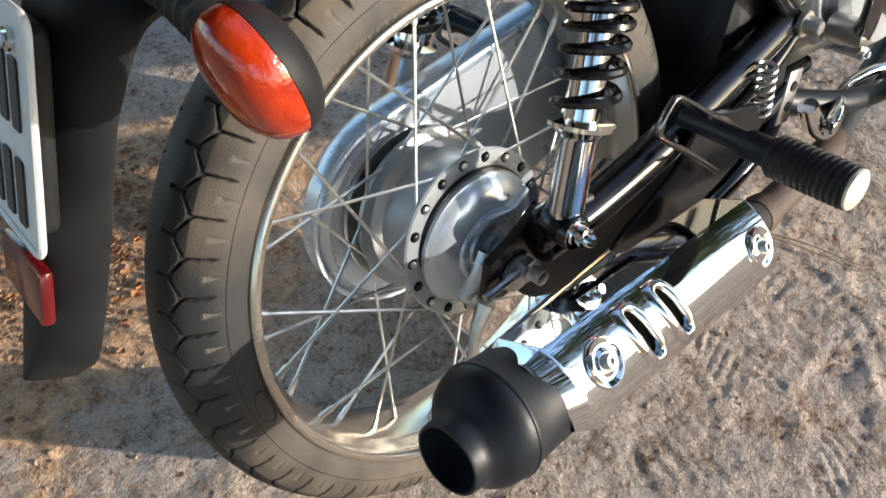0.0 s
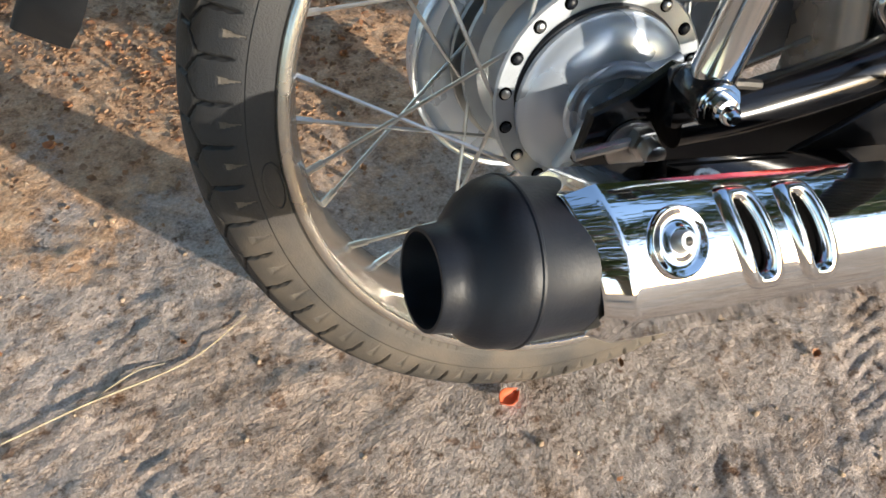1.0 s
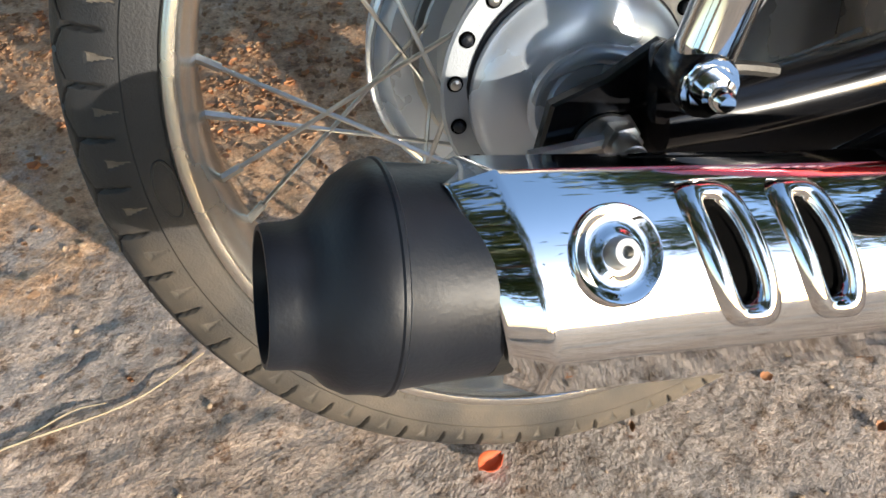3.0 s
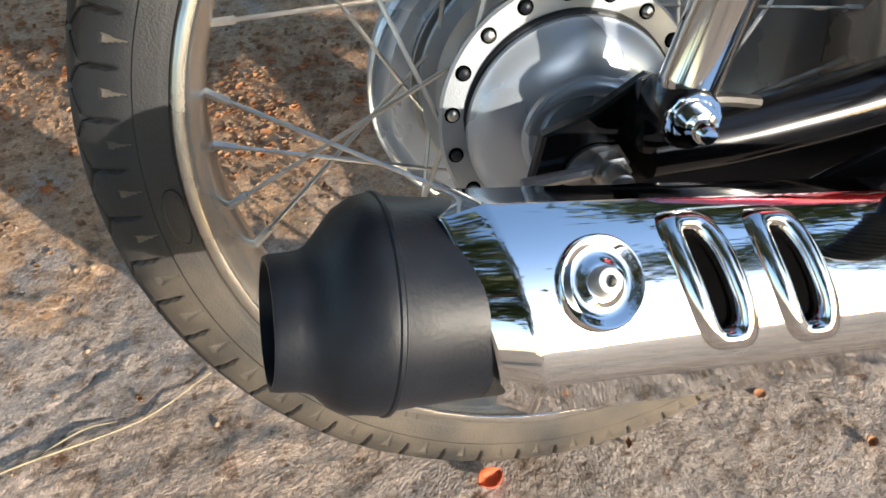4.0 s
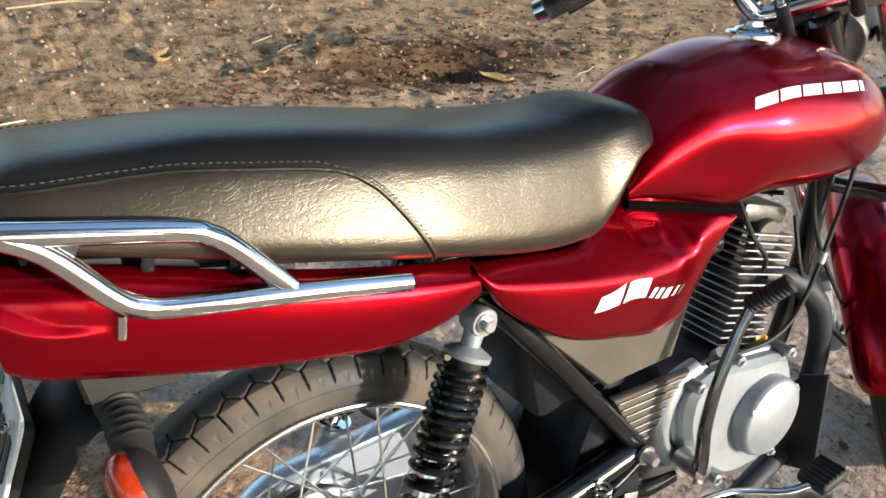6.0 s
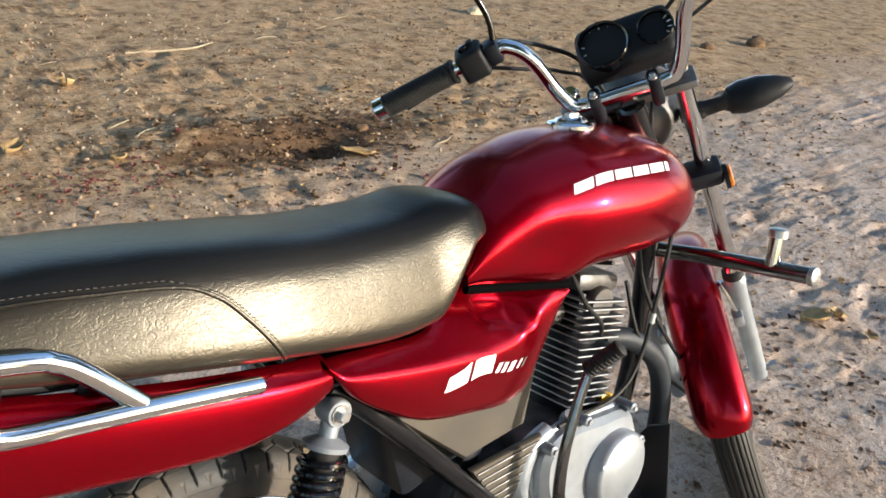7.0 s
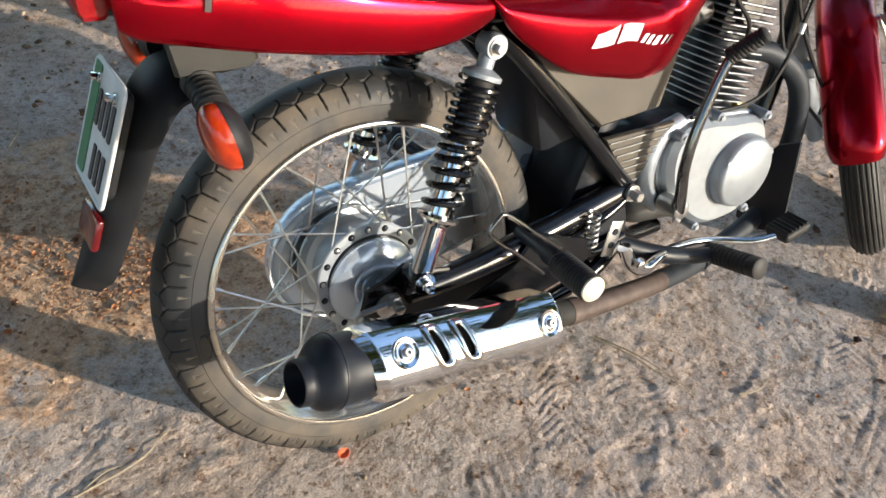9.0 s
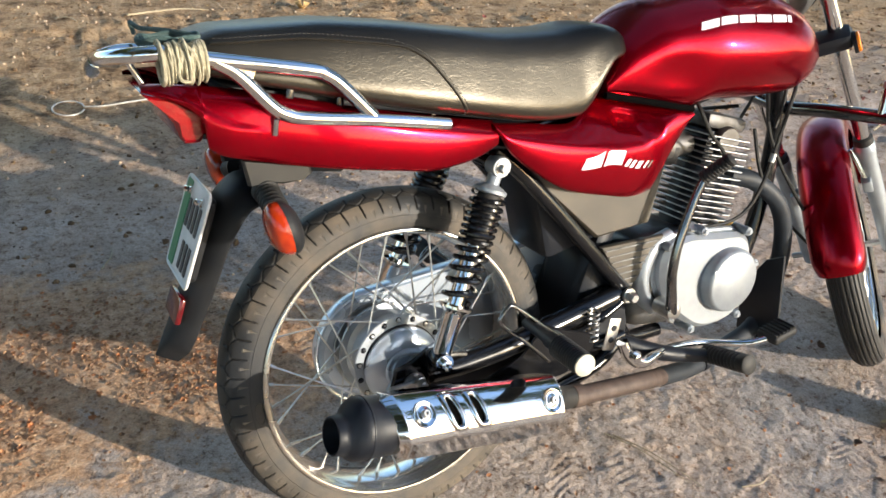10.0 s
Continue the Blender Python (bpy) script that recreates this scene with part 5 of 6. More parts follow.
part("cradle", tube([(0.44, -0.06, 0.32), (0.47, -0.06, 0.24), (0.56, -0.05, 0.225)], 0.014, 12, 4), BLACK_GLOSS, chassis)
holed = group_of("mount_plate", chassis, "zinc mounting plate with two holes")


pm = Matrix.Translation((0.378, -0.132, 0.297)) @ XZ @ pose(0, 0, 0, 0, 0, -14)
part("plate_face", block(pm, (0.026, 0.062, 0.003), 0.002), STEEL, holed)
for dz in (0.013, -0.010):
    # black plug on the solid plate, painted as the dark of a hole
    part("hole_dark", lathe([(-0.0022, 0.0062), (0.0, 0.0062), (0.0024, 0.0055), (0.0024, 0.001)], axes_at(pm @ Vector((0, dz, -0.0006)), (0, -1, 0)), 18), BLACK_MATTE, holed)
spring_line = [(0.345 + 0.010 * math.cos(k * 0.7), -0.12 + 0.010 * math.sin(k * 0.7), 0.285 + 0.0011 * k) for k in range(60)]
part("return_spring", tube(spring_line, 0.0022, 6, 1, smooth=False), STEEL, chassis, "steel return spring")

for side in (-1, 1):
    pp = group_of("passenger_peg", bike, "ribbed black rubber passenger foot peg with a pale end")
    m = axes_at((0.1975, side * 0.217, 0.3635), (-0.05, side, 0.03))
    ribs = []
    for k in range(12):
        s = 0.003 + 0.064 * k / 11
        ribs += [(s, 0.0182), (s + 0.0016, 0.0196), (s + 0.0036, 0.0196), (s + 0.0050, 0.0182)]
    part("rubber", lathe([(0, 0.016)] + ribs + [(0.074, 0.0192), (0.075, 0.0183)], m, 28), RUBBER, pp, "ribbed black rubber sleeve")
    part("end_disc", lathe([(0.0745, 0.0181), (0.0772, 0.0176), (0.078, 0.0163)], m, 28), BONE, pp, "pale plastic end disc")
    part("arm", lathe([(-0.095, 0.010), (-0.030, 0.010), (-0.024, 0.0135), (0.003, 0.0135)], m, 18), BLACK_MATTE, pp)
    loop = [(0.236, side * 0.142, 0.287), (0.184, side * 0.145, 0.339), (0.141, side * 0.145, 0.379), (0.135, side * 0.145, 0.393), (0.148, side * 0.145, 0.409), (0.162, side * 0.145, 0.409), (0.215, side * 0.145, 0.363), (0.270, side * 0.138, 0.318)]
    part("foot_guard", tube(loop, 0.0036, 10, 5), DARK_CHROME, pp, "bent steel rod guard")
    fp = group_of("rider_peg", bike, "black rubber rider foot peg")
    m = axes_at((0.621, side * 0.128, 0.192), (-0.01, side, 0.25))
    part("rubber", lathe([(0, 0.015), (0.004, 0.0185)] + [(0.008 + 0.009 * k + d, r) for k in range(10) for d, r in ((0, 0.0185), (0.002, 0.0172), (0.004, 0.0185))] + [(0.112, 0.019), (0.114, 0.016)], m, 24), RUBBER, fp, "black rubber sleeve")
    part("bracket", tube([(0.42, side * 0.10, 0.258), (0.50, side * 0.128, 0.226), (0.575, side * 0.136, 0.203), (0.621, side * 0.140, 0.194)], [0.016, 0.015, 0.014, 0.013], 14, 5), BLACK_MATTE, fp)
pedal = group_of("brake_pedal", bike, "steel brake pedal with a ribbed rubber pad")
part("lever", tube([(0.388, -0.150, 0.288), (0.402, -0.155, 0.258), (0.432, -0.155, 0.236), (0.475, -0.145, 0.236), (0.54, -0.118, 0.222), (0.62, -0.120, 0.212), (0.69, -0.160, 0.210), (0.735, -0.178, 0.218)], [0.011, 0.012, 0.011, 0.009, 0.007, 0.007, 0.007, 0.007], 12, 6), CHROME, pedal)
padm = pose(0.757, -0.178, 0.226, 0, -12, 0)
pad = part("pad", block(padm, (0.062, 0.050, 0.020), 0.007, segs=3), RUBBER, pedal, "ribbed black rubber pad")
for k in range(6):
    part("pad_rib", block(padm @ pose(-0.024 + 0.0095 * k, 0, 0.0105), (0.004, 0.044, 0.005), 0.0015), RUBBER, pad)
part("pivot", bolt(axes_at((0.405, -0.168, 0.262), (0, -1, 0)), 0.008, 0.010), CHROME, pedal)

# ---- engine ----
engine = group_of("engine", bike, "air-cooled single-cylinder engine in bare aluminium")
part("crankcase", block(pose(0.60, 0, 0.335, 0, 8, 0), (0.27, 0.17, 0.19), 0.035, segs=3), ALU_DULL, engine)
clutch = [(0.512, 0.415), (0.545, 0.437), (0.585, 0.440), (0.640, 0.432), (0.712, 0.418), (0.738, 0.370), (0.735, 0.305), (0.705, 0.248), (0.640, 0.236), (0.590, 0.252), (0.535, 0.300), (0.508, 0.360)]
clutch_cover = part("clutch_cover", slab(clutch, Matrix.Translation((0, -0.095, 0)) @ XZ, 0.034, 0.010, n=4), ALU, engine, "bright aluminium clutch cover")
part("cover_rim", tube([(x, -0.084, z) for x, z in clutch], 0.0065, 10, 4, closed=True), ALU, engine)
part("clutch_dome", lathe([(0.100, 0.066), (0.126, 0.0645), (0.133, 0.061), (0.1355, 0.056), (0.1355, 0.052), (0.1375, 0.049), (0.138, 0.004)], axes_at((0.667, 0, 0.336), (0.02, -1, 0.0)), 56), ALU, clutch_cover, "round bright clutch dome")
part("dome_boss", block(pose(0.622, -0.128, 0.362, 0, 25, 0), (0.018, 0.016, 0.014), 0.005), ALU, clutch_cover)
arc = [(0.545, 0.440), (0.505, 0.425), (0.482, 0.385), (0.484, 0.335), (0.515, 0.295)]
part("gear_cover", tube([(x, -0.080, z) for x, z in arc], [0.014, 0.016, 0.018, 0.017, 0.014], 14, 6), ALU, engine)
for x, z in ((0.522, 0.428), (0.600, 0.446), (0.716, 0.424), (0.744, 0.352), (0.712, 0.248), (0.590, 0.245), (0.520, 0.300)):
    part("cover_bolt", lathe([(0.075, 0.0085), (0.114, 0.0085), (0.116, 0.006), (0.116, 0.0045), (0.119, 0.0042)], axes_at((x, 0, z), (0, -1, 0)), 16), ALU, clutch_cover)
part("oil_cap", lathe([(0, 0.016), (0.008, 0.016), (0.010, 0.013), (0.016, 0.012)], axes_at((0.588, -0.085, 0.438), (0, -0.4, 1)), 20), ALU, engine)
cyl_ax = Vector((math.sin(radians(15)), 0, math.cos(radians(15))))
cb = Vector((0.655, 0.0, 0.425))
cm = axes_at(cb, cyl_ax, (-1, 0, 0))


def fin(s, hx, hy, parent, material=BLACK_MATTE):
    m = cm @ pose(s, 0, 0)
    # black faces paint in the shade and dirt between fins; edges stay bare
    body = part("fin", block(m, (0.0040, hy * 2, hx * 2), 0.0008, segs=1), material, parent)
    part("fin_edge", block(m, (0.0026, hy * 2 + 0.0012, hx * 2 + 0.0012), 0.0006, segs=1), FIN, parent)
    return body


barrel = part("cylinder", lathe([(-0.03, 0.050), (0.02, 0.050), (0.02, 0.046), (0.125, 0.046)], cm, 32), BLACK_MATTE, engine, "finned cylinder barrel")
for k in range(9):
    fin(0.008 + 0.0118 * k, 0.050, 0.064, barrel)
head_ = part("cylinder_head", block(cm @ pose(0.150, 0, 0), (0.075, 0.075, 0.080), 0.012), BLACK_MATTE, engine, "finned cylinder head")
for k in range(6):
    fin(0.118 + 0.0118 * k, 0.053, 0.060 - 0.004 * (k == 5), head_)
part("head_cover", block(cm @ pose(0.203, 0, 0), (0.030, 0.078, 0.105), 0.010), ALU_DULL, engine)
for z in (-0.035, 0.035):
    part("tappet_cap", lathe([(0, 0.017), (0.010, 0.017), (0.012, 0.013), (0.018, 0.012)], axes_at(cm @ Vector((0.19, 0.03, z)), cm.to_3x3() @ Vector((0.5, 0.8, 0))), 6), ALU_DULL, engine)
part("cam_cover", lathe([(0.030, 0.030), (0.046, 0.029), (0.050, 0.026), (0.051, 0.004)], axes_at(cm @ Vector((0.17, 0, -0.005)), (0, -1, 0)), 28), ALU_DULL, engine)
part("spark_plug", tube([tuple(cm @ Vector((0.165, 0.045, -0.028))), tuple(cm @ Vector((0.180, 0.085, -0.034))), tuple(cm @ Vector((0.205, 0.095, -0.02))), (0.71, -0.06, 0.66)], [0.009, 0.009, 0.004, 0.0035], 10, 5), RUBBER, engine)
part("carburettor", lathe([(0, 0.024), (0.05, 0.026), (0.055, 0.032), (0.09, 0.032)], axes_at(cm @ Vector((0.150, 0.0, 0.055)), (-1, 0, 0.05)), 24), ALU_DULL, engine)
part("intake_boot", tube([(0.60, 0, 0.575), (0.54, 0, 0.585), (0.47, 0, 0.60)], 0.028, 16, 4), RUBBER, engine)
part("sticker", block(Matrix.Translation((0.708, -0.060, 0.424)) @ pose(0, 0, 0, 0, 12, 0), (0.030, 0.012, 0.014), 0.002), GOLD, engine, "yellow sticker")
ribbed = group_of("ribbed_cover", engine, "ribbed triangular aluminium cover")
tri = [(0.376, 0.450), (0.520, 0.448), (0.505, 0.425), (0.446, 0.352), (0.436, 0.354)]
part("cover_base", slab(tri, Matrix.Translation((0, -0.086, 0)) @ XZ, 0.012, 0.003), TAUPE, ribbed)
for k in range(7):
    z = 0.441 - 0.0125 * k
    x0 = 0.382 + (0.441 - z) * 0.62
    x1 = min(0.512, 0.445 + (z - 0.352) * 0.78)
    if x1 - x0 > 0.012:
        part("rib", tube([(x0 + 0.004, -0.093, z), (x1 - 0.004, -0.093, z)], 0.0016, 8, 1), ALU_DULL, ribbed)
kick = group_of("kick_starter", bike, "chrome kick starter lever with a rubber pedal")
part("boss", lathe([(0.100, 0.017), (0.142, 0.016), (0.145, 0.012)], axes_at((0.514, 0, 0.312), (0, -1, 0)), 20), STEEL, kick)
part("lever", tube([(0.514, -0.134, 0.312), (0.500, -0.146, 0.345), (0.492, -0.150, 0.400), (0.502, -0.150, 0.460), (0.527, -0.150, 0.530), (0.546, -0.153, 0.574)], [0.012, 0.0100, 0.0090, 0.0082, 0.0078, 0.0080], 14, 6), DARK_CHROME, kick)
km = axes_at((0.543, -0.148, 0.566), (0.35, -0.48, 0.55)) @ Matrix.Diagonal((0.70, 0.82, 0.82, 1))
part("pedal_rubber", lathe([(0, 0.012), (0.003, 0.0155)] + [(0.006 + 0.0085 * k + d, r) for k in range(9) for d, r in ((0, 0.0155), (0.002, 0.0140), (0.004, 0.0155))] + [(0.086, 0.0155), (0.089, 0.012)], km, 22), RUBBER, kick)
part("clamp_bolt", bolt(axes_at((0.505, -0.138, 0.300), (0.6, -0.5, -0.4)), 0.005, 0.010), STEEL, kick)
shield_flap = part("splash_guard", slab([(-0.118, 0.352), (-0.075, 0.330), (-0.02, 0.25), (-0.02, 0.15), (-0.060, 0.142), (-0.128, 0.168)], Matrix(((0, 0, 1, 0.825), (1, 0, 0, 0), (0, 1, 0, 0), (0, 0, 0, 1))), 0.006, 0.002), BLACK_MATTE, bike, "black splash guard")
for pts in (((0.83, -0.08, 0.70), (0.814, -0.092, 0.68), (0.796, -0.095, 0.629), (0.775, -0.095, 0.56), (0.757, -0.095, 0.508), (0.727, -0.095, 0.465), (0.682, -0.095, 0.446), (0.619, -0.095, 0.446), (0.551, -0.095, 0.449)),
            ((0.80, -0.04, 0.68), (0.808, -0.05, 0.601), (0.854, -0.05, 0.522), (0.92, -0.05, 0.439), (0.962, -0.05, 0.388), (1.01, -0.02, 0.33)),
            ((0.79, -0.03, 0.60), (0.797, -0.05, 0.519), (0.841, -0.05, 0.45), (0.898, -0.05, 0.392), (0.998, -0.04, 0.314)),
            ((0.60, -0.05, 0.69), (0.593, -0.08, 0.666), (0.616, -0.085, 0.625), (0.653, -0.085, 0.585), (0.669, -0.075, 0.556))):
    part("control_cable", tube(pts, 0.0036, 8, 7), RUBBER, bike)
part("cable_clip", tube([(0.778, -0.095, 0.566), (0.773, -0.095, 0.550)], 0.0058, 12, 1, smooth=False), STEEL, bike)
stand = group_of("side_stand", bike, "black steel side stand")
part("leg", tube([(0.46, 0.10, 0.24), (0.43, 0.17, 0.12), (0.40, 0.235, -0.035)], 0.010, 12, 4), BLACK_GLOSS, stand)
part("foot", block(pose(0.395, 0.240, -0.038, 9.5, 0, 0), (0.06, 0.035, 0.006), 0.002), BLACK_GLOSS, stand)

# ---- rear fender, plate, indicators, rack ----
rfend = group_of("rear_fender", bike, "black plastic rear fender with plate holder")
spine = [(-0.08, 0.640), (-0.16, 0.652), (-0.235, 0.650), (-0.282, 0.595), (-0.316, 0.520), (-0.350, 0.445), (-0.376, 0.398)]
fw_ = [0.062, 0.064, 0.064, 0.056, 0.048, 0.040, 0.030]


def tail_fender():
    bm = bmesh.new()
    line = rounded([(x, 0, z) for x, z in spine], 6)
    loops = []
    for i, p in enumerate(line):
        t = (line[min(i + 1, len(line) - 1)] - line[max(i - 1, 0)]).normalized()
        nrm = Vector((t.z, 0, -t.x))
        if nrm.x > 0:
            nrm = -nrm
        k = i / (len(line) - 1) * (len(fw_) - 1)
        w = fw_[int(k)] + (fw_[min(int(k) + 1, len(fw_) - 1)] - fw_[int(k)]) * (k - int(k))
        fade = min(1.0, (1 - i / (len(line) - 1)) * 8 + 0.25)
        loop = []
        for q in range(15):
            u = -1 + 2 * q / 14
            loop.append(p + Vector((0, u * w * fade, 0)) - nrm * (0.030 * abs(u) ** 3.0))
        inner = [v - nrm * 0.004 for v in loop]
        loops.append(loop + inner[::-1])
    skin(bm, loops)
    return bm


part("fender_shell", tail_fender(), PLASTIC, rfend)
part("side_skirt", slab([(-0.236, 0.694), (-0.140, 0.674), (-0.138, 0.662), (-0.148, 0.654), (-0.180, 0.652), (-0.205, 0.657), (-0.230, 0.656)], Matrix.Translation((0, -0.072, 0)) @ XZ, 0.012, 0.004), DUSTY, rfend)
part("side_skirt", slab([(-0.236, 0.694), (-0.140, 0.674), (-0.138, 0.662), (-0.148, 0.654), (-0.180, 0.652), (-0.205, 0.657), (-0.230, 0.656)], Matrix.Translation((0, 0.072, 0)) @ XZ, 0.012, 0.004), DUSTY, rfend)
# reflector under the plate
rl = part("rear_reflector", block(axes_at((-0.338, -0.005, 0.474), (-0.93, 0, 0.36), (0, 0, 1)), (0.010, 0.070, 0.040), 0.004), RED_DARK, rfend, "red rear reflector")
plate_x = Vector((0.366, 0, 0.931)).normalized()          # up the plate
PM = Matrix(((0, plate_x.x, -0.931, -0.304), (-1, 0, 0, 0.003), (0, plate_x.z, 0.366, 0.581), (0, 0, 0, 1)))   # local x right, y up, z out to the rear
number = group_of("number_plate", bike, "white number plate with a green band")
plate_w, plate_h = 0.130, 0.140


def round_rect(w, h, r, n=5):
    pts = []
    for cx, cy, a0 in ((w / 2 - r, h / 2 - r, 0), (-w / 2 + r, h / 2 - r, 90), (-w / 2 + r, -h / 2 + r, 180), (w / 2 - r, -h / 2 + r, 270)):
        for k in range(n + 1):
            a = radians(a0 + 90 * k / n)
            pts.append((cx + r * math.cos(a), cy + r * math.sin(a)))
    return pts


part("plate_face", slab(round_rect(plate_w, plate_h, 0.010), PM, 0.0016, 0.0005), PLATE, number)
part("plate_frame", tube([tuple(PM @ Vector((x, y, 0.0006))) for x, y in round_rect(plate_w, plate_h, 0.010)], 0.0024, 8, 1, closed=True, smooth=False), PLATE, number)
part("green_band", slab(round_rect(0.030, plate_h - 0.008, 0.004), PM @ pose(-plate_w / 2 + 0.018, 0, 0.0016), 0.0012, 0.0003), GREEN, number)
for row, count in ((0.022, 4), (-0.038, 3)):
    for k in range(count):
        part("character_bar", slab(round_rect(0.012, 0.042, 0.002), PM @ pose(-0.020 + 0.020 * k + (0.018 if count == 3 else 0), row, 0.0018), 0.0012, 0.0003), INK, number)
for x in (-0.035, 0.038):
    part("plate_bolt", bolt(axes_at(PM @ Vector((x, 0.052, 0.001)), PM.to_3x3() @ Vector((0, 0, 1))), 0.0045, 0.012), CHROME, number)
part("backing", slab(round_rect(0.11, 0.125, 0.01), PM @ pose(0, 0, -0.008), 0.012, 0.003), PLASTIC, number)
for side in (-1, 1):
    ri = group_of("rear_indicator", bike, "rear indicator with an orange lens and black housing")
    base, tip = Vector((-0.205, side * 0.065, 0.645)), Vector((-0.206, side * 0.140, 0.624))
    part("stalk", lathe([(0, 0.020), (0.010, 0.019)] + [(0.012 + 0.009 * k + d, r) for k in range(5) for d, r in ((0, 0.0165), (0.004, 0.0180), (0.006, 0.0165))] + [(0.070, 0.015)], axes_at(base, tip - base), 20), RUBBER, ri)
    im = axes_at((-0.2120, side * 0.163, 0.6200), (1, 0, 0))

    def pod(s0, s1, k, n=12):
        """A slice of the indicator's egg shape along its front-to-rear axis."""
        bm = bmesh.new()
        loops = []
        for i in range(n + 1):
            s = s0 + (s1 - s0) * i / n
            r = max(0.0, 1 - abs(s / 0.0236) ** 2.4) ** (1 / 2.4) * k
            lp = []
            for q in range(32):
                a = 2 * math.pi * q / 32
                lp.append(im @ Vector((s - (0.0068 + 0.06 * (0.0236 - abs(s))) * r * math.sin(a), 0.031 * r * math.cos(a), 0.0372 * r * math.sin(a))))
            loops.append(lp)
        skin(bm, loops)
        return bm
    part("lens", pod(-0.0235, 0.0040, 1.0), ORANGE, ri, "orange lens")
    part("housing", pod(0.0025, 0.0235, 1.015), PLASTIC, ri, "black housing")

rack = group_of("grab_rail", bike, "chrome tubular grab rail")
RY = 0.128
for side in (-1, 1):
    y = side * RY
    up = [(-0.394, side * 0.040, 0.838), (-0.388, side * 0.085, 0.844), (-0.360, side * 0.120, 0.850), (-0.32, y, 0.850), (-0.27, y, 0.838), (-0.15, y, 0.815), (-0.125, y, 0.806), (-0.105, y, 0.790), (-0.062, y, 0.744)]
    if side > 0:                                            # the far side is bent down a little
        up = [(x, v * 0.92, z - 0.026 * min(1.0, max(0.0, (-0.05 - x) / 0.2))) for x, v, z in up]
    part("upper_tube", tube(up, 0.0095, 16, 6), CHROME, rack)
    lo = [(-0.268, y, 0.836), (-0.240, y * 1.0, 0.816), (-0.202, y * 1.02, 0.773), (-0.182, y * 1.02, 0.760), (-0.155, y * 1.02, 0.753), (-0.06, y * 1.02, 0.739), (0.054, y * 1.0, 0.719)]
    part("lower_tube", tube(lo, 0.0095, 16, 6), CHROME, rack)
    part("gusset", slab([(-0.262, 0.838), (-0.215, 0.828), (-0.228, 0.800), (-0.242, 0.808)], Matrix.Translation((0, y, 0)) @ XZ, 0.005, 0.001), CHROME, rack)
    part("stay", tube([(-0.198, y, 0.757), (-0.200, side * 0.122, 0.735)], 0.0045, 10, 2), CHROME, rack)
    part("end_plug", lathe([(0, 0.0088), (0.003, 0.0070)], axes_at((0.054, y, 0.719), (1, 0, -0.17)), 16), BLACK_MATTE, rack)
part("cross_tube", tube([(-0.394, -0.044, 0.838), (-0.396, 0, 0.826), (-0.394, 0.040, 0.813)], 0.0095, 16, 3), CHROME, rack)
part("rack_stay", tube([(-0.36, -0.05, 0.835), (-0.345, -0.05, 0.805)], 0.004, 10, 2), CHROME, rack)

# ---- rope tied to the rack ----
BM = bike.matrix_basis.copy()
rng = random.Random(7)


def top_level(name, bm, material, label, category, smooth=True, kind="", group=""):
    ob = part(name, bm, material, None, "", smooth)
    return tagged(ob, label, category, group, kind)


rope = []
for k in range(44 * 14):
    t = k / 14
    a = 2 * math.pi * t
    x = -0.333 + 0.052 * (0.5 - 0.5 * math.cos(t / 44 * 3 * math.pi)) + rng.uniform(-0.0006, 0.0006)
    big = 1.0 + 0.12 * math.sin(t * 1.9) + 0.10 * math.sin(t * 2.7 + 1)
    rope.append(BM @ Vector((x, -RY + 0.002 + (0.0185 + 0.004 * t / 44) * big * math.cos(a), 0.842 - 0.003 * math.sin(t) + (0.0185 + 0.004 * t / 44) * big * math.sin(a) - 0.004)))
rope_thing = tagged(new("rope_coil"), "pale cotton rope wound round the grab rail", "rope")
part("coil", tube(rope, 0.0018, 6, 2), ROPE, rope_thing)
inner = []
for k in range(9 * 14):
    t = k / 14
    a = 2 * math.pi * t + 0.8
    x = -0.319 + 0.038 * (0.5 + 0.5 * math.sin(t * 2.3))
    inner.append(BM @ Vector((x, -RY + 0.018 * math.cos(a), 0.842 + 0.016 * math.sin(a))))
part("inner_coil", tube(inner, 0.0028, 7, 2), ROPE, rope_thing)
tail_end = [BM @ Vector(p) for p in ((-0.316, -RY - 0.020, 0.832), (-0.313, -RY - 0.018, 0.820), (-0.300, -RY - 0.012, 0.817), (-0.292, -RY - 0.004, 0.824))]
part("loose_end", tube(tail_end, 0.0022, 7, 4), ROPE, rope_thing)
pts = []
for k in range(7 * 13):
    a = 2 * math.pi * k / 13
    pts.append(BM @ Vector((-0.312 + 0.034 * math.cos(a) + rng.uniform(-0.004, 0.004), -0.078 + 0.030 * math.sin(a), 0.855 + 0.0012 * k / 13 + rng.uniform(-0.002, 0.003))))
pts += [BM @ Vector(p) for p in ((-0.30, -0.05, 0.866), (-0.31, 0.02, 0.862), (-0.32, 0.09, 0.858), (-0.325, RY, 0.862), (-0.32, RY + 0.012, 0.845))]
top_level("cord", tube(pts, 0.0034, 7, 3), CLOTH, "dark green cord bundled on the grab rail", "cord")

# ---- litter on the ground ----
def heights(places):
    a = np.array(places)
    return ground_height(a[:, 0], a[:, 1]).tolist()


LEAF_DRY = mat("dry leaf", (0.50, 0.20, 0.075), 0.75, 0.0, (0.26, 0.14, 0.075), 70, 0.3, 300)
LEAF_PALE = mat("pale dry leaf", (0.46, 0.31, 0.13), 0.7, 0.0, (0.32, 0.20, 0.09), 50, 0.3, 300)
LEAF_RED = mat("red leaf", (0.78, 0.17, 0.06), 0.6, 0.0, (0.62, 0.11, 0.045), 60, 0.3, 300)
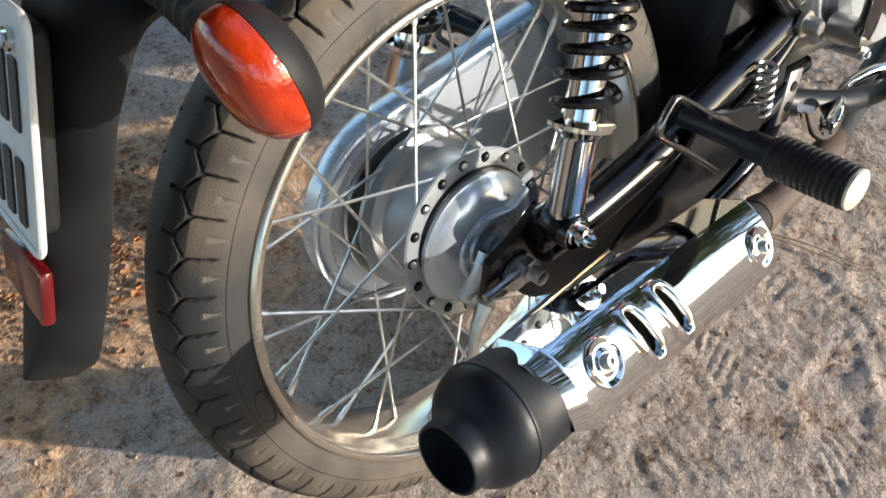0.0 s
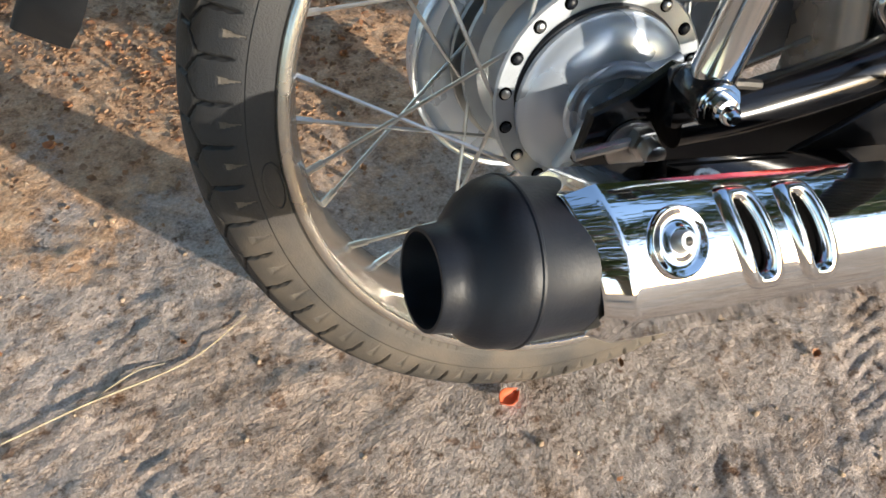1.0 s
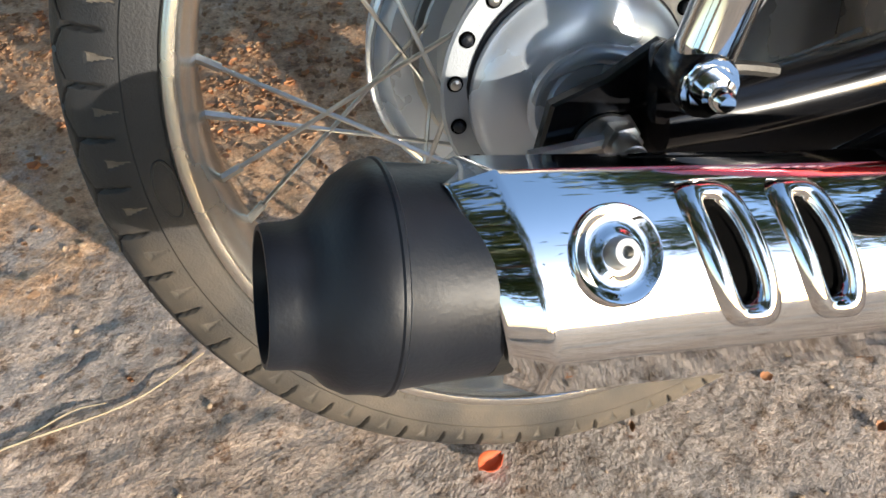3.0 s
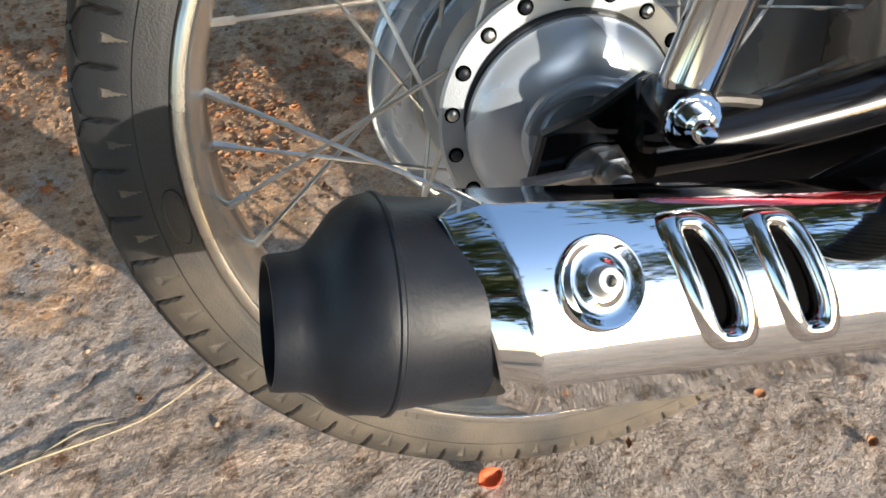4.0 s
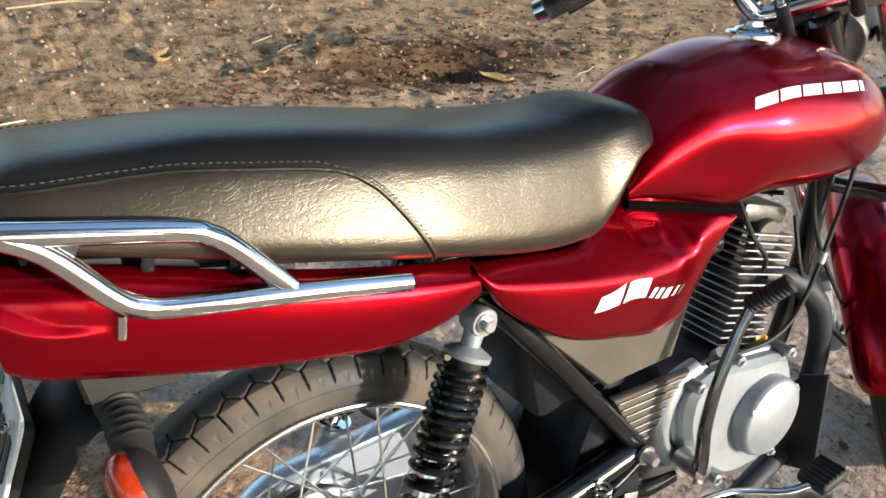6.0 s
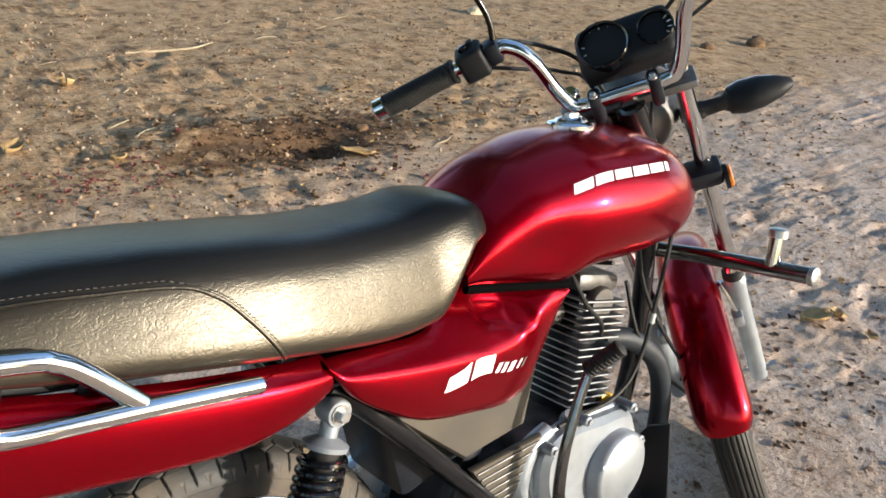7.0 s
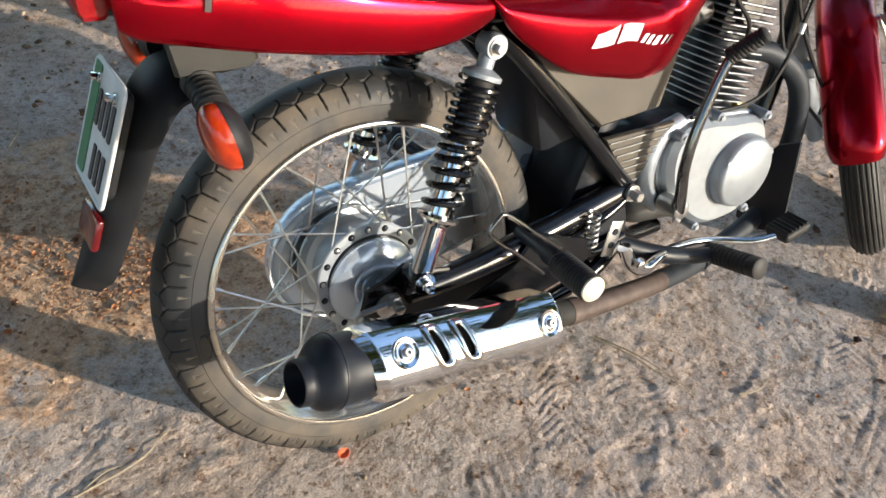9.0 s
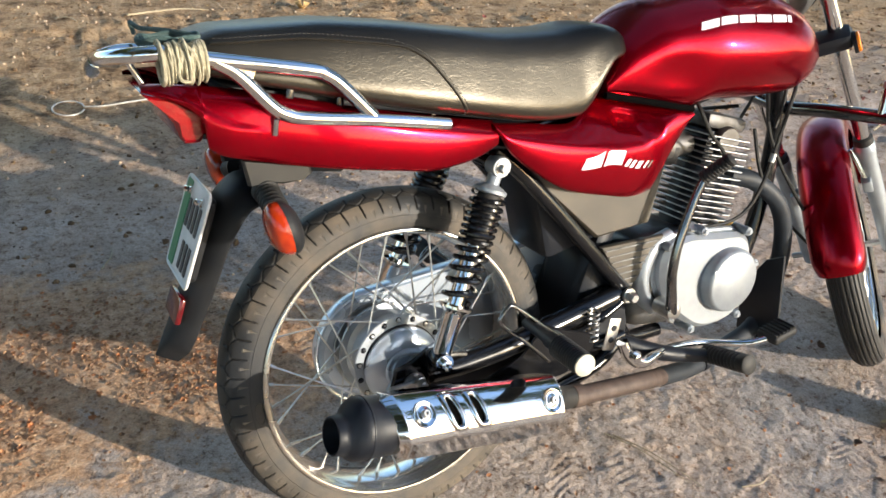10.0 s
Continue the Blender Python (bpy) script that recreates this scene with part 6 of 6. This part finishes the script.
LEAF_TAN = mat("tan dry leaf", (0.42, 0.25, 0.14), 0.8, 0.0, (0.24, 0.13, 0.07), 70, 0.3, 300)
BROWN_LITTER = mat("brown litter", (0.16, 0.085, 0.05), 0.8, 0.0, (0.09, 0.055, 0.035), 70, 0.3, 300)
STRAW = mat("straw", (0.40, 0.33, 0.22), 0.75, 0.0, (0.30, 0.24, 0.16), 60, 0.3, 300)
PINK = mat("faded petals", (0.24, 0.055, 0.055), 0.8, 0.0, (0.17, 0.07, 0.055), 60)
CLOD = mat("earth clod", (0.30, 0.22, 0.15), 0.95, 0.0, (0.43, 0.33, 0.24), 30, 0.6, 150, spec=0.1)
DARK_SOIL = mat("damp earth", (0.09, 0.055, 0.032), 0.95, 0.0, (0.19, 0.12, 0.07), 30, 0.6, 150, spec=0.1)
LIME = mat("pale stone", (0.55, 0.46, 0.31), 0.85, 0.0, (0.42, 0.34, 0.22), 30, 0.5, 120)
COIL_WIRE = mat("dull wire", (0.62, 0.58, 0.52), 0.55, 0.3, (0.45, 0.41, 0.36), 60)


def leaf_into(bm, x, y, size, turn, curl, lift=0.002, ragged=0.0, ratio=0.5, z=None):
    """A curled dry leaf lying on the ground."""
    z = (height(x, y) if z is None else z) + lift
    m = pose(x, y, z, rng.uniform(-14, 14), rng.uniform(-14, 14), turn)
    rows = []
    n = 6
    for i in range(n + 1):
        t = i / n
        w = size * ratio * math.sin(math.pi * min(1, t * 0.94 + 0.03)) ** 0.8 * (1 + rng.uniform(-ragged, ragged))
        row = []
        for j in range(-2, 3):
            u = j / 2
            row.append(bm.verts.new(m @ Vector(((t - 0.5) * size, u * w, curl * size * (u * u * 0.5 + (t - 0.5) ** 2) + size * 0.03 * math.sin(t * 9 + u * 3)))))
        rows.append(row)
    for a, b in zip(rows, rows[1:]):
        for j in range(4):
            bm.faces.new((a[j], a[j + 1], b[j + 1], b[j]))


def single_leaf(name, x, y, size, turn, material, label, curl=0.5, ratio=0.4):
    bm = bmesh.new()
    leaf_into(bm, x, y, size, turn, curl, 0.004, 0.12, ratio)
    ob = top_level(name, bm, material, label, "leaf")
    s = ob.modifiers.new("thick", "SOLIDIFY")
    s.thickness = 0.0006
    return ob


single_leaf("fallen_leaf", -0.066, -0.125, 0.024, 25, LEAF_RED, "small orange-red leaf beside the rear tyre", 0.4)
single_leaf("fallen_leaf", 2.12, 0.131, 0.11, -25, LEAF_PALE, "curled yellow leaf on the sand", 0.35)
single_leaf("fallen_leaf", 2.205, 0.104, 0.075, 30, LEAF_PALE, "curled yellow leaf on the sand", 0.45)
single_leaf("fallen_leaf", 1.71, 1.96, 0.15, -38, LEAF_PALE, "pale yellow leaf beside a hollow", 0.2, 0.22)
for x, y, s, a in ((0.53, 2.51, 0.10, 40), (0.83, 2.27, 0.06, 0), (0.985, 3.24, 0.12, 70), (2.6, 1.2, 0.06, 20), (2.17, -0.02, 0.05, 60)):
    single_leaf("fallen_leaf", x, y, s, a, LEAF_PALE, "dry pale leaf on the earth", 0.5)


def scatter_leaves(name, count, spots, sizes, material, label):
    bm = bmesh.new()
    places = []
    for _ in range(count):
        cx, cy, sx, sy = rng.choice(spots)
        places.append((rng.gauss(cx, sx), rng.gauss(cy, sy)))
    zs = heights(places)
    for (x, y), z in zip(places, zs):
        leaf_into(bm, x, y, rng.uniform(*sizes), rng.uniform(0, 360), rng.uniform(-0.3, 0.8), 0.0015, 0.3, rng.uniform(0.25, 0.5), z)
    return top_level(name, bm, material, label, "leaf litter", kind="stuff")


scatter_leaves("leaf_litter", 3000, ((-0.22, 0.46, 0.12, 0.10), (-0.22, 0.46, 0.12, 0.10), (-0.57, 0.70, 0.16, 0.10), (-0.66, 0.38, 0.10, 0.09), (-0.45, 0.60, 0.12, 0.09), (-0.2, 0.6, 0.25, 0.25)), (0.003, 0.011), LEAF_TAN, "crumbled tan dry leaf litter")
scatter_leaves("leaf_litter", 420, ((-0.22, 0.46, 0.10, 0.08), (-0.57, 0.70, 0.12, 0.09), (-0.68, 0.38, 0.08, 0.07)), (0.004, 0.016), LEAF_DRY, "crumbled orange-brown dry leaf litter")
scatter_leaves("leaf_litter", 170, ((0.5, 0.2, 0.7, 0.5), (1.4, 1.6, 0.9, 0.9), (0.6, -0.3, 0.5, 0.2)), (0.004, 0.012), LEAF_DRY, "scattered brown leaf crumbs")
scatter_leaves("leaf_litter", 700, ((2.4, 0.7, 0.5, 0.6), (3.2, 1.2, 0.8, 0.7), (1.7, -0.1, 0.3, 0.2)), (0.006, 0.022), BROWN_LITTER, "brown leaf crumbs on trodden sand")
scatter_leaves("leaf_litter", 200, ((1.5, 2.4, 0.9, 0.6), (2.6, 0.8, 0.7, 0.5)), (0.010, 0.024), LEAF_PALE, "pale dry leaf crumbs")
scatter_leaves("petal_litter", 420, ((0.75, 2.1, 0.16, 0.10), (4.2, 1.6, 0.8, 0.5), (6.0, 2.0, 0.6, 0.4), (2.2, 1.7, 0.6, 0.5)), (0.008, 0.024), PINK, "faded pink petals on the earth")
scatter_leaves("leaf_litter", 1500, ((1.7, 2.2, 0.35, 0.18), (1.35, 2.2, 0.4, 0.25), (3.0, 2.6, 1.0, 0.7), (1.9, 2.1, 0.8, 0.6)), (0.006, 0.030), DARK_SOIL, "dark broken earth and crumbs")


def scatter_clods(name, count, area, sizes, material, label):
    """Small uneven lumps on the earth, in one mesh."""
    verts, faces = [], []
    base = bmesh.new()
    bmesh.ops.create_icosphere(base, subdivisions=1, radius=1.0)
    bv, bf = [v.co.copy() for v in base.verts], [[v.index for v in f.verts] for f in base.faces]
    base.free()
    places = [(rng.uniform(area[0], area[1]), rng.uniform(area[2], area[3])) for _ in range(count)]
    for (x, y), z in zip(places, heights(places)):
        r = sizes[0] + (sizes[1] - sizes[0]) * rng.random() ** 6
        m = pose(x, y, z - r * 0.05, rng.uniform(0, 360), rng.uniform(0, 360), rng.uniform(0, 360))
        o = len(verts)
        sx, sy, sz = rng.uniform(0.6, 1.2), rng.uniform(0.6, 1.2), rng.uniform(0.4, 0.8)
        for v in bv:
            k = r * rng.uniform(0.75, 1.2)
            verts.append(m @ Vector((v.x * sx * k, v.y * sy * k, v.z * sz * k)))
        faces += [[o + i for i in f] for f in bf]
    me = bpy.data.meshes.new(name)
    me.from_pydata([tuple(v) for v in verts], [], faces)
    me.shade_smooth()
    me.materials.append(material)
    return tagged(new(name, me), label, "earth crumbs", kind="stuff")


scatter_clods("earth_crumbs", 2600, (-0.8, 1.3, -0.65, 0.9), (0.0010, 0.0048), CLOD, "loose sand crumbs and small clods")
scatter_clods("earth_crumbs", 9000, (-0.6, 4.6, 0.9, 4.6), (0.002, 0.014), CLOD, "loose clods on broken earth")
scatter_clods("earth_crumbs", 4500, (-0.6, 4.6, 0.9, 4.6), (0.003, 0.016), DARK_SOIL, "dark crumbs of broken earth")
scatter_clods("earth_crumbs", 1800, (1.3, 5.0, -0.6, 1.0), (0.0015, 0.009), CLOD, "loose clods on broken earth")


def straw(points, r, label):
    pts = [(x, y, height(x, y) + r + 0.001 + dz) for x, y, dz in points]
    return top_level("straw", tube(pts, [r, r, r * 0.6], 6, 5), STRAW, label, "straw")


straw(((-0.52, -0.03, 0.0), (-0.445, -0.013, 0.0005), (-0.349, 0.007, 0.0005), (-0.286, 0.045, 0.0)), 0.0011, "long dry straw beside the rear tyre")
straw(((-0.445, -0.013, 0.0), (-0.40, 0.01, 0.001), (-0.37, 0.012, 0.0)), 0.0009, "dry straw on the sand")
straw(((1.45, 3.70, 0.0), (1.8, 3.68, 0.006), (2.0, 3.78, 0.002)), 0.006, "pale dry stalk on the earth")
straw(((0.1, 3.3, 0.0), (0.35, 3.35, 0.006), (0.5, 3.3, 0.002)), 0.005, "pale dry stalk on the earth")
straw(((0.46, -0.10, 0.0), (0.50, -0.18, 0.003), (0.53, -0.28, 0.002)), 0.0012, "dry straw on the sand")
straw(((0.475, -0.11, 0.0), (0.515, -0.19, 0.003), (0.55, -0.30, 0.002)), 0.0012, "dry straw on the sand")
straw(((0.62, -0.33, 0.0), (0.66, -0.34, 0.003), (0.70, -0.33, 0.002)), 0.0014, "dry straw on the sand")
straw(((2.6, 0.9, 0.0), (2.75, 0.95, 0.003), (2.9, 0.93, 0.002)), 0.003, "dry straw on the sand")
for k in range(26):
    x, y = rng.uniform(-0.6, 4.5), rng.uniform(0.8, 4.5)
    a, L = rng.uniform(0, math.pi), rng.uniform(0.05, 0.16)
    straw(((x, y, 0.0), (x + L * 0.5 * math.cos(a), y + L * 0.5 * math.sin(a), 0.004), (x + L * math.cos(a + 0.2), y + L * math.sin(a + 0.2), 0.001)), rng.uniform(0.0015, 0.003), "dry straw on the earth")
ring = [(-0.31 + 0.055 * math.cos(a), 2.12 + 0.075 * math.sin(a), height(-0.31, 2.12) + 0.004) for a in (2 * math.pi * k / 16 for k in range(16))]
bm = tube(ring, 0.003, 6, 3)
tube([ring[0], (-0.19, 2.09, height(-0.19, 2.09) + 0.01), (-0.10, 2.10, height(-0.1, 2.1) + 0.012), (-0.02, 2.13, height(-0.02, 2.13) + 0.004)], 0.0035, 6, 4, bm=bm)
top_level("wire_loop", bm, COIL_WIRE, "bent wire with a loop lying on the earth", "wire")


def lump(name, x, y, r, squash, material, label, category, seed):
    bm = bmesh.new()
    bmesh.ops.create_icosphere(bm, subdivisions=3, radius=1.0)
    for v in bm.verts:
        k = 1 + 0.28 * noise.noise(v.co * 1.6 + Vector((seed, 0, 0))) + 0.10 * noise.noise(v.co * 4 + Vector((seed, 3, 0)))
        v.co = Vector((v.co.x * r * k, v.co.y * r * 0.8 * k, v.co.z * r * squash * k)) + Vector((x, y, height(x, y) + r * squash * 0.35))
    return top_level(name, bm, material, label, category)


lobes = bmesh.new()
for turn, tip, lean in ((150, 0.078, 52), (28, 0.072, 48)):      # two dry halves standing up from the midrib
    m = pose(1.095, -0.340, height(1.095, -0.340) + 0.003, 0, 0, turn) @ pose(0, 0, 0, lean - 90, 0, 0)
    fan = []
    for i in range(9):
        a = radians(-18 + 26 * i)
        row = []
        for j in range(6):
            q = tip * j / 5 * (0.72 + 0.28 * math.sin(a)) * (1 + 0.10 * math.sin(3 * a + turn))
            row.append(lobes.verts.new(m @ Vector((q * math.cos(a) * 1.0, q * q * 3.0 * math.sin(2 * a) + 0.002 * math.sin(9 * a), max(0.0, q * math.sin(a))))))
        fan.append(row)
    for p, q in zip(fan, fan[1:]):
        for j in range(5):
            lobes.faces.new((p[j], p[j + 1], q[j + 1], q[j]))
folded = top_level("fallen_leaf", lobes, LEAF_PALE, "large folded dry yellow leaf standing on the sand", "leaf")
folded.modifiers.new("thick", "SOLIDIFY").thickness = 0.0008
lump("brick_piece", 4.35, 4.02, 0.07, 0.6, LIME, "brown piece of brick far off on the earth", "stone", 5)
for x, y, r, s in ((5.93, 2.5, 0.085, 7), (5.4, 2.6, 0.06, 8), (1.9, 2.2, 0.04, 9), (6.15, 2.6, 0.06, 11)):
    lump("earth_clod", x, y, r, 0.45, DARK_SOIL, "dark clod of dug earth", "clod", s)

# ---- trees behind the camera, seen in the chrome ----
BARK = mat("bark", (0.16, 0.11, 0.075), 0.9, 0.0, (0.26, 0.2, 0.15), 12, 0.6, 60)
GREENERY = mat("tree leaves", (0.045, 0.085, 0.022), 0.6, 0.0, (0.085, 0.13, 0.035), 3)


def tree(x, y, tall, spread, seed):
    r = random.Random(seed)
    t = new("tree")
    t.location = (x, y, height(x, y) - 0.05)
    tagged(t, "leafy tree with a rough brown trunk", "tree", "trees round the yard")
    trunk = tube([(0, 0, 0), (0.1, 0.05, tall * 0.25), (0.0, 0.1, tall * 0.5), (0.1, 0.0, tall * 0.8)], [0.22, 0.17, 0.13, 0.05], 12, 5)
    clumps = []
    for k in range(9):
        a = 2 * math.pi * k / 9 + r.uniform(-0.3, 0.3)
        z0 = tall * r.uniform(0.38, 0.7)
        d = spread * r.uniform(0.55, 1.0)
        tip = (d * math.cos(a), d * math.sin(a), z0 + tall * r.uniform(0.12, 0.3))
        tube([(0.03, 0.05, z0), (tip[0] * 0.5, tip[1] * 0.5, z0 + 0.3), tip], [0.07, 0.05, 0.02], 8, 4, bm=trunk)
        clumps.append(tip)
        clumps.append((tip[0] * 0.6, tip[1] * 0.6, tip[2] + tall * 0.12))
    clumps.append((0, 0, tall * 0.95))
    part("trunk", trunk, BARK, t)
    verts, faces = [], []
    for cx, cy, cz in clumps:
        for _ in range(230):
            p = Vector((r.gauss(cx, spread * 0.22), r.gauss(cy, spread * 0.22), r.gauss(cz, tall * 0.055)))
            m = Matrix.Translation(p) @ Euler((r.uniform(-1.2, 1.2), r.uniform(-1.2, 1.2), r.uniform(0, 6.3))).to_matrix().to_4x4()
            s = r.uniform(0.11, 0.22)
            o = len(verts)
            verts += [tuple(m @ Vector(q)) for q in ((-s, 0, 0), (0, -s * 0.45, 0.02), (s, 0, 0), (0, s * 0.45, 0.02))]
            faces.append((o, o + 1, o + 2, o + 3))
    me = bpy.data.meshes.new("crown")
    me.from_pydata(verts, [], faces)
    me.materials.append(GREENERY)
    crown = new("crown", me)
    crown.parent = t
    return t


# a gap is left where the sun stands
for x, y, tall, spread, seed in ((-3.2, -2.4, 7.5, 3.0, 1), (1.5, -6.0, 10.5, 3.7, 6), (-4.8, 3.6, 8.0, 3.4, 2), (-9.0, -7.0, 7.0, 2.6, 3), (-2.0, -13.0, 7.5, 2.8, 4), (15.0, -2.5, 8.0, 3.0, 5)):
    first_tree = tree(x, y, tall, spread, seed)

for turn, away, grow in ((-20, 18, 1.5), (14, 14, 1.5), (55, 12, 1.5), (88, 12, 1.6), (122, 11.5, 1.5), (155, 13, 1.5), (-165, 12, 1.4), (-140, 13, 1.5), (-112, 12, 1.5), (-90, 15, 1.6)):
    a = radians(turn)
    copy_thing(first_tree, pose(away * math.cos(a), away * math.sin(a), -0.1, 0, 0, turn * 7) @ Matrix.Diagonal((grow, grow, grow, 1)))
